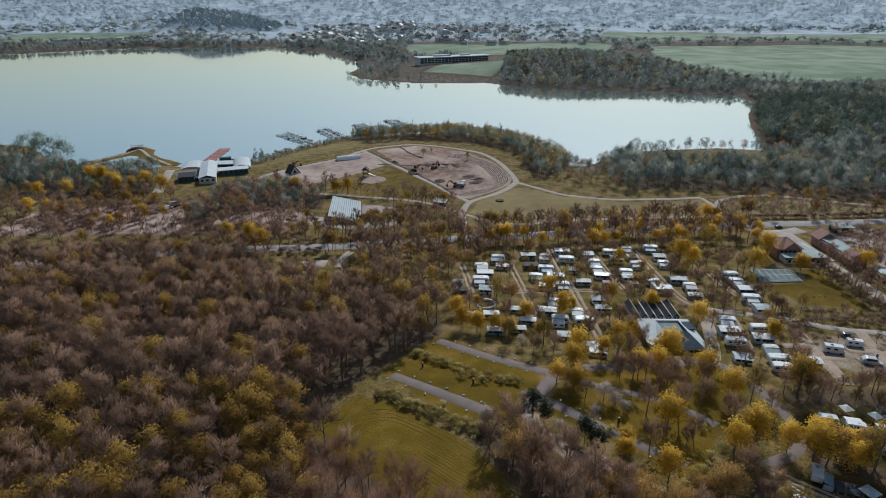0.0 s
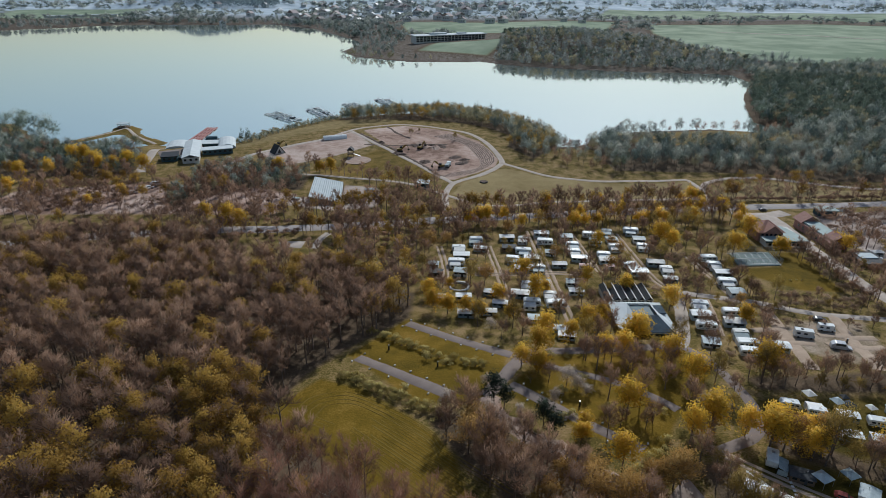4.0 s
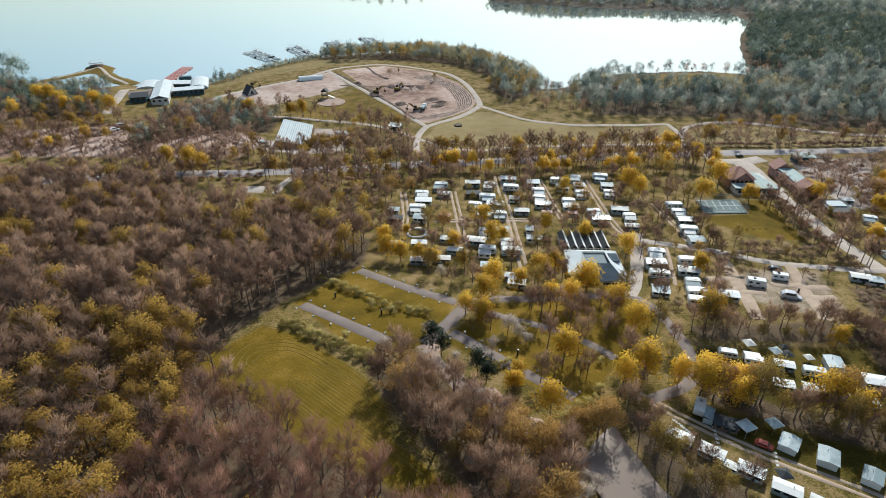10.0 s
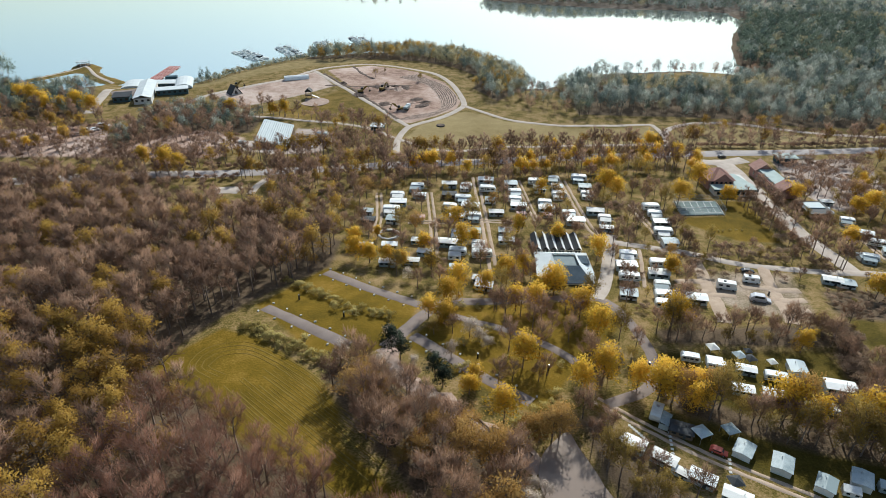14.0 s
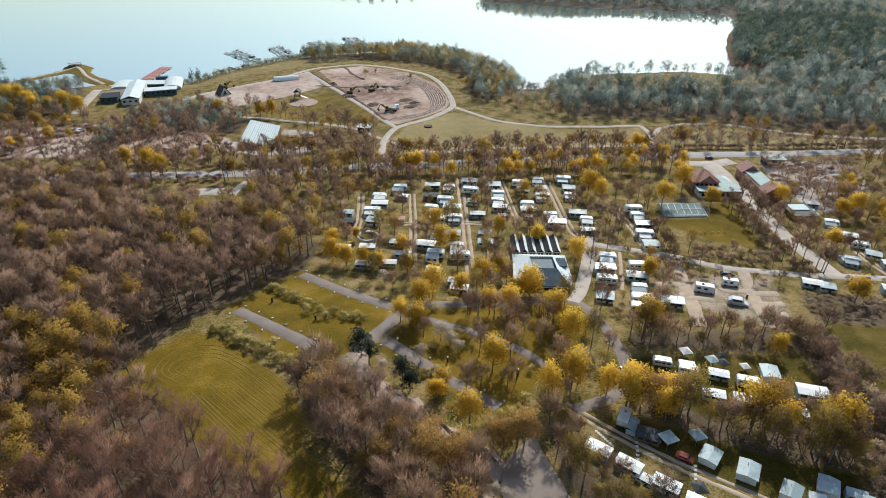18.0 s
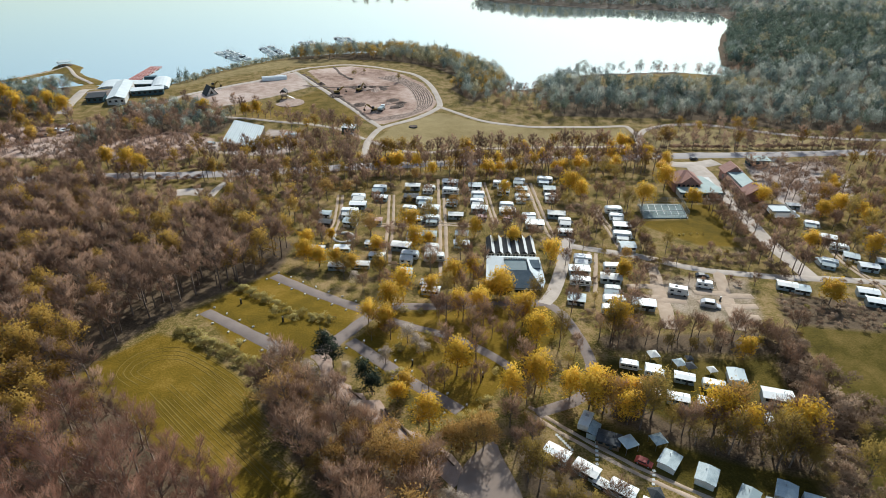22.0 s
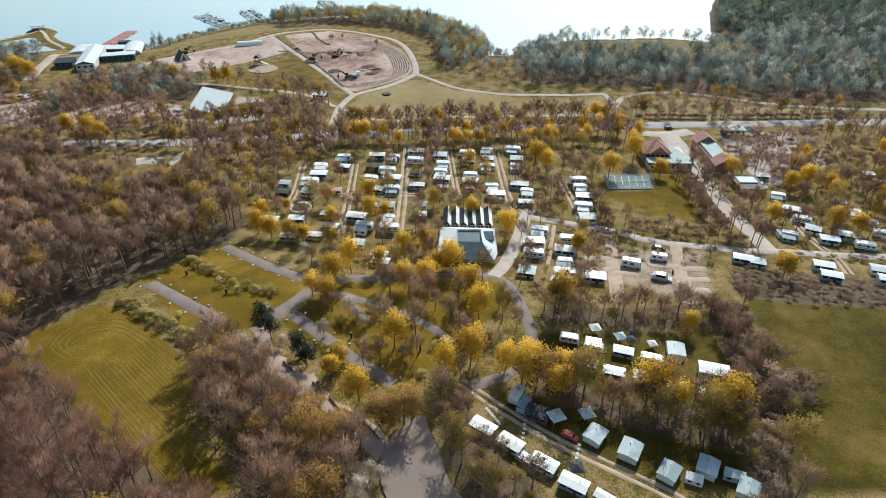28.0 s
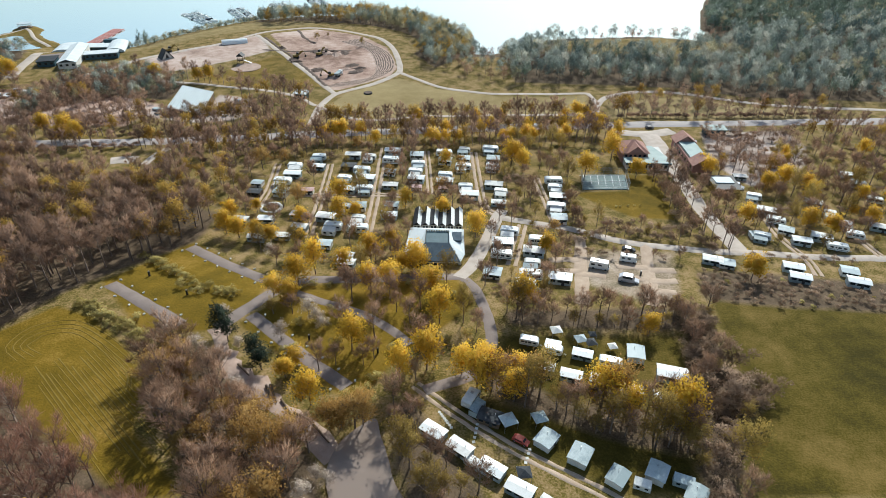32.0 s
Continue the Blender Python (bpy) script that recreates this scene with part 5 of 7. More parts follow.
TREE_ROWS = [
    ([(18.1, 258.6), (52.1, 264.3), (89.9, 271.8), (129.3, 278.2), (145.6, 281.1)], 2.1, [("bare", 6), ("bud", 2), ("yellow", 2)], (0.75, 1.0)),
    ([(17.5, 274.1), (50.7, 280.1), (90.4, 288.4), (131.9, 295.5), (145.9, 296.8)], 2.2, [("bare", 6), ("bud", 2), ("yellow", 1)], (0.7, 0.95)),
    ([(53, 253.7), (89.6, 260.7), (127.6, 266.7), (147.7, 266.4)], 3.0, [("bare", 4), ("bud", 2), ("yellow", 2)], (0.75, 1.0)),
    ([(-40.9, 245.8), (-15.2, 254.4), (12.2, 262.9)], 2.8, [("bare", 5), ("bud", 2)], (0.75, 1.0)),
    ([(-34, 240.2), (-8.5, 240.5), (14.9, 250.5)], 3.0, [("bare", 5), ("bud", 2), ("thorn", 2)], (0.7, 1.0)),
    ([(-50, 268), (-26.7, 274.5), (3.8, 277.3)], 3.0, [("bare", 5), ("bud", 3)], (0.6, 0.9)),
    ([(164.6, 239.8), (162.8, 213.6), (161.4, 191.3), (166.3, 174.6)], 2.4, [("bare", 4), ("thorn", 3)], (0.55, 0.75)),
    ([(116.7, 176.8), (133.3, 182.3), (150.6, 179)], 2.4, [("bud", 2), ("thorn", 3), ("bare", 2)], (0.5, 0.7)),
    ([(119.7, 189.2), (134.6, 187.9), (150.9, 185.8)], 2.6, [("thorn", 4), ("bare", 3), ("bud", 2)], (0.6, 0.8)),
    ([(136.4, 204.6), (140.5, 204.5), (145.6, 204.8)], 1.9, [("shrub", 1)], (0.28, 0.36)),
    ([(156.5, 233.6), (155.8, 208.3), (156, 186.9), (159.8, 173.2)], 2.6, [("thorn", 4), ("bare", 3)], (0.55, 0.8)),
    ([(94.5, 167.6), (112.8, 168.8), (147.1, 167.6)], 3.6, [("thorn", 4), ("bare", 2)], (0.3, 0.6)),
    ([(120.1, 212.9), (119, 196.7), (120.1, 180.7)], 2.6, [("thorn", 3), ("bare", 3), ("bud", 1)], (0.55, 0.8)),
    ([(193, 277.3), (215.5, 278.6), (232.4, 275.9)], 2.8, [("sapling", 4), ("thorn", 2)], (0.5, 0.7)),
    ([(190.6, 263.3), (210.9, 261.3), (229.4, 259)], 2.8, [("sapling", 4), ("thorn", 2)], (0.5, 0.7)),
    ([(187.8, 248.6), (203.6, 243.9), (222.6, 242.5)], 2.8, [("sapling", 4), ("thorn", 2)], (0.5, 0.7)),
    ([(179.3, 241), (198.3, 236.8), (213.9, 227), (247.1, 228.4)], 6, [("bare", 4), ("bud", 3), ("yellow", 2)], (0.6, 0.8)),
    ([(160, 302), (172.4, 304), (213.9, 307), (267.9, 311)], 2.0, [("thorn", 5), ("bare", 1)], (0.5, 0.7)),
    ([(-205, 270), (-197.0, 291.0), (-189.0, 312)], 3.2, [("sapling", 6), ("bare", 1), ("thorn", 1), ("bud", 0.5)], (0.8, 1.1)),
    ([(-193, 268), (-183.5, 293.0), (-174.0, 318)], 3.2, [("sapling", 6), ("bare", 1), ("thorn", 1), ("bud", 0.5)], (0.8, 1.1)),
    ([(-181, 266), (-170.7, 293.0), (-160.5, 320)], 3.2, [("sapling", 6), ("bare", 1), ("thorn", 1), ("bud", 0.5)], (0.8, 1.1)),
    ([(-168, 264), (-157.7, 291.0), (-147.5, 318)], 3.2, [("sapling", 6), ("bare", 1), ("thorn", 1), ("bud", 0.5)], (0.8, 1.1)),
    ([(-158, 263), (-146.8, 292.5), (-135.6, 322)], 3.2, [("sapling", 6), ("bare", 1), ("thorn", 1), ("bud", 0.5)], (0.8, 1.1)),
    ([(-138.5, 262), (-126.7, 293.0), (-114.9, 324)], 3.2, [("sapling", 6), ("bare", 1), ("thorn", 1), ("bud", 0.5)], (0.8, 1.1)),
    ([(-129, 262), (-116.8, 294.0), (-104.7, 326)], 3.2, [("sapling", 6), ("bare", 1), ("thorn", 1), ("bud", 0.5)], (0.8, 1.1)),
    ([(-117.5, 261), (-106.7, 289.5), (-95.8, 318)], 3.2, [("sapling", 6), ("bare", 1), ("thorn", 1), ("bud", 0.5)], (0.8, 1.1)),
    ([(-108, 261), (-98.3, 286.5), (-88.6, 312)], 3.2, [("sapling", 6), ("bare", 1), ("thorn", 1), ("bud", 0.5)], (0.8, 1.1)),
    ([(-96.5, 262), (-88.5, 283.0), (-80.5, 304)], 3.2, [("sapling", 6), ("bare", 1), ("thorn", 1), ("bud", 0.5)], (0.8, 1.1)),
    ([(-86, 262), (-78.8, 281.0), (-71.6, 300)], 3.2, [("sapling", 6), ("bare", 1), ("thorn", 1), ("bud", 0.5)], (0.8, 1.1)),
    ([(-73.2, 265.9), (-66.8, 276.9)], 2.4, [("sapling", 4), ("thorn", 2)], (0.5, 0.7)),
    ([(-106.9, 237.7), (-84.9, 239.6), (-63.1, 242.6), (-43.2, 245.6)], 3.4, [("bare", 4), ("bud", 2), ("thorn", 2)], (0.5, 0.7)),
    ([(-115.6, 251), (-93.3, 254.3), (-70.5, 257.7), (-51.5, 259.3)], 3.4, [("bare", 4), ("thorn", 5)], (0.5, 0.7)),
    ([(137.5, 138.2), (137.8, 128), (133.9, 112.1)], 3.0, [("thorn", 4), ("bare", 1)], (0.7, 1.0)),
    ([(171.1, 171.5), (182.5, 169.9), (200, 170)], 4, [("thorn", 3)], (0.4, 0.6)),
    ([(-16.2, 133.9), (-1.6, 124.6), (11.1, 119)], 2.2, [("shrub", 1)], (0.8, 1.1)),
    ([(-10.9, 158.2), (-1.6, 151.2), (9.2, 144), (21.1, 140.5)], 3.0, [("shrub", 1)], (0.7, 1.1)),
    ([(35.4, 143.6), (41, 146.1), (50.7, 143.7)], 4.0, [("shrub", 3), ("bare", 2)], (0.6, 0.8)),
    ([(55.4, 105), (60.1, 106.9)], 2.5, [("shrub", 1)], (0.6, 0.8)),
]
TREE_ROWS += [
    ([(-97, 343), (-68, 339), (-30, 330), (-8, 321)], 3.4, [("sapling", 4), ("bare", 2)], (0.6, 0.8)),
    ([(-30, 312), (-12, 316), (4, 306)], 3.4, [("bare", 4), ("bud", 1)], (0.6, 0.8)),
    ([(-28, 286), (-14, 290), (6, 288)], 3.0, [("bare", 4), ("bud", 2)], (0.6, 0.8)),
]
LONE_TREES = [
    ("yellow", [(54.8, 119.7), (48.9, 101.6), (66.8, 110.2), (72.7, 113.8), (80.7, 112.7), (6.4, 175.3), (11.2, 173), (17, 172.3), (21.6, 171.5), (4.9, 185.3), (39.6, 152), (47.2, 153.6), (54.2, 160.2), (61.4, 146), (67.7, 154), (36.8, 144.3), (55.5, 144.9), (63.8, 153.8)], 0.95),
    ("yellow", [(72.6, 140.7), (75.2, 130.6), (28.5, 182.8), (107, 169.4), (68.3, 157.6), (96.2, 136.6), (127, 128.5), (85.8, 110.7), (83.9, 108), (93.9, 111.1), (128.2, 105.5), (177.6, 193.6), (164.9, 157.5), (196.9, 221.1), (203.7, 223), (212.4, 223.4), (209.8, 214.1), (196.2, 188.7), (204, 187.9)], 1.0),
    ("yellow", [(101.2, 236.9), (143.6, 246.5), (143.8, 276.6), (151.8, 272.1), (150.1, 230.7), (129.5, 229), (38.6, 198.9), (41.2, 183.8), (60.2, 167)], 1.05),
    ("yellow", [(31.2, 139.3), (43.1, 113.4), (41.5, 109.6)], 0.75),
    ("yellow", [(-97.6, 254.3), (-88.1, 248.3), (-86.2, 251.1), (-80.2, 249), (-61.9, 336.3), (-55.3, 334.9), (-88.2, 341.9), (-85.5, 339.1), (-157.6, 328)], 1.0),
    ("spruce", [(22.7, 124.4), (33.7, 114.7), (24.9, 121.3), (35.5, 111.9)], 0.9),
    ("russet", [(20.4, 106.1), (25.3, 99.7), (39.4, 91.3), (40.7, 94.3), (39.2, 88.5), (47.3, 90.2), (55.9, 96.7), (58.7, 97.3), (60.3, 97.9), (53.7, 96.3)], 0.95),
    ("blossom", [(44.7, 129.4), (46.5, 127.2), (42.2, 131.5), (140.2, 275.6), (37.4, 122.4), (21.2, 130.4), (24.6, 161.9), (28.4, 118.9), (53.2, 84.7), (55.5, 83.5)], 0.8),
    ("shrub", [(-8.1, 155.5), (-5, 154), (-1.2, 150.9), (5.1, 143.3), (10.1, 140.3), (12.4, 142.3), (16.3, 139.8), (18.5, 140), (-0.1, 128.1), (-12.8, 130.9), (-9.5, 128.7), (-5.8, 125.6), (-2.8, 123.5), (0.9, 121.6), (4.4, 119.7), (7.9, 117.9), (-16.8, 133), (1, 149.4)], 0.9),
    ("shrub", [(44.4, 130.1), (40.7, 127.7), (50.2, 121.7), (41.3, 119.2), (38.9, 118.1), (55.1, 100.3), (57.6, 99.6), (59.7, 101.3), (60.7, 103), (54.4, 97.9), (50.6, 99.3), (52.1, 100.9)], 0.85),
    ("bare", [(62, 139.6), (56.6, 141.9), (51.9, 139), (49.5, 144.5), (59, 134.5), (64, 134.7), (67.8, 130.2), (27.4, 156.4), (48.4, 112.6), (51.8, 114.6), (60.4, 117), (58.1, 114.9), (70.5, 110), (74.6, 115.8)], 0.8),
    ("bare", [(93.7, 189.5), (98.4, 200.9), (90.3, 177.3), (108.4, 160.6), (105.8, 153.4), (112, 168), (91.5, 166.6), (32, 179), (34, 158.8), (36.7, 187.5), (31.7, 193.6), (61.5, 160.8), (59.2, 167.9), (63.7, 175.5), (-2.4, 210.1), (-1.2, 200.3)], 0.75),
    ("bare", [(21.7, 104.1), (26.4, 99.4), (21.3, 99.2), (21.5, 107.6), (27.5, 104.4), (35.4, 98.2), (47.9, 84.6), (45.5, 82), (49.3, 87.3), (50.8, 90)], 1.0),
    ("thorn", [(144.6, 107.2), (146.5, 109), (142.3, 104.6), (140.8, 107), (139, 108.6), (140.5, 117.7), (137.1, 103.6)], 1.25),
    ("yellow", [(-208, 347), (-200, 345), (-193, 340), (-187, 335), (-181, 338), (-173, 341), (-214, 330), (-222, 318)], 1.2),
    ("bud", [(17.1, 413.6), (-8.3, 432.6), (-13.9, 422.3)], 0.5),
]

# ---- buildings ----
def roof_hip(x0, y0, x1, y1, z, rise, inset, over=0.5):
    """A hipped roof with its ridge along x."""
    a, b, c, d = (x0 - over, y0 - over, z), (x1 + over, y0 - over, z), (x1 + over, y1 + over, z), (x0 - over, y1 + over, z)
    ym = (y0 + y1) / 2
    e, f = (x0 + inset, ym, z + rise), (x1 - inset, ym, z + rise)
    bm = bmesh.new()
    va, vb, vc, vd, ve, vf = [bm.verts.new(p) for p in (a, b, c, d, e, f)]
    for fc in ((va, vb, vf, ve), (vb, vc, vf), (vc, vd, ve, vf), (vd, va, ve), (vd, vc, vb, va)):
        bm.faces.new(fc)
    return bm


def gable_roof(x0, y0, x1, y1, z, rise, thick=0.2, over=0.4):
    """A ridged roof along y."""
    xm = (x0 + x1) / 2
    return prism([(x0 - over, z), (xm, z + rise), (x1 + over, z), (x1 + over, z + thick), (xm, z + rise + thick), (x0 - over, z + thick)], y0 - over, y1 + over)


def barrel(x0, y0, x1, y1, z, rise, n=8):
    xm, w = (x0 + x1) / 2, (x1 - x0) / 2
    top = [(xm - w * math.cos(math.pi * k / n), z + rise * math.sin(math.pi * k / n)) for k in range(n + 1)]
    return prism(top, y0, y1)


# sanitary building: white roofs round a glazed recess, a zinc hip in front, six narrow black-and-white gables behind
gb0 = g(73, 168)
hub = thing("camp_building", "low camp service building with white metal roof and zinc hip front", "building")
part("wall", boxes((65.2, 160.6, gb0 - 1, 80.8, 176.6, gb0 + 2.5), bevel=0.02), RENDERW, hub)
part("plinth", boxes((67.2, 160.0, gb0 - 1, 80.0, 160.58, gb0 + 2.3), bevel=0.02), TEAL, hub, "dark glazed front wall")
part("fascia", boxes((66.6, 159.5, gb0 + 1.9, 80.3, 159.9, gb0 + 2.45)), METALROOF, hub)
part("front_roof", slab([(66.1, 159.3, gb0 + 2.6), (80.5, 159.3, gb0 + 2.6), (77.1, 165.9, gb0 + 4.9), (69.9, 165.9, gb0 + 4.9)], 0.2), ZINC, hub, "blue-grey zinc hip")
part("west_roof", slab([(63.8, 163, gb0 + 2.75), (66.0, 159.3, gb0 + 2.62), (69.8, 165.9, gb0 + 4.92), (69.8, 174.2, gb0 + 4.3), (64.6, 177.4, gb0 + 3.0)], 0.2), METALROOF, hub)
part("east_roof", slab([(80.6, 159.3, gb0 + 2.62), (81.8, 163, gb0 + 2.75), (81.6, 177.0, gb0 + 3.0), (77.0, 174.2, gb0 + 4.3), (77.2, 165.9, gb0 + 4.92)], 0.2), METALROOF, hub)
part("north_roof", slab([(64.7, 177.45, gb0 + 3.02), (69.85, 174.25, gb0 + 4.32), (76.95, 174.25, gb0 + 4.32), (81.5, 177.05, gb0 + 3.02)], 0.2), METALROOF, hub)
part("roof_deck", boxes((77.9, 168.6, gb0 + 3.6, 80.9, 173.6, gb0 + 4.05), bevel=0.05), ZINC, hub, "grey flat roof over the plant room")
part("skylight", boxes((69.95, 166.2, gb0 + 3.0, 76.95, 174.1, gb0 + 3.7)), TEAL, hub, "sunken blue-green glazed courtyard")
for k in range(9):
    part("mullion", boxes((70.2 + k * 0.78, 173.8, gb0 + 3.7, 70.6 + k * 0.78, 174.0, gb0 + 4.25)), WHITE, hub)
for k in range(7):
    part("mullion", boxes((70.9 + k * 0.82, 166.2, gb0 + 3.7, 71.15 + k * 0.82, 166.4, gb0 + 4.5)), WHITE, hub)
for k in range(10):
    part("window", boxes((67.6 + k * 1.24, 159.94, gb0 + 0.4, 68.6 + k * 1.24, 160.0, gb0 + 1.7)), GLASS, hub)
for k in range(15):
    part("roof_seam", slab([(66.6 + k * 0.96, 159.4, gb0 + 2.64), (66.65 + k * 0.96, 159.4, gb0 + 2.64), (70.15 + k * 0.48, 165.8, gb0 + 4.9), (70.1 + k * 0.48, 165.8, gb0 + 4.9)], 0.03), ZINC, hub)
gh = g(73, 186)
for k in range(6):
    x0 = 65.1 + k * 2.72
    hut = thing("wash_cabin", "narrow gabled cabin with one black and one white roof slope", "building", group="row of gabled cabins")
    part("wall", boxes((x0 + 0.1, 182.1, gh - 0.8, x0 + 2.6, 192.4, gh + 2.3)), RENDERW, hut)
    part("dark_slope", slab([(x0, 181.6, gh + 2.25), (x0 + 1.5, 181.6, gh + 3.45), (x0 + 1.5, 192.8, gh + 3.45), (x0, 192.8, gh + 2.25)], 0.14), BLACKROOF, hut, "black roof slope")
    part("white_slope", slab([(x0 + 1.51, 181.6, gh + 3.45), (x0 + 2.7, 181.6, gh + 2.25), (x0 + 2.7, 192.8, gh + 2.25), (x0 + 1.51, 192.8, gh + 3.45)], 0.14), WHITE, hut, "white roof slope")
    part("gable", prism([(x0 + 0.1, gh + 2.2), (x0 + 2.6, gh + 2.2), (x0 + 1.5, gh + 3.3)], 182.0, 182.2), BLACKROOF, hut, "black gable panel")
    part("window", boxes((x0 + 0.5, 182.02, gh + 1.2, x0 + 1.2, 182.1, gh + 1.9)), GLASS, hut)
    part("window", boxes((x0 + 1.5, 182.02, gh + 1.2, x0 + 2.2, 182.1, gh + 1.9)), GLASS, hut)

# reception with a red hipped roof and a flat-roofed wing
gr = g(155, 246)
rec = thing("reception_house", "two-storey reception house with a red tiled roof", "house")
part("wall", boxes((147.5, 245, gr - 1, 158, 256, gr + 4.6), bevel=0.02), BRICKW, rec)
part("roof", roof_hip(147.5, 245, 158, 256, gr + 4.6, 3.6, 4.6, 0.7), REDTILE, rec)
part("gable", prism([(149.6, gr + 4.6), (156.4, gr + 4.6), (153, gr + 7.6)], 244.2, 249.0), BRICKW, rec)
part("gable_roof", gable_roof(149.4, 244.0, 156.6, 250, gr + 4.62, 3.1, 0.15, 0.2), REDTILE, rec)
for k in range(5):
    part("window", boxes((148.6 + k * 1.9, 244.9, gr + 2.6, 149.6 + k * 1.9, 245.0, gr + 3.8)), GLASS, rec)
wing = thing("flat_roof_wing", "single-storey wing with pale flat roof and blue-green fascia", "building")
part("wall", boxes((148, 238.6, gr - 1, 165.5, 244.1, gr + 2.7)), RENDERW, wing)
part("wall", boxes((158.2, 244.1, gr - 1, 165.5, 256, gr + 2.7)), RENDERW, wing)
part("fascia", boxes((147.6, 238.1, gr + 2.4, 166, 238.55, gr + 3.2)), TEAL, wing)
part("flat_roof", slab([(147.6, 238.2, gr + 3.1), (166, 238.2, gr + 3.1), (166, 244.1, gr + 3.2), (147.6, 244.1, gr + 3.2)], 0.3), FLATROOF, wing)
part("flat_roof", slab([(158.2, 244.2, gr + 3.1), (166, 244.2, gr + 3.1), (162.5, 256, gr + 3.1), (158.2, 256, gr + 3.1)], 0.3), FLATROOF, wing)
for k in range(8):
    part("window", boxes((149 + k * 2.05, 238.5, gr + 0.8, 150.3 + k * 2.05, 238.6, gr + 2.1)), GLASS, wing)
g2 = g(180, 250)
shop = thing("shop_building", "long brick building with red gabled ends and pale roof", "building")
part("wall", boxes((174.5, 237.5, g2 - 1, 182.5, 266, g2 + 3.4)), BRICKW, shop)
part("flat_roof", slab([(175.2, 243, g2 + 4.2), (182.0, 243, g2 + 4.2), (182.0, 260, g2 + 4.2), (175.2, 260, g2 + 4.2)], 0.7), FLATROOF, shop)
for y0, y1 in ((236.8, 243), (260, 266.6)):
    part("roof", gable_roof(174.2, y0, 182.8, y1, g2 + 3.4, 3.2, 0.2, 0.4), REDTILE, shop)
    part("gable", prism([(174.5, g2 + 3.3), (182.5, g2 + 3.3), (178.5, g2 + 6.2)], y0 + 0.3, y1 - 0.2), BRICKW, shop)
for k in range(7):
    part("window", boxes((174.42, 239.5 + k * 3.6, g2 + 1, 174.5, 241 + k * 3.6, g2 + 2.4)), GLASS, shop)
sh = thing("timber_shelter", "dark timber shelter with a pale felt roof", "shed")
gs = g(182, 226)
part("wall", boxes((177, 218, gs - 0.5, 186, 228, gs + 2.4)), TIMBER, sh)
part("roof", slab([(176.5, 217.5, gs + 2.5), (186.5, 217.5, gs + 2.5), (186.5, 228.5, gs + 3.0), (176.5, 228.5, gs + 3.0)], 0.2), BLACKROOF, sh)
part("roof_light", boxes((178, 222, gs + 2.7, 185, 227, gs + 3.1)), GREYTARP, sh)
kiosk = thing("roadside_kiosk", "small flat-roofed kiosk with a pale roof by the road", "building")
gk = g(200, 284)
part("wall", boxes((195, 281, gk - 0.5, 204, 286, gk + 2.8)), TEAL, kiosk)
part("roof", slab([(194.4, 280.4, gk + 3), (204.6, 280.4, gk + 3), (204.6, 286.6, gk + 3.2), (194.4, 286.6, gk + 3.2)], 0.25), FLATROOF, kiosk)
part("awning", slab([(204.7, 281, gk + 2.4), (212, 281, gk + 2.4), (212, 285, gk + 2.6), (204.7, 285, gk + 2.6)], 0.15), DARKTARP, kiosk)

OCCUPIED += [(73, 170, 11, 19), (157, 247, 11, 11), (178.5, 252, 5.5, 16), (136, 225, 11, 9), (182, 223, 6, 6), (-50, 298, 12, 16), (-50, 279, 11, 7)]

# ball court beside the lawn
gc = g(136, 225)
court = tagged(part("court", slab([(127, 217.5, g(127, 217) + 0.35), (144, 218.6, g(144, 218) + 0.35), (146, 232.5, g(146, 232) + 0.35), (129, 231.2, g(129, 231) + 0.35)], 0.5), COURT),
               "grey-green ball court with white markings", "sports court", kind="structure")
for k in range(7):
    x = 127.6 + k * 2.75
    part("marking", slab([(x, 218.2, gc + 0.62), (x + 0.18, 218.2, gc + 0.62), (x + 2.0, 231.2, gc + 0.12), (x + 1.82, 231.2, gc + 0.12)], 0.2), LINEP, court)

for y0, y1, dz in ((219.2, 219.4, 0.6), (224.6, 224.8, 0.42), (230.2, 230.4, 0.2)):
    part("marking", slab([(127.8, y0, gc + dz), (144.6, y0 + 0.9, gc + dz), (144.6, y1 + 0.9, gc + dz), (127.8, y1, gc + dz)], 0.2), LINEP, court)
fence = thing("court_fence", "tall grey wire fence round the ball court", "fence")
CORNERS = [(126.6, 217.1), (144.4, 218.2), (146.5, 233), (128.6, 231.7), (126.6, 217.1)]
for (xa, ya), (xb, yb) in zip(CORNERS, CORNERS[1:]):
    for k in range(6):
        xp, yp = xa + (xb - xa) * k / 6, ya + (yb - ya) * k / 6
        part("post", rod(bmesh.new(), (xp, yp, g(xp, yp) - 0.2), (xp, yp, g(xp, yp) + 3.2), 0.05, 5), STEEL, fence)
    for hz in (0.4, 1.2, 2.0, 2.7, 3.15):
        part("rail", rod(bmesh.new(), (xa, ya, g(xa, ya) + hz), (xb, yb, g(xb, yb) + hz), 0.03, 4), STEEL, fence)

# open-sided hall with a great ribbed roof
hl = thing("event_hall", "large open-fronted hall under a pale ribbed metal roof", "hall")
HB = g(-50, 295)
TL, TR, BR, BL = HALL_ROOF
part("roof", slab([BL, BR, TR, TL], 0.35), METALROOF, hl)
for k in range(15):
    s = (k + 0.5) / 15
    a, b = [tuple(p[c] + (q[c] - p[c]) * s for c in range(3)) for p, q in ((BL, BR), (TL, TR))]
    part("roof_rib", slab([(a[0], a[1], a[2] + 0.12), (a[0] + 0.25, a[1], a[2] + 0.12), (b[0] + 0.25, b[1], b[2] + 0.12), (b[0], b[1], b[2] + 0.12)], 0.12), GREYTARP, hl)
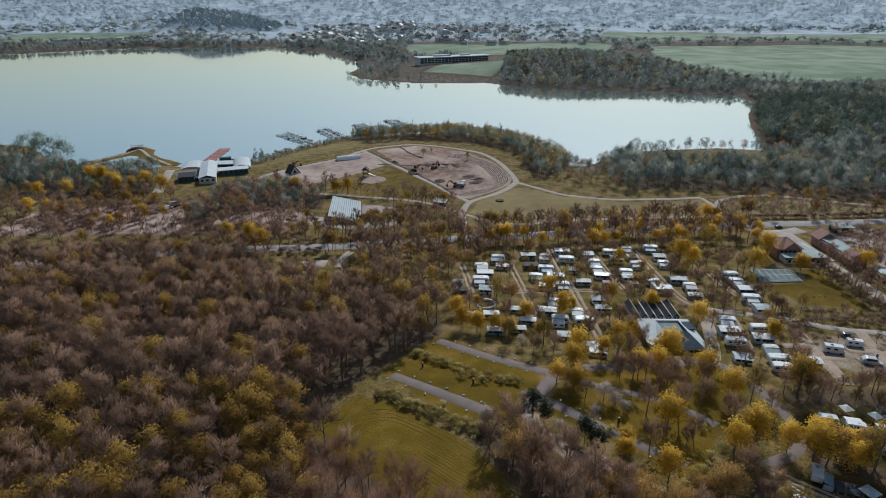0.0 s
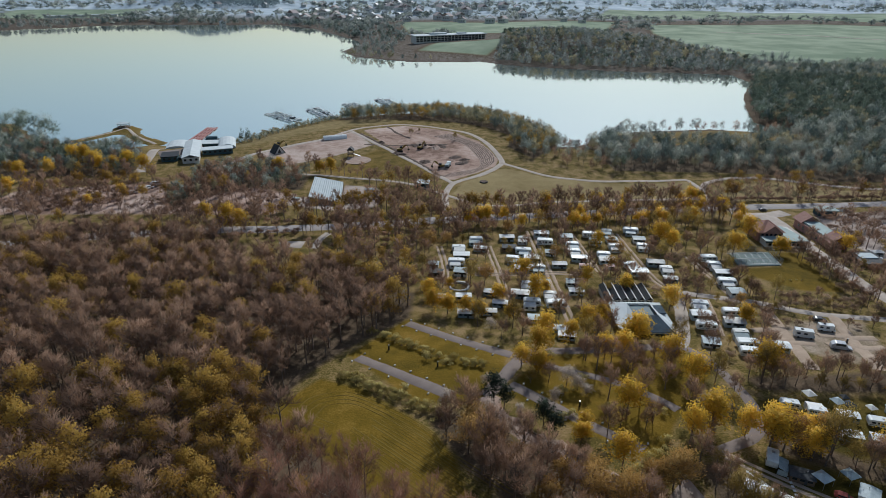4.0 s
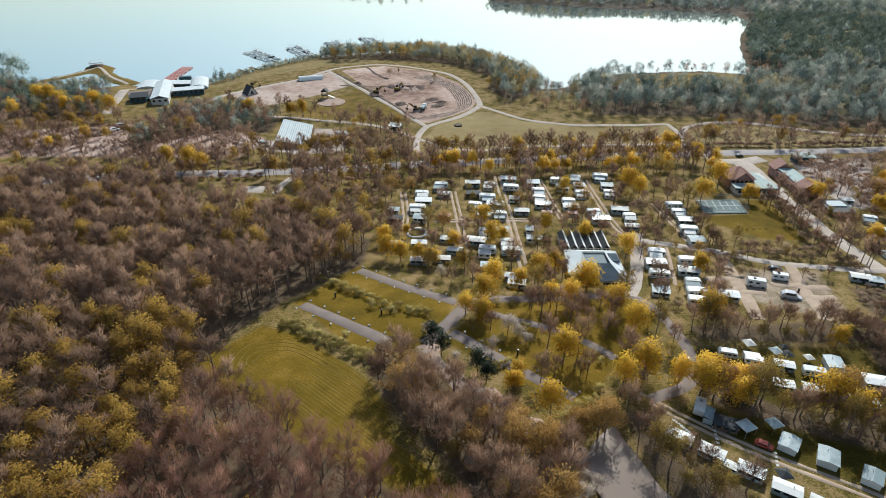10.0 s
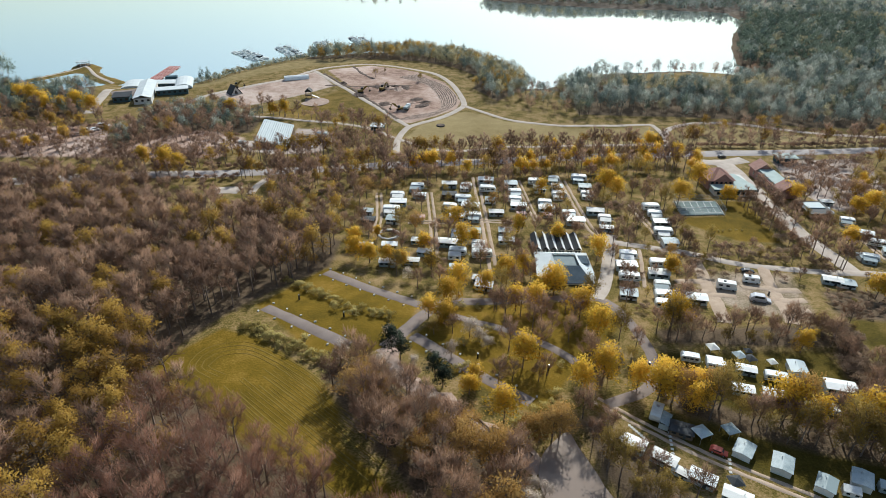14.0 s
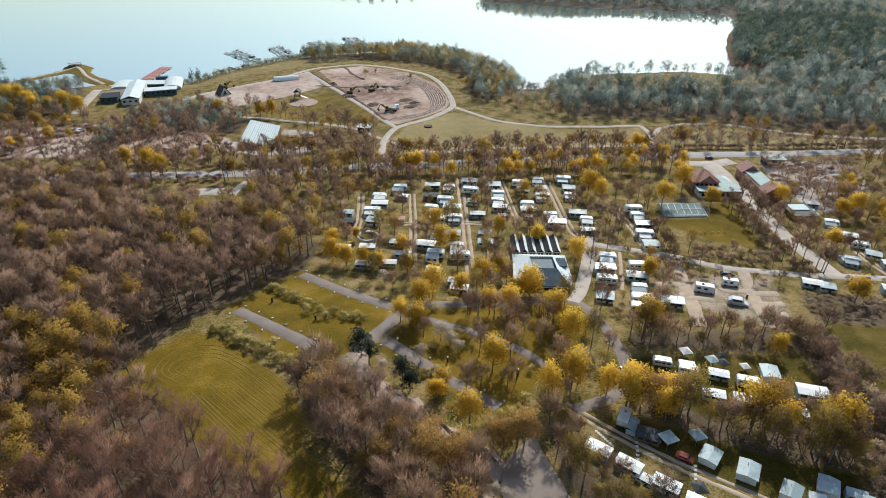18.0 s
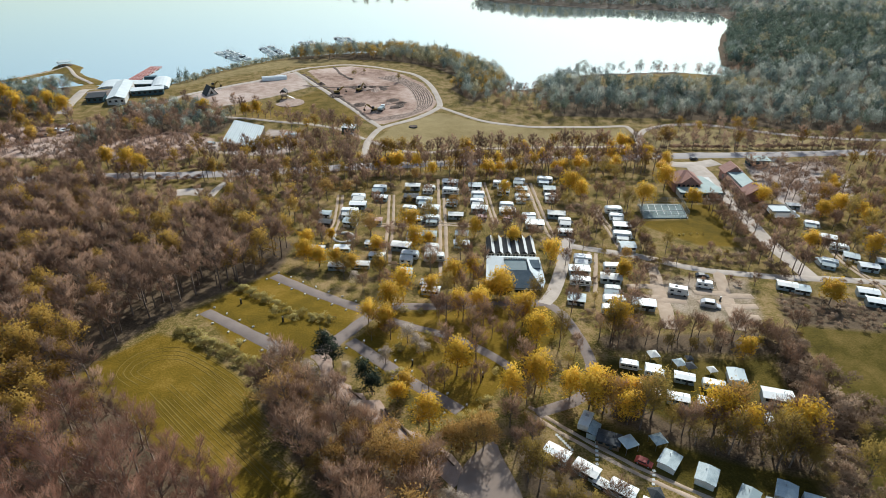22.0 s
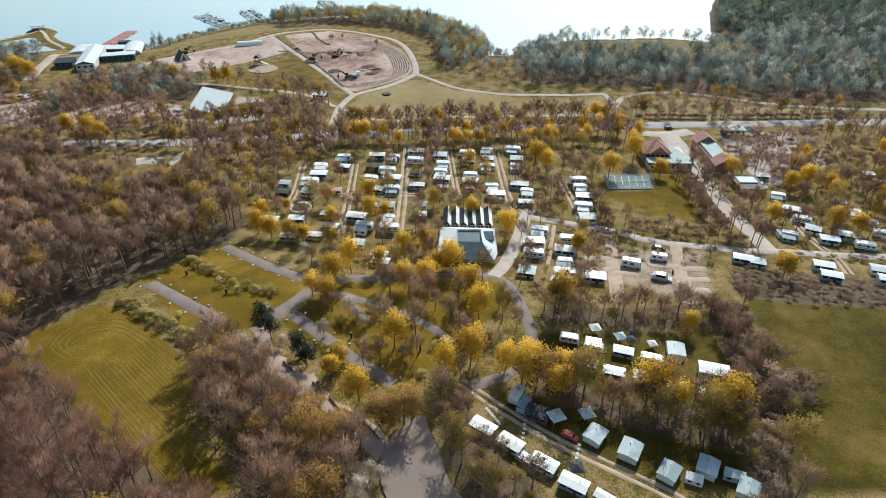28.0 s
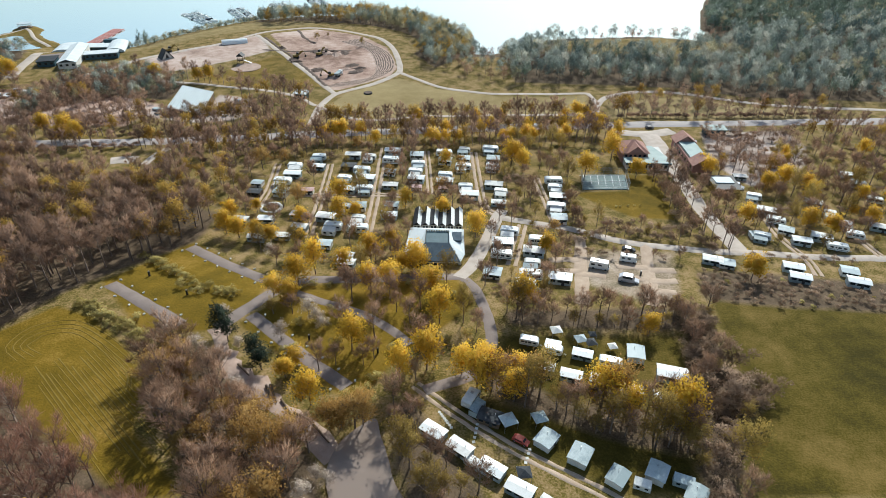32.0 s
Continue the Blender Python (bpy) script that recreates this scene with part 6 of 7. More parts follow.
for p, q in ((TL, TR), (TL, BL), (TR, BR)):
    d = (Vector(q) - Vector(p)).normalized()
    pa, pb = Vector(p) + d * 0.8, Vector(q) - d * 0.8
    nrm = Vector((d.y, -d.x, 0)) * 0.15
    bm = bmesh.new()
    lo = [bm.verts.new((v.x + s * nrm.x, v.y + s * nrm.y, HB - 1)) for v, s in ((pa, 1), (pb, 1), (pb, -1), (pa, -1))]
    hi = [bm.verts.new((v.x + s * nrm.x, v.y + s * nrm.y, v.z - 0.36)) for v, s in ((pa, 1), (pb, 1), (pb, -1), (pa, -1))]
    bm.faces.new(lo), bm.faces.new(hi)
    for k in range(4):
        bm.faces.new((lo[k], lo[(k + 1) % 4], hi[(k + 1) % 4], hi[k]))
    bmesh.ops.recalc_face_normals(bm, faces=bm.faces)
    part("wall", bm, TIMBER, hl)
fl, fr = [Vector(p).lerp(Vector(q), 0.09) for p, q in ((BL, TL), (BR, TR))]
# added dark panel: stands for the shade inside the open front
part("front_wall", slab([(fl.x, fl.y, fl.z - 0.5), (fr.x, fr.y, fr.z - 0.5), (fr.x, fr.y + 0.3, fr.z - 0.5), (fl.x, fl.y + 0.3, fl.z - 0.5)], 6.5), TEAL, hl, "dark panel standing in for shade in the open front")
for s in (0.02, 0.33, 0.66, 0.98):
    p = Vector(BL).lerp(Vector(BR), s)
    part("column", rod(bmesh.new(), (p.x, p.y + 0.6, HB - 1), (p.x, p.y + 0.6, p.z - 0.3), 0.25, 8), STEEL, hl)

# sailing club
cz = g(-145, 378)


def club_house(cx, cy, w, d, h, roof, label, turn=18):
    z = min(g(cx - w / 2, cy - d / 2), g(cx + w / 2, cy + d / 2), g(cx - w / 2, cy + d / 2), g(cx + w / 2, cy - d / 2))
    ob = thing("club_house", label, "building", group="sailing club buildings", at=pose(cx, cy, z, 0, 0, turn))
    x0, y0, x1, y1, zt = -w / 2, -d / 2, w / 2, d / 2, h + 0.5
    # all but the gabled house: dark wall colour stands for facades in shade
    part("wall", boxes((x0, y0, -1, x1, y1, zt)), RENDERW if roof == "gable" else TEAL, ob)
    if roof == "barrel":
        part("roof", barrel(x0 - 0.4, y0 - 0.5, x1 + 0.4, y1 + 0.5, zt, 2.6), METALROOF, ob)
    elif roof == "gable":
        part("roof", gable_roof(x0, y0, x1, y1, zt, 1.6), METALROOF, ob)
    else:
        part("roof", slab([(x0 - 0.5, y0 - 0.5, zt + 0.3), (x1 + 0.5, y0 - 0.5, zt + 0.3), (x1 + 0.5, y1 + 0.5, zt + 0.3), (x0 - 0.5, y1 + 0.5, zt + 0.3)], 0.35), METALROOF if roof == "flat" else BLACKROOF, ob)
    n = max(2, int(w / 3))
    for k in range(n):
        xa = x0 + (k + 0.5) * w / n
        part("window", boxes((xa - 0.7, y0 - 0.05, zt - 1.9, xa + 0.7, y0, zt - 0.7)), GLASS, ob)
    return ob


club_house(-148.5, 372, 9.5, 40, 3.6, "gable", "long white boathouse with a pale ridged roof")
club_house(-149, 401, 21, 9, 4.6, "flat", "white flat-roofed club house beside the jetties", 6)
club_house(-135.5, 398, 10.5, 22, 3.8, "barrel", "white boathouse under a barrel roof")
club_house(-170, 401, 14, 17, 3.4, "barrel", "club hall under an arched roof", 14)
club_house(-134.5, 377, 18, 7.5, 2.8, "flat", "low white flat-roofed wing of the club", 20)
club_house(-158, 361, 9, 11, 2.8, "dark", "low store with a dark flat roof in the club yard", 18)


# ---- planting ----
BARE, MIXED = [("bare", 6), ("bud", 3), ("yellow", 1)], [("bare", 4), ("bud", 4), ("yellow", 2)]
for kind, pts, size in LONE_TREES:
    for x, y in pts:
        plant(kind, x, y, size * pick.uniform(0.9, 1.1))
scatter(BELT_PLOTS, 2.7, [("bare", 6), ("bud", 3)], (0.7, 0.95), 21)
scatter(BELT_MID, 2.4, [("bud", 6), ("bare", 3), ("russet", 0.6), ("yellow", 2)], (0.9, 1.2), 22)
scatter(BELT_EAST, 2.6, [("thorn", 6), ("bare", 1), ("bud", 1)], (0.7, 1.15), 23)
scatter(BELT_POND, 2.8, [("bud", 6), ("bare", 3)], (0.75, 1.0), 24)
scatter(EAST_GROVE, 5.5, [("bare", 6), ("bud", 3), ("thorn", 3)], (0.7, 1), 36, mass=True)
scatter(THICKET, 3.1, [("bare", 6), ("bud", 2), ("russet", 2), ("blossom", 1), ("thorn", 2)], (0.95, 1.3), 25)
scatter(BRUSH_STRIP, 2.6, [("thorn", 5), ("shrub", 1)], (0.3, 0.6), 35)
scatter(PARK, 4.6, [("bare", 4), ("bud", 3), ("yellow", 2), ("shrub", 3)], (0.7, 1.0), 26)
scatter(CAMP_TREES, 4.3, [("bare", 6), ("bud", 3.5), ("yellow", 0.6), ("thorn", 2), ("russet", 0.8)], (0.6, 1.0), 27, 1.6)
scatter(EAST_CAMP, 4.1, [("bare", 6), ("bud", 4), ("yellow", 1.2), ("thorn", 2.5)], (0.6, 1.0), 28, 1.2)
scatter(LOT_EAST, 5.5, [("sapling", 3), ("thorn", 1)], (0.45, 0.6), 29, mass=True)
scatter(SAPLINGS, 4.6, [("sapling", 5), ("bud", 1)], (0.5, 0.7), 30, mass=True)
scatter(WEST_STRIP, 3.8, [("bare", 4), ("bud", 2), ("thorn", 5)], (0.7, 1.0), 31, mass=True)
scatter([(-60, 206), (-20, 201), (0, 197), (2, 230), (-20, 238), (-36, 236), (-38, 222), (-60, 220)], 4.2, [("bare", 6), ("bud", 3), ("thorn", 3)], (0.7, 1.0), 37, mass=True)
scatter(HALL_FRONT, 4.6, [("bare", 7), ("bud", 3), ("thorn", 2)], (0.7, 1.0), 33, mass=True)
scatter(ROAD_WEST_WOOD, 6.0, [("bare", 6), ("bud", 3), ("thorn", 2)], (0.7, 1.0), 34, mass=True)
scatter(WEST_TREES, 7.5, [("bare", 5), ("bud", 3), ("yellow", 1)], (0.6, 0.9), 32, mass=True)
for k, (pts, gap, mix, size) in enumerate(TREE_ROWS):
    row(pts, gap, mix, size, 40 + k, mass=pts[0][1] > 236)

# ---- woods ----
def lean(seed, h, w, n, m, **k):
    return grow(seed, h, w, n, m, limbs=9, sides=3, boughs=3, **k)


WOOD_ROAD = [(-230, 198), (-170, 210), (-115, 206), (-75, 202), (-72, 222), (-112, 231), (-170, 219), (-240, 203)]
BARE_WOOD = [(5, lean(31, 14.5, 6.8, 860, 0, blade_w=0.13, blade_l=1.35, low=0.34, upright=0.9, lift=0.45), W_TWIG),
             (4, lean(32, 13.5, 6.2, 820, 0, blade_w=0.13, blade_l=1.3, low=0.36, upright=0.9, lift=0.45), W_TWIG),
             (3, lean(33, 15.5, 6.6, 860, 0, blade_w=0.13, blade_l=1.35, low=0.4, upright=0.9, lift=0.45), W_TWIG)]
GOLD_WOOD = [lean(34, 13.5, 6.8, 300, 760, leaf=0.35, blade_w=0.1, low=0.3), lean(35, 12.5, 6.4, 280, 720, leaf=0.35, blade_w=0.1, low=0.3)]
wx, wy = points_in(WOOD, 5.1, 51)
gold = (wy < 122 + 8 * waves(wx, wy, 60, 50)) & (wx < -14)
near = (wy < 98) & (wx > -30)
FINE_WOOD = [(5, lean(42, 14, 8, 1300, 0, blade_w=0.07, blade_l=1.5, low=0.3, upright=1.3, lift=0.6), NEAR_TWIG), (4, lean(43, 13, 7.4, 1200, 0, blade_w=0.07, blade_l=1.45, low=0.32, upright=1.3, lift=0.6), NEAR_TWIG), (1, GOLD_WOOD[1], W_BUD)]
wood_mass("near_woodland", "reddish-brown leafless trees with fine upright twigs", wx[near], wy[near], FINE_WOOD, (0.8, 1.1), 49)
wx, wy, gold = wx[~near], wy[~near], gold[~near]
rx, ry = points_in(WOOD_ROAD, 5.2, 151)
wx, wy, gold = np.concatenate([wx, rx]), np.concatenate([wy, ry]), np.concatenate([gold, np.zeros(len(rx), bool)])
wood_mass("woodland", "dense leafless deciduous wood with scattered yellow-green crowns", wx[~gold], wy[~gold], BARE_WOOD + [(1.8, GOLD_WOOD[0], W_BUD), (1.4, GOLD_WOOD[1], W_BUD)], (0.72, 1.16), 52, firm=0.82)
wood_mass("budding_woodland", "deciduous wood with many golden budding crowns", wx[gold], wy[gold], BARE_WOOD + [(8, GOLD_WOOD[0], W_BUD), (6, GOLD_WOOD[1], W_BUD)], (0.72, 1.16), 59, firm=0.82)
for kind, name, label, mat, pair in (("bare", "roadside_trees", "rows of slender leafless trees along the road", W_TWIG, lean(36, 13.2, 5.0, 540, 0, blade_w=0.14, blade_l=1.35, low=0.3, upright=1.2, lift=0.6)),
                                     ("bud", "budding_roadside_trees", "budding trees between the roadside rows", W_BUD, lean(37, 10.5, 5.4, 260, 380, leaf=0.4, low=0.28, blade_w=0.13, upright=1.1, lift=0.4)),
                                     ("sapling", "young_trees", "young leafless trees planted in lines", W_TWIG, lean(41, 7.0, 4.8, 330, 0, blade_w=0.14, blade_l=1.1, low=0.2, lift=0.3)),
                                     ("yellow", "roadside_maples", "fresh yellow-green maples along the road", LEAF, grow(38, 9, 6, 60, 900, 0.44)),
                                     ("thorn", "roadside_scrub", "low leafless scrub along the road", W_TWIG, bush(39, 4.5, 3.4, 420, 0.25)),
                                     ("shrub", "hedge_scrub", "low olive scrub along the paths", W_BUD, bush(40, 4, 2.6, 420, 0.25))):
    if kind in MASS:
        xy = np.array(MASS[kind])
        wood_mass(name, label, xy[:, 0], xy[:, 1], [(1, pair, mat)], (0.7, 1.05), 60)


def tuft(seed, h, w, n, s, reach=1.0, stem=0.6, lay=0.0):
    """A distant tree: a short trunk and a soft crown of many upward twigs on a few lobes."""
    r = np.random.default_rng(seed)
    a = np.arange(7) * 2.4 + r.uniform(-0.3, 0.3, 7)
    lobes = np.stack([np.cos(a) * w * 0.24, np.sin(a) * w * 0.24, h * r.uniform(0.28, 0.72, 7)], -1)
    lobes[0] = (0, 0, h * 0.74)
    k = r.integers(0, 7, n)
    d = unit(r.normal(size=(n, 3)) + np.array([0, 0, 0.4]))
    c = lobes[k] + d * (r.uniform(0.2, 1.0, n)[:, None]) * np.array([w * 0.24, w * 0.24, h * 0.2])
    e = unit(d * 0.6 + np.array([0, 0, 0.55]) + r.normal(size=(n, 3)) * 0.3)
    e = unit(e * np.array([1, 1, 1 - lay]))
    return tube((0, 0, -0.5), (0, 0, h * stem), 0.2, 0.08, 3), shards(r, c, e, r.uniform(0.6, 1.4, n) * s * 2.2 * reach, r.uniform(0.6, 1.4, n) * s, lay)


FAR_WOOD = [(5, tuft(61, 13, 9, 330, 0.34, 1.25), HAZED_TWIG), (4, tuft(62, 11, 8, 310, 0.34, 1.25), HAZED_TWIG), (3, tuft(68, 14, 7.4, 310, 0.34, 1.25), HAZED_TWIG), (1.6, tuft(63, 12, 9, 330, 0.34, 1.15), HAZED_BUD), (2.6, tuft(64, 14, 6.5, 260, 0.4, 1.1), HAZED_DARK)]
BACK_WOOD = [(5, tuft(161, 13, 9, 130, 0.7, 0.8), HAZED_TWIG), (3, tuft(162, 12, 8.6, 130, 0.7, 0.8), HAZED_TWIG), (2, tuft(163, 12, 9, 130, 0.7, 0.8), HAZED_BUD), (3.4, tuft(164, 14, 7.5, 110, 0.75, 0.8), HAZED_DARK)]
x, y = points_in(WOOD_CAPE, 4.6, 53)
wood_mass("shore_wood", "budding ochre trees along the lake shore", x, y, [(3, FAR_WOOD[0][1], HAZED_TWIG), (5, FAR_WOOD[3][1], HAZED_BUD), (3, FAR_WOOD[3][1], W_BUD), (1.4, FAR_WOOD[4][1], HAZED_DARK)], (0.6, 1.0), 54)
x, y = points_in(WOOD_EAST, 6.6, 55)
back = y > 440
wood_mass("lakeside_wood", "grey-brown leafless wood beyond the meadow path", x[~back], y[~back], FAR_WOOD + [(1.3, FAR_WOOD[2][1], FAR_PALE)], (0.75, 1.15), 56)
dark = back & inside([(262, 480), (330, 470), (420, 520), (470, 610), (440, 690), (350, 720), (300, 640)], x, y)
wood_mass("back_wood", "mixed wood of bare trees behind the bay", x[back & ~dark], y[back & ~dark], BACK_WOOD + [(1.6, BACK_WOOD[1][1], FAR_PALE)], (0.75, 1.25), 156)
wood_mass("dark_shore_wood", "dark green mixed wood at the end of the bay", x[dark], y[dark], [(5, BACK_WOOD[3][1], HAZED_DARK), (2, BACK_WOOD[0][1], HAZED_DARK), (1.6, BACK_WOOD[1][1], HAZED_TWIG), (0.6, BACK_WOOD[2][1], HAZED_BUD)], (0.75, 1.2), 166)
x, y = points_in([(58, 378), (84, 356), (112, 346), (114, 414), (94, 412), (74, 388)], 7.5, 157)
wood_mass("meadow_grove", "loose group of slender leafless trees on the meadow", x, y, [(4, FAR_WOOD[2][1], HAZED_TWIG), (2, FAR_WOOD[1][1], W_TWIG), (1, FAR_WOOD[3][1], HAZED_BUD)], (0.55, 0.85), 158)
x, y = np.array([(p.x, p.y) for p in curve([(124, 430), (131, 444), (142, 457), (156, 462), (190, 467), (221, 471), (245, 464), (262, 458)], 4.2)]).T
rs = np.random.default_rng(159)
wood_mass("bank_trees", "thin row of leafless trees on the lake bank", x + rs.uniform(-3.5, 3.5, x.size), y + rs.uniform(-4, 0.5, x.size), [(4, FAR_WOOD[2][1], HAZED_TWIG), (3, FAR_WOOD[1][1], W_TWIG)], (0.4, 1.0), 160)
x, y = points_in(WOOD_KNOLL, 8.6, 57)
wood_mass("knoll_wood", "bare wood on the knoll across the bay, paled by painted haze", x, y, [(6, tuft(65, 14, 11, 90, 1.0, 0.8, 0.4), HAZED_SHORE_TWIG), (2.4, tuft(66, 13, 11, 90, 1.0, 0.8, 0.4), HAZED_BUD), (2, tuft(67, 15, 9, 80, 1.0, 0.8, 0.4), HAZED_DARK)], (0.7, 1.1), 58, firm=0.85)
x, y = points_in(CONIFER_BLOCK, 6.5, 161)
wood_mass("conifer_block", "square dark conifer plantation behind the hotel", x, y, [(1, tuft(165, 17, 8, 70, 1.1, 0.8, 0.3), HAZED_DARK)], (0.8, 1.1), 162)
x, y = np.array([(-307, 449), (-299, 442), (-291, 444), (-283, 440), (-277, 437), (-305, 432), (-294, 430)], float).T
wood_mass("inlet_trees", "tall dark rounded trees beside the inlet", x, y, [(3, tuft(166, 22, 18, 520, 0.55, 1.1), HAZED_DARK), (1.5, tuft(167, 23, 16, 480, 0.4, 1.2), HAZED_TWIG)], (0.8, 1.05), 163)
x, y = np.array([(-134, 424), (-131, 428), (-128, 421)], float).T
wood_mass("club_shore_trees", "rounded dark trees on the shore beside the club", x, y, [(1, FAR_WOOD[4][1], HAZED_DARK), (1, FAR_WOOD[3][1], HAZED_BUD)], (0.75, 0.95), 164)
x, y = np.array([(-146, 958), (-140, 948), (-134, 940), (-128, 935), (-122, 925), (-120, 942), (-108, 912), (-96, 906), (-80, 898), (-66, 890), (-50, 886), (-70, 905), (-92, 925), (-30, 884), (-10, 886)], float).T
wood_mass("cape_trees", "slender trees along the shore of the far cape", x, y, [(2, tuft(168, 13, 8, 130, 0.7, 0.9), HAZED_TWIG), (1, tuft(169, 12, 8, 130, 0.7, 0.9), HAZED_BUD)], (0.6, 1.15), 165)
r = np.random.default_rng(70)
x, y = r.uniform(-1700, 1900, 5600), 1000 + 1200 * r.uniform(0, 1, 5600)
keep = (signed(SHORE, x, y) < -12) & ~np.any([inside(p, x, y) for p in FAR_FIELDS], axis=0) & (np.abs(x) < y * 0.8) & (y > 1150)
keep &= ~inside(WOOD_KNOLL, x, y) & ~inside(CONIFER_BLOCK, x, y) & ~inside(DARK_KNOLL, x, y) & (waves(x, y, 500, 71) > -0.25) & (y < 2100)
wood_mass("distant_woods", "wooded hills behind the lake, blue-grey haze in their colour", x[keep], y[keep], [(5, tuft(72, 11, 20, 34, 3.0, 0.7, 0.2, 0.4), HAZED_SHORE_TWIG), (3, tuft(73, 10, 22, 34, 3.2, 0.7, 0.2, 0.4), HAZED_TWIG)], (0.6, 1.2), 74, rise=1.2, firm=1.0)
x, y = r.uniform(-3200, 3300, 9000), 2050 + 2300 * r.uniform(0, 1, 9000)
keep = (np.abs(x) < y * 0.8) & ~inside(DARK_KNOLL, x, y) & (waves(x, y, 380, 171) > -0.35)
wood_mass("hill_woods", "wooded hillsides behind the village, haze painted into their colour", x[keep], y[keep], [(5, tuft(172, 13, 24, 16, 5.0, 0.7, 0.1, 0.4), HAZED_HILL_TWIG), (3, tuft(173, 14, 28, 16, 5.4, 0.7, 0.1, 0.4), HAZED_HILL_TWIG)], (0.6, 1.2), 174, rise=0.8, firm=1.0)
x, y = points_in(DARK_KNOLL, 13, 84)
wood_mass("conifer_knoll", "dark conifer wood on a rounded knoll behind the lake", x, y, [(1, tuft(85, 20, 16, 40, 2.0, 0.8, 0.2), HAZED_HILL_DARK)], (0.8, 1.2), 86)
x, y = points_in([(-134, 402), (-118, 396), (-60, 462), (-55, 520), (-105, 500), (-140, 430)], 4.0, 87)
d = signed(SHORE, x, y)
keep = (d < -1.5) & (d > -30)
wood_mass("shore_scrub", "low budding scrub and young trees along the lake shore", x[keep], y[keep], [(3, FAR_WOOD[0][1], HAZED_TWIG), (3, FAR_WOOD[3][1], HAZED_BUD), (1, FAR_WOOD[4][1], HAZED_DARK)], (0.22, 0.45), 88)
wx, wy = points_in(CLUB_WOOD, 5.5, 75)
wood_mass("club_wood", "bare and yellow trees round the sailing club", wx, wy, [(2, FAR_WOOD[0][1], HAZED_TWIG), (4, FAR_WOOD[1][1], HAZED_DARK), (2, FAR_WOOD[1][1], W_TWIG), (2.5, FAR_WOOD[3][1], HAZED_BUD)], (0.5, 0.85), 76)
x, y = points_in(HALL_THICKET, 4.2, 77)
wood_mass("thicket", "grey-brown leafless thicket between the hall and the club", x, y, [(3, tuft(78, 9, 6, 240, 0.26, 1.3), W_TWIG), (1.5, tuft(79, 7.5, 5.5, 220, 0.28, 1.2), HAZED_DARK), (3, tuft(81, 9, 6, 240, 0.26, 1.3), HAZED_TWIG), (1, tuft(80, 8, 5, 220, 0.26, 1.2), HAZED_BUD)], (0.7, 1.1), 81)
x, y = points_in(WEST_WOOD, 6.0, 82)
wood_mass("west_shore_wood", "bare and budding trees beside the inlet", x, y, FAR_WOOD + [(6, FAR_WOOD[1][1], HAZED_DARK), (4, FAR_WOOD[1][1], W_TWIG)], (0.6, 0.95), 83)

# ---- far shore ----
r = np.random.default_rng(90)
x, y = r.uniform(-1300, 640, 26000), r.uniform(760, 1640, 26000)
d = -signed(SHORE, x, y)
keep = (d > 4) & (d < 110 + 60 * waves(x, y, 300, 91)) & ~inside(WOOD_KNOLL, x, y) & ~inside([(-60, 872), (75, 880), (110, 1000), (90, 1100), (-70, 1090)], x, y) & (r.uniform(0, 1, x.size) < 0.30)
wood_mass("shoreline_trees", "trees lining the far shore, paled by painted haze", x[keep], y[keep], [(5, tuft(92, 13, 10, 64, 1.1, 0.8, 0.3), HAZED_SHORE_TWIG), (2, tuft(93, 12, 9, 64, 1.1, 0.8, 0.3), HAZED_TWIG), (1.5, tuft(94, 14, 8, 64, 1.1, 0.8, 0.3), HAZED_DARK)], (0.6, 1.15), 95)


def hotel():
    ob = thing("lakeside_hotel", "long dark-glazed hotel with a pale flat roof above the shore", "hotel")
    z = g(10, 1045)
    m = pose(-38, 1040, z, 0, 0, 24)
    ob.matrix_basis = m
    part("wall", boxes((0, 0, -3, 128, 22, 9)), RENDERW, ob)
    part("roof", boxes((-2, -3, 9, 130, 24, 10)), METALROOF, ob)
    for f in range(3):
        for k in range(20):
            part("window", boxes((1.5 + k * 6.3, -0.2, 0.4 + f * 2.9, 6.6 + k * 6.3, 0, 2.6 + f * 2.9)), GLASS, ob)
    part("rooftop_plant", boxes((30, 8, 10, 60, 16, 12.5), (80, 8, 10, 96, 16, 12)), METALROOF, ob)
    part("terrace", boxes((60, -16, -4, 132, 0, 0.2)), ASPHALT, ob)


hotel()
for x0, y0, ln in ((-1010, 1640, 95), (-900, 1660, 60)):
    z = g(x0, y0)
    ob = thing("long_hall", "long low pale hall on the far bank", "building", group="halls on the far bank", at=pose(x0, y0, z, 0, 0, 18))
    part("wall", boxes((0, 0, -3, ln, 18, 5)), RENDERW, ob)
    part("roof", boxes((-1, -1, 5, ln + 1, 19, 6.2)), METALROOF, ob)


def village_house(label, roof):
    ob = thing("village_house", label, "house", group="village houses")
    part("wall", boxes((-5.5, -4.5, -2, 5.5, 4.5, 5)), RENDERW, ob)
    part("roof", gable_roof(-5.5, -4.5, 5.5, 4.5, 5, 3.6, 0.3, 0.5), roof, ob)
    for s in (-3, 0, 3):
        part("window", boxes((s - 0.6, -4.58, 2, s + 0.6, -4.5, 3.6)), GLASS, ob)
    return ob


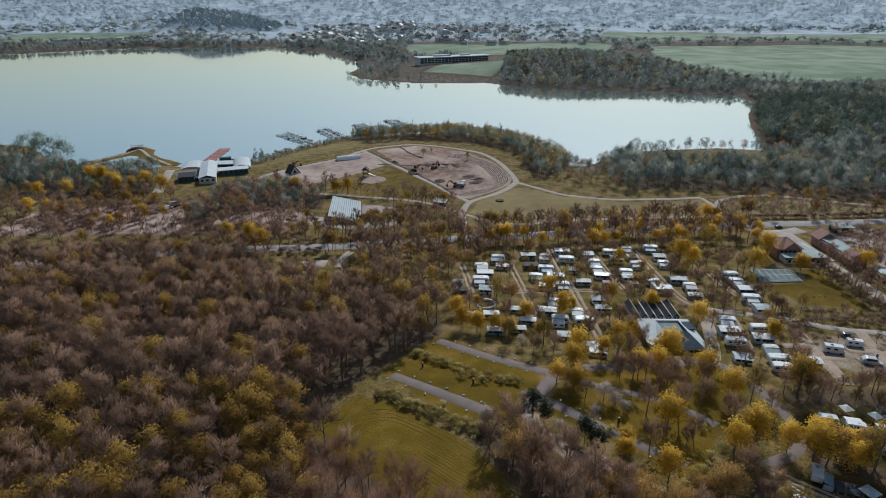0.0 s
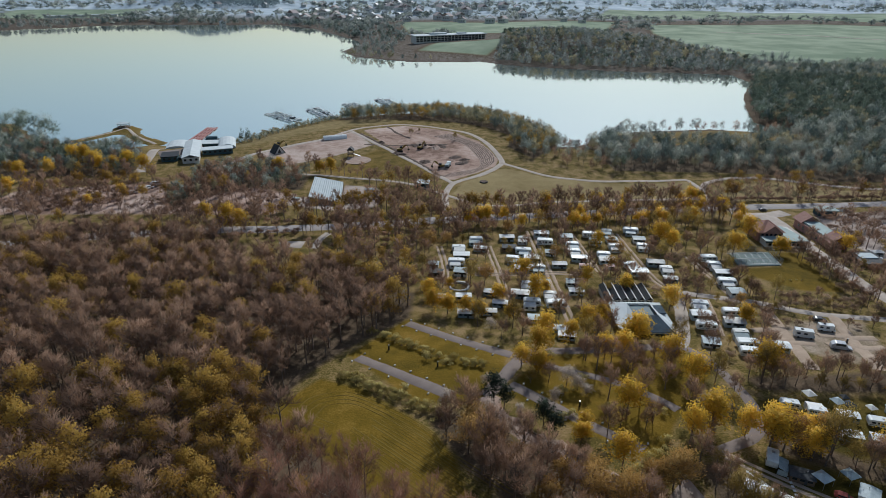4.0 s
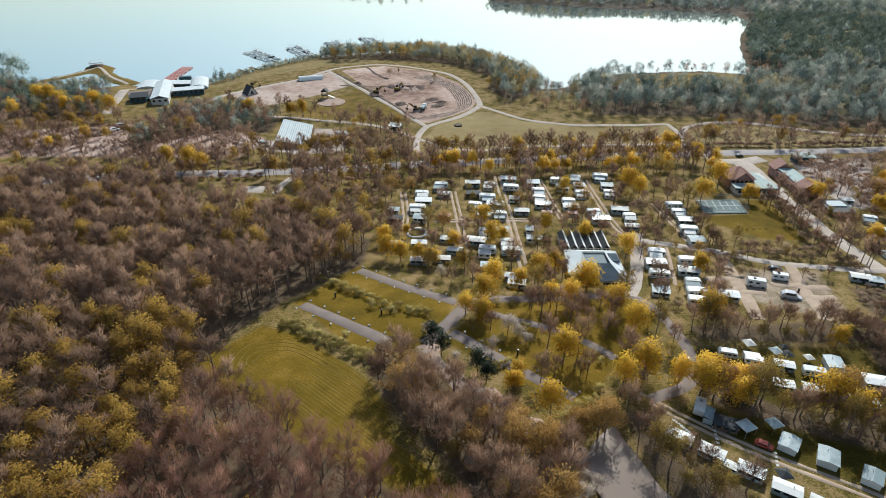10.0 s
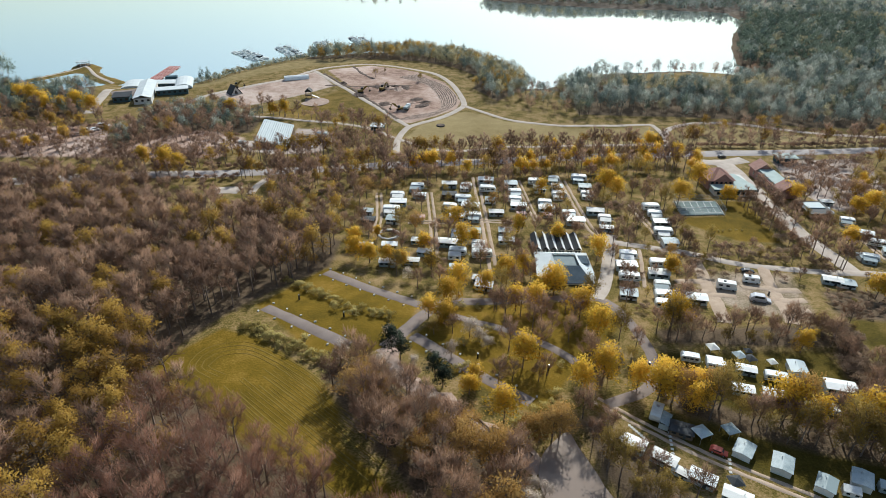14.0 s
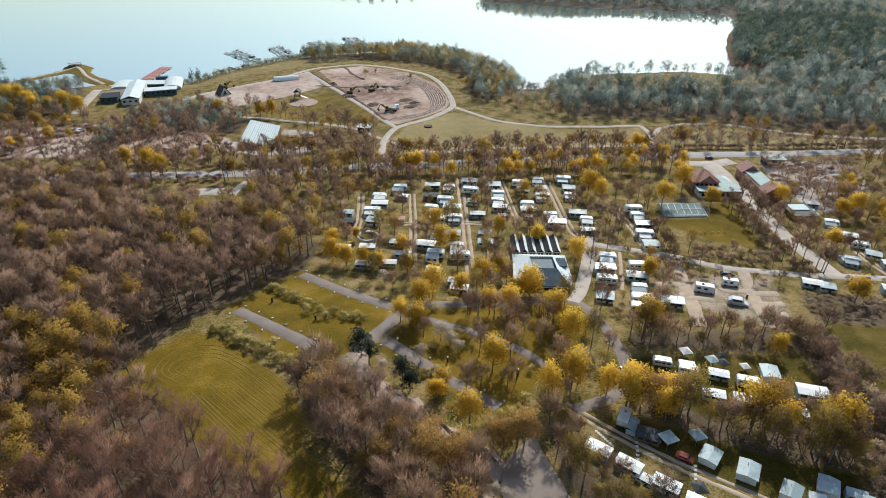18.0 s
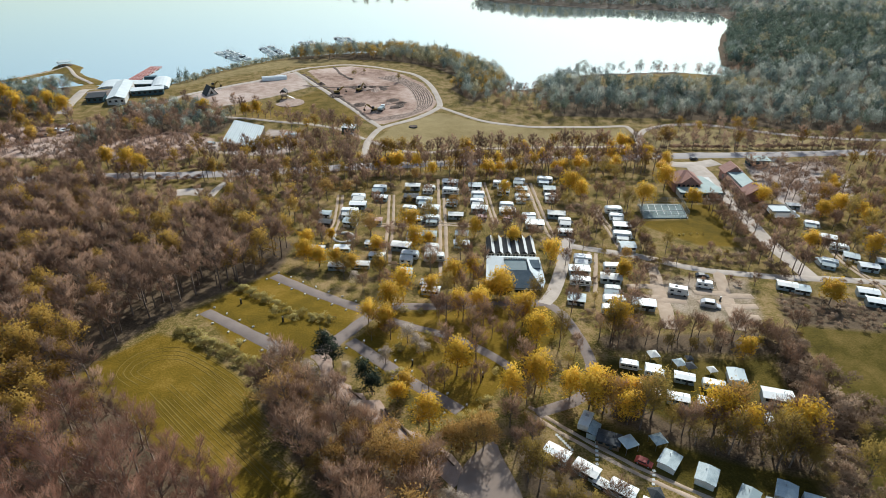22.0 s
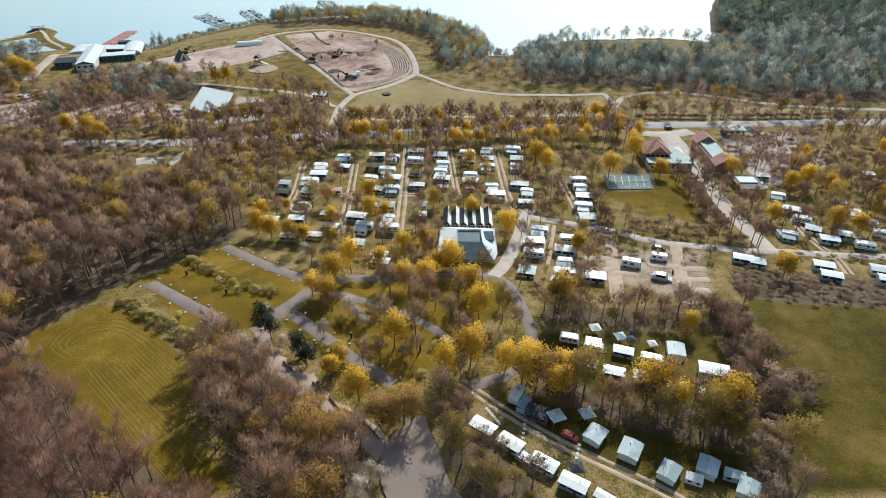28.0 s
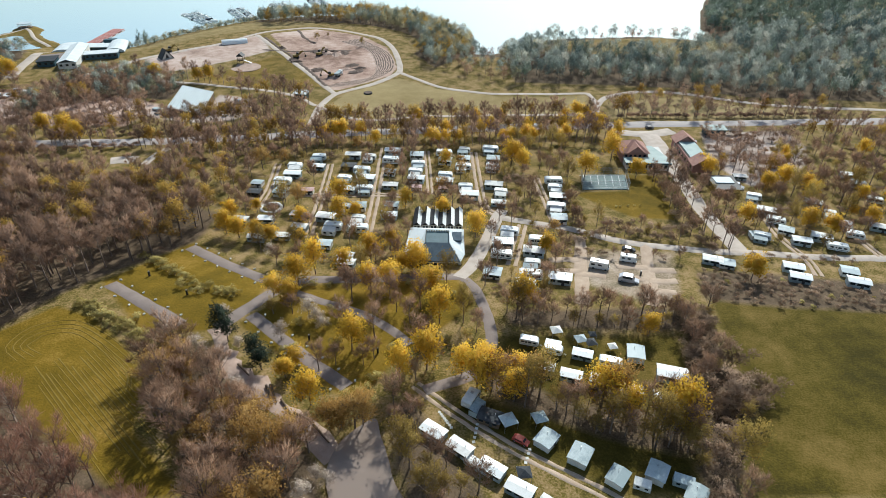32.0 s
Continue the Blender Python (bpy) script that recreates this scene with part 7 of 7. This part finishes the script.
SLATE = surface("grey_slate", (0.30, 0.32, 0.34), (0.42, 0.44, 0.46), 0.3, 3, rough=0.5)
# village tiles, lightened in colour for distance haze
HAZEDTILE = surface("hazed_tiles", (0.42, 0.35, 0.33), (0.52, 0.45, 0.43), 0.3, 3)
HOUSES = [village_house("white village house with slate roof", SLATE), village_house("white village house with tiled roof", HAZEDTILE)]
rh = random.Random(8)
done = set()
for k in range(150):
    a, b = rh.gauss(0, 1), rh.uniform(0, 1)
    hx, hy = (-150 + a * 190, 1500 + 650 * b) if k < 120 else (-950 + a * 130, 2150 + 500 * b)
    m = pose(hx, hy, g(hx, hy), 0, 0, rh.uniform(-40, 40)) @ Matrix.Scale(rh.uniform(1.0, 1.6), 4)
    i = rh.randrange(2)
    if i in done:
        copy_thing(HOUSES[i], m)
    else:
        done.add(i)
        HOUSES[i].matrix_basis = m

# ---- marina ----
def boat(label, hull_mat, mast):
    ob = thing("boat", label, "boat", group="boats at the pontoons")
    bm = bmesh.new()
    deck = [(-3, -0.9), (1.2, -1.05), (3.2, 0), (1.2, 1.05), (-3, 0.9)]
    top = [bm.verts.new((a, b, 0.75)) for a, b in deck]
    low = [bm.verts.new((a * 0.86, b * 0.6, -0.2)) for a, b in deck]
    bm.faces.new(top), bm.faces.new(low[::-1])
    for k in range(5):
        bm.faces.new((low[k], low[(k + 1) % 5], top[(k + 1) % 5], top[k]))
    bmesh.ops.recalc_face_normals(bm, faces=bm.faces)
    part("hull", bm, hull_mat, ob)
    part("cabin", boxes((-1.4, -0.6, 0.7, 1.0, 0.6, 1.25), bevel=0.1), WHITE if hull_mat is not WHITE else GREYTARP, ob)
    if mast:
        part("mast", rod(bmesh.new(), (0.5, 0, 0.7), (0.5, 0, 5.6), 0.05), STEEL, ob)
        part("boom", rod(bmesh.new(), (0.5, 0, 1.7), (-2.4, 0, 1.7), 0.1), TEAL, ob)
    return ob


BOATS = [boat("white sailing boat with lowered sails at a pontoon", WHITE, True), boat("dark covered boat moored at a pontoon", CARPAINT, True), boat("small white motor boat at a pontoon", CREAM, False)]
fresh = [True] * 3
for (x0, y0), (x1, y1) in (((-141.8, 531.5), (-112, 499)), ((-110.5, 551), (-84, 508)), ((-80.5, 574.8), (-59, 533)), ((-52.3, 597.5), (-33, 555))):
    pier = thing("pontoon", "floating pontoon with boats on both sides", "pontoon", group="pontoons")
    u = Vector((x1 - x0, y1 - y0))
    ln = u.length
    u.normalize()
    ang = math.degrees(math.atan2(u.y, u.x))
    pier.matrix_basis = pose(x0, y0, LAKE, 0, 0, ang)
    part("walkway", boxes((0, -0.9, -0.1, ln + 8, 0.9, 0.5)), GREYTARP, pier)
    for k in range(int(ln / 6)):
        part("pile", rod(bmesh.new(), (2 + k * 6, 1.0, -2), (2 + k * 6, 1.0, 1.6), 0.12), TIMBER, pier)
    for k in range(int(ln / 3.4)):
        for s in (-1, 1):
            if rh.random() < 0.82:
                i = rh.choice((0, 0, 1, 2, 2))
                p = Vector((x0, y0)) + u * (1.5 + k * 3.4) + Vector((-u.y, u.x)) * s * 4.3
                m = pose(p.x, p.y, LAKE, 0, 0, ang + 90 * s + 180 * (rh.random() < 0.5))
                if fresh[i]:
                    fresh[i], BOATS[i].matrix_basis = False, m
                else:
                    copy_thing(BOATS[i], m)
for k in range(4):
    jet = thing("jetty", "long narrow jetty with faded red planking", "jetty", group="red jetties", at=pose(-176.5 + k * 2.3, 430, LAKE, 0, 0, 91))
    part("deck", boxes((0, -0.75, 0.3, 46, 0.75, 0.6)), REDDECK, jet)
    for j in range(5):
        part("float", boxes((3 + j * 9.5, -0.85, -0.3, 7 + j * 9.5, 0.85, 0.3), bevel=0.08), GREYTARP, jet)
barge = thing("barge", "dark flat work barge beside the club house", "boat", at=pose(-158, 436, LAKE, 0, 0, 15))
part("hull", boxes((-7, -3, -0.4, 7, 3, 1.2), bevel=0.3), BLACKROOF, barge)
part("deckhouse", boxes((-6, -2, 1.2, 2, 2, 3.4), bevel=0.1), TEAL, barge)
for k, (bx, by) in enumerate(((-118, 470), (-124, 462))):
    small = thing("landing_stage", "small timber landing stage at the reeds", "jetty", group="landing stages", at=pose(bx, by, LAKE, 0, 0, 140))
    part("deck", boxes((0, -0.8, 0.3, 11, 0.8, 0.55)), TIMBER, small)
    for j in range(4):
        part("pile", rod(bmesh.new(), (1 + j * 3, 0.7, -2), (1 + j * 3, 0.7, 0.5), 0.12), TIMBER, small)
pv = thing("lookout", "round timber lookout on the head of the spit", "pavilion", at=pose(-243, 474, g(-243, 474)))
part("deck", rod(bmesh.new(), (0, 0, -0.2), (0, 0, 0.6), 5, 12), TIMBER, pv)
for k in range(8):
    a = k * math.pi / 4
    part("post", rod(bmesh.new(), (4.5 * math.cos(a), 4.5 * math.sin(a), 0.6), (4.5 * math.cos(a), 4.5 * math.sin(a), 3.2), 0.12), STEEL, pv)
part("ring_beam", rod(bmesh.new(), (0, 0, 3.1), (0, 0, 3.5), 5, 12), GREYTARP, pv)
ribbon("path", [(-196, 424), (-218, 444), (-232, 462), (-240, 470)], 2.0, GRAVEL, "gravel path along the grassy spit", lift=0.12)
ribbon("path", [(-240, 470), (-246, 455), (-256, 436)], 1.8, GRAVEL, "gravel path along the grassy spit", lift=0.12)

# ---- building site ----
def heap(x, y, w, h, mat, seed, label):
    rr = np.random.default_rng(seed)
    bm = bmesh.new()
    bmesh.ops.create_grid(bm, x_segments=9, y_segments=9, size=1)
    for v in bm.verts:
        d = min(1.0, math.hypot(v.co.x, v.co.y))
        v.co = Vector((v.co.x * w * (1 + 0.2 * rr.normal()), v.co.y * w * 0.7 * (1 + 0.2 * rr.normal()), h * max(0, (1 - d) ** 0.8) * rr.uniform(0.6, 1.15) - 0.25))
    ob = part("earth_mound", bm, mat)
    ob.matrix_basis = pose(x, y, g(x, y), 0, 0, rr.uniform(0, 180))
    return tagged(ob, label, "earth mound", "mounds of earth")


for k, (hx, hy) in enumerate(((-3.7, 395), (-9.6, 398), (1, 399), (4, 393), (17, 374), (20.7, 361), (14, 366), (22, 368), (-2.5, 362), (9, 350), (-19.5, 379), (-33, 405), (-6, 404), (8, 398))):
    heap(hx, hy, rh.uniform(3, 6), rh.uniform(1.2, 2.4), SPOIL if k % 3 else BANK, 100 + k, "heap of dark excavated earth" if k % 3 else "heap of pale reddish earth")


def digger(label):
    ob = thing("excavator", label, "excavator", group="excavators")
    for s in (-1, 1):
        part("track", prism([(-1.9, 0.35), (-1.5, 0), (1.5, 0), (1.9, 0.35), (1.6, 0.85), (-1.6, 0.85)], s * 1.1 - 0.28, s * 1.1 + 0.28, 0.04), RUBBER, ob)
    part("upper_body", boxes((-2.0, -1.25, 1.0, 1.2, 1.25, 2.1), bevel=0.12), YELLOWP, ob)
    part("cab", boxes((0.1, 0.25, 2.0, 1.6, 1.25, 3.2), bevel=0.12), GLASS, ob)
    part("boom", prism([(0.8, 1.6), (1.2, 1.4), (4.4, 4.2), (4.2, 4.6), (2.6, 4.2)], -0.75, -0.35), YELLOWP, ob)
    part("arm", prism([(4.1, 4.7), (4.5, 4.5), (5.9, 1.9), (5.6, 1.8)], -0.7, -0.4), YELLOWP, ob)
    part("bucket", prism([(5.3, 1.9), (6.1, 1.9), (6.2, 1.2), (5.6, 0.7), (5.0, 1.1)], -1.1, 0.0), RUBBER, ob)
    return ob


DIG = digger("dark ochre tracked excavator on the building site")
for k, (hx, hy, tr) in enumerate(((-6, 390, 60), (8, 351, 200), (-19, 384, 10), (-100, 391, 20))):
    m = pose(hx, hy, g(hx, hy), 0, 0, tr)
    if k:
        copy_thing(DIG, m)
    else:
        DIG.matrix_basis = m
lorry = thing("dump_truck", "pale dump truck parked on the building site", "truck", at=pose(12, 353, g(12, 353), 0, 0, 75))
part("tipper", prism([(-3.2, 1.1), (1.2, 1.1), (1.4, 2.5), (-3.4, 2.3)], -1.15, 1.15, 0.05), GREYTARP, lorry)
part("cab", boxes((1.5, -1.15, 0.8, 3.3, 1.15, 2.8), bevel=0.12), WHITE, lorry)
part("chassis", boxes((-3.0, -0.5, 0.6, 3.1, 0.5, 1.05)), RUBBER, lorry)
for a in (-2.2, -1.0, 2.4):
    for s in (-1, 1):
        part("wheel", rod(bmesh.new(), (a, s * 0.85, 0.5), (a, s * 1.15, 0.5), 0.5, 12), RUBBER, lorry)
for k in range(17):
    s = k / 16
    ribbon("wheel_ruts", [(6 + 8 * s, 334 + 8 * s), (26 + 4 * s, 342 + 10 * s), (41 - 10 * s, 366 + 6 * s), (36 - 14 * s, 398 + 6 * s), (14 - 12 * s, 430 - 8 * s)], 0.6, SPOIL if k % 2 else BANK, "curved wheel ruts in bare reddish soil", "ruts", lift=0.07, rough_edge=0.3)
for pts in ([(-33, 452), (-25, 432), (-14, 416)], [(-44, 400), (-24, 398), (-4, 401), (12, 402)], [(-50, 428), (-34, 404), (-18, 380), (8, 336)]):
    ribbon("trench_edge", pts, 1.3, SPOIL, "line of dark turned earth on the building site", "earth bank", lift=0.25, rough_edge=0.6)
kh = thing("park_kiosk", "small blue-green kiosk with a pale roof beside the path", "kiosk", at=pose(-1.5, 318, g(-1.5, 318), 0, 0, -12))
part("wall", boxes((-3.2, -2.2, -0.4, 3.2, 2.2, 2.6), bevel=0.03), TEAL, kh)
part("roof", slab([(-3.7, -2.7, 2.6), (3.7, -2.7, 2.6), (3.7, 2.7, 3.1), (-3.7, 2.7, 3.1)], 0.2), METALROOF, kh)
part("hatch", boxes((-2.2, -2.26, 0.9, 1.0, -2.2, 2.0)), GLASS, kh)
fp = thing("fire_pit", "round dark fire pit on the dry meadow", "fire pit", at=pose(32, 326, g(32, 326)))
part("ring", rod(bmesh.new(), (0, 0, -0.2), (0, 0, 0.5), 2.3, 14), RUBBER, fp)
part("bed", rod(bmesh.new(), (0, 0, 0.4), (0, 0, 0.56), 1.9, 14), SPOIL, fp)
wt = thing("storage_tent", "long white tunnel tent on the bare ground", "tent", at=pose(-66, 414, g(-66, 414), 0, 0, -72))
part("skin", barrel(-2.6, -8, 2.6, 8, 0, 2.6), WHITE, wt)
part("door_flap", boxes((-1.0, -8.06, 0, 1.0, -8.0, 2.0)), GREYTARP, wt)
ah = thing("a_frame_hut", "dark steep-roofed hut with a glazed white gable", "hut", at=pose(-97, 379, g(-97, 379), 0, 0, 40) @ Matrix.Scale(0.72, 4))
part("roof", prism([(-5.4, 0), (0, 7.4), (5.4, 0), (4.9, 0), (0, 6.8), (-4.9, 0)], -5, 5), BLACKROOF, ah)
part("gable", prism([(-4.7, 0), (4.7, 0), (0, 6.5)], -4.2, 4.2), RENDERW, ah)
part("gable_window", prism([(-1.8, 0.5), (1.8, 0.5), (0, 4.2)], -4.3, -4.2), GLASS, ah)
pad = tagged(part("play_surface", rod(bmesh.new(), (-44, 364, g(-44, 364) - 0.6), (-44, 364, g(-44, 364) + 0.2), 8.5, 28), BANK), "round grey play surface on the lawn", "playground", kind="structure")
pf = thing("climbing_frame", "dark timber climbing tower on the playground", "play equipment", at=pose(-49, 372, g(-49, 372) + 0.1))
for a in (-1.6, 1.6):
    for b in (-1.6, 1.6):
        part("post", rod(bmesh.new(), (a, b, 0), (a, b, 4.5), 0.16), TIMBER, pf)
part("platform", boxes((-1.9, -1.9, 1.8, 1.9, 1.9, 2.1)), TIMBER, pf)
part("tower_roof", prism([(-2.2, 4.3), (2.2, 4.3), (0, 6.2)], -2.2, 2.2), BLACKROOF, pf)
part("slide", slab([(1.9, -0.5, 1.9), (1.9, 0.5, 1.9), (6, 0.5, 0.3), (6, -0.5, 0.3)], 0.15), STEEL, pf)

for k, (sx, sy, w, d, h) in enumerate(((-36, 300, 5, 2.4, 2.4), (-33, 290, 3, 2, 1.1), (-29, 304, 6, 2.4, 2.5), (-39, 286, 2.4, 1.6, 0.9), (-31, 286, 2, 2, 1.2), (-66, 292, 4, 2, 1.2), (-63, 286, 3, 1.6, 0.8))):
    st = thing("material_stack", "stack of pale building material on the gravel yard", "building material", group="stacks in the hall yard", at=pose(sx, sy, g(sx, sy), 0, 0, rh.uniform(-30, 30)))
    for j in range(3):
        part("layer", boxes((-w / 2 + rh.uniform(0, 0.2), -d / 2, h * j / 3 - 0.1 * (j == 0), w / 2 - rh.uniform(0, 0.2), d / 2, h * (j + 1) / 3 - 0.03), bevel=0.03), (RENDERW, GREYTARP, TIMBER)[(j + k) % 3], st)

# ---- small things of the camp ----
ringb = tagged(part("ring_kerb", tri_mesh("ring_kerb", [(15.4 + rr * math.cos(a), 194.5 + rr * math.sin(a), g(15.4, 194.5) + zz) for a in np.linspace(0, 2 * math.pi, 33)[:-1] for rr, zz in ((3.0, -0.2), (3.0, 0.45), (3.9, 0.45), (3.9, -0.2))],
               [(4 * k + c, 4 * k + c + 1, (4 * k + 5 + c) % 128, (4 * k + 4 + c) % 128) for k in range(32) for c in range(3)]), RENDERW), "round white kerb of a planted turning circle", "kerb", kind="structure")
for x0, y0, x1, y1 in ((-0.5, 168, 26, 151.5), (-3, 163.5, 24, 146.5), (-12.5, 145.5, 10, 130.5), (-15.5, 141, 6, 127), (31, 131.5, 57, 109.5), (27, 128.5, 52, 106.5)):
    n = int(math.hypot(x1 - x0, y1 - y0) / 5.2)
    for k in range(n + 1):
        sx, sy = x0 + (x1 - x0) * k / n, y0 + (y1 - y0) * k / n
        st = part("marker_stone", boxes((-0.35, -0.2, -0.15, 0.35, 0.2, 0.35), bevel=0.08), RENDERW)
        st.matrix_basis = pose(sx, sy, g(sx, sy), 0, 0, rh.uniform(0, 90))
        tagged(st, "low white marker stone beside the parking strip", "stone", "marker stones")
for px_, py_ in ((-5.9, 148.3), (8.3, 139.2), (44, 123), (61, 119), (86, 121), (133, 158)):
    post = thing("supply_post", "dark electricity supply post on the grass", "post", group="supply posts", at=pose(px_, py_, g(px_, py_)))
    part("pillar", boxes((-0.22, -0.22, -0.2, 0.22, 0.22, 1.5), bevel=0.03), CARPAINT, post)
    part("lamp_head", rod(bmesh.new(), (0, 0, 1.5), (0, 0, 1.7), 0.16, 8), STEEL, post)
for ax, ay, bx, by in ((38.1, 106.5, 40.9, 101.3), (39.0, 106.8, 41.6, 101.8), (42.4, 102.6, 45.6, 98.4), (50.5, 96.2, 54.2, 92.8), (26.2, 116.6, 25.2, 111.8), (30, 113, 33.5, 109.5), (46, 99, 49.5, 97.2)):
    lg = part("fallen_log", rod(bmesh.new(), (ax, ay, g(ax, ay) + 0.5), (bx, by, g(bx, by) + 0.45), 0.28, 7, 0.16), TIMBER)
    tagged(lg, "bleached fallen log lying in the stream bed", "log", "fallen logs")
for x0, y0, x1, y1 in ((84.5, 101.5, 83.0, 93.5), (94, 92, 91.5, 84.5), (76, 101, 78.5, 97)):
    for k in range(8):
        s = k / 7
        sl = part("stepping_slab", boxes((-0.3, -0.3, -0.1, 0.3, 0.3, 0.1), bevel=0.02), RENDERW)
        sx, sy = x0 + (x1 - x0) * s, y0 + (y1 - y0) * s
        sl.matrix_basis = pose(sx, sy, g(sx, sy), 0, 0, rh.uniform(-15, 15))
        tagged(sl, "pale stepping slab set in the grass", "paving slab", "stepping slabs")
mow = random.Random(17)
for k in range(18):
    o, a, b = k * 0.9 + mow.uniform(-0.2, 0.2), mow.uniform(0, 9), mow.uniform(26, 46)
    line = [(-16.5 + o * 0.72 + d * 0.755 + 0.25 * math.sin(d * 0.09 + k), 109.5 + o * 0.70 - d * 0.655) for d in (a, a + (b - a) * 0.35, a + (b - a) * 0.7, b)]
    ribbon("mower_track", line, mow.choice((0.08, 0.12, 0.12, 0.22)), MOWN, "faint line of pale clippings left by a mower", "mown line", lift=0.03, rough_edge=0.06)
for k in range(4):
    o = k * 1.5
    ribbon("mower_track", [(-20 + o, 112 + o * 0.5), (-25.5 + o, 116.5 + o * 0.2), (-24 + o, 124 - o * 0.7), (-15 + o * 0.4, 127 - o), (-5, 122.5 - o), (6, 114 - o), (10 - o * 0.3, 108 - o)], 0.16, MOWN, "faint headland line left by a mower", "mown line", lift=0.03, rough_edge=0.08)
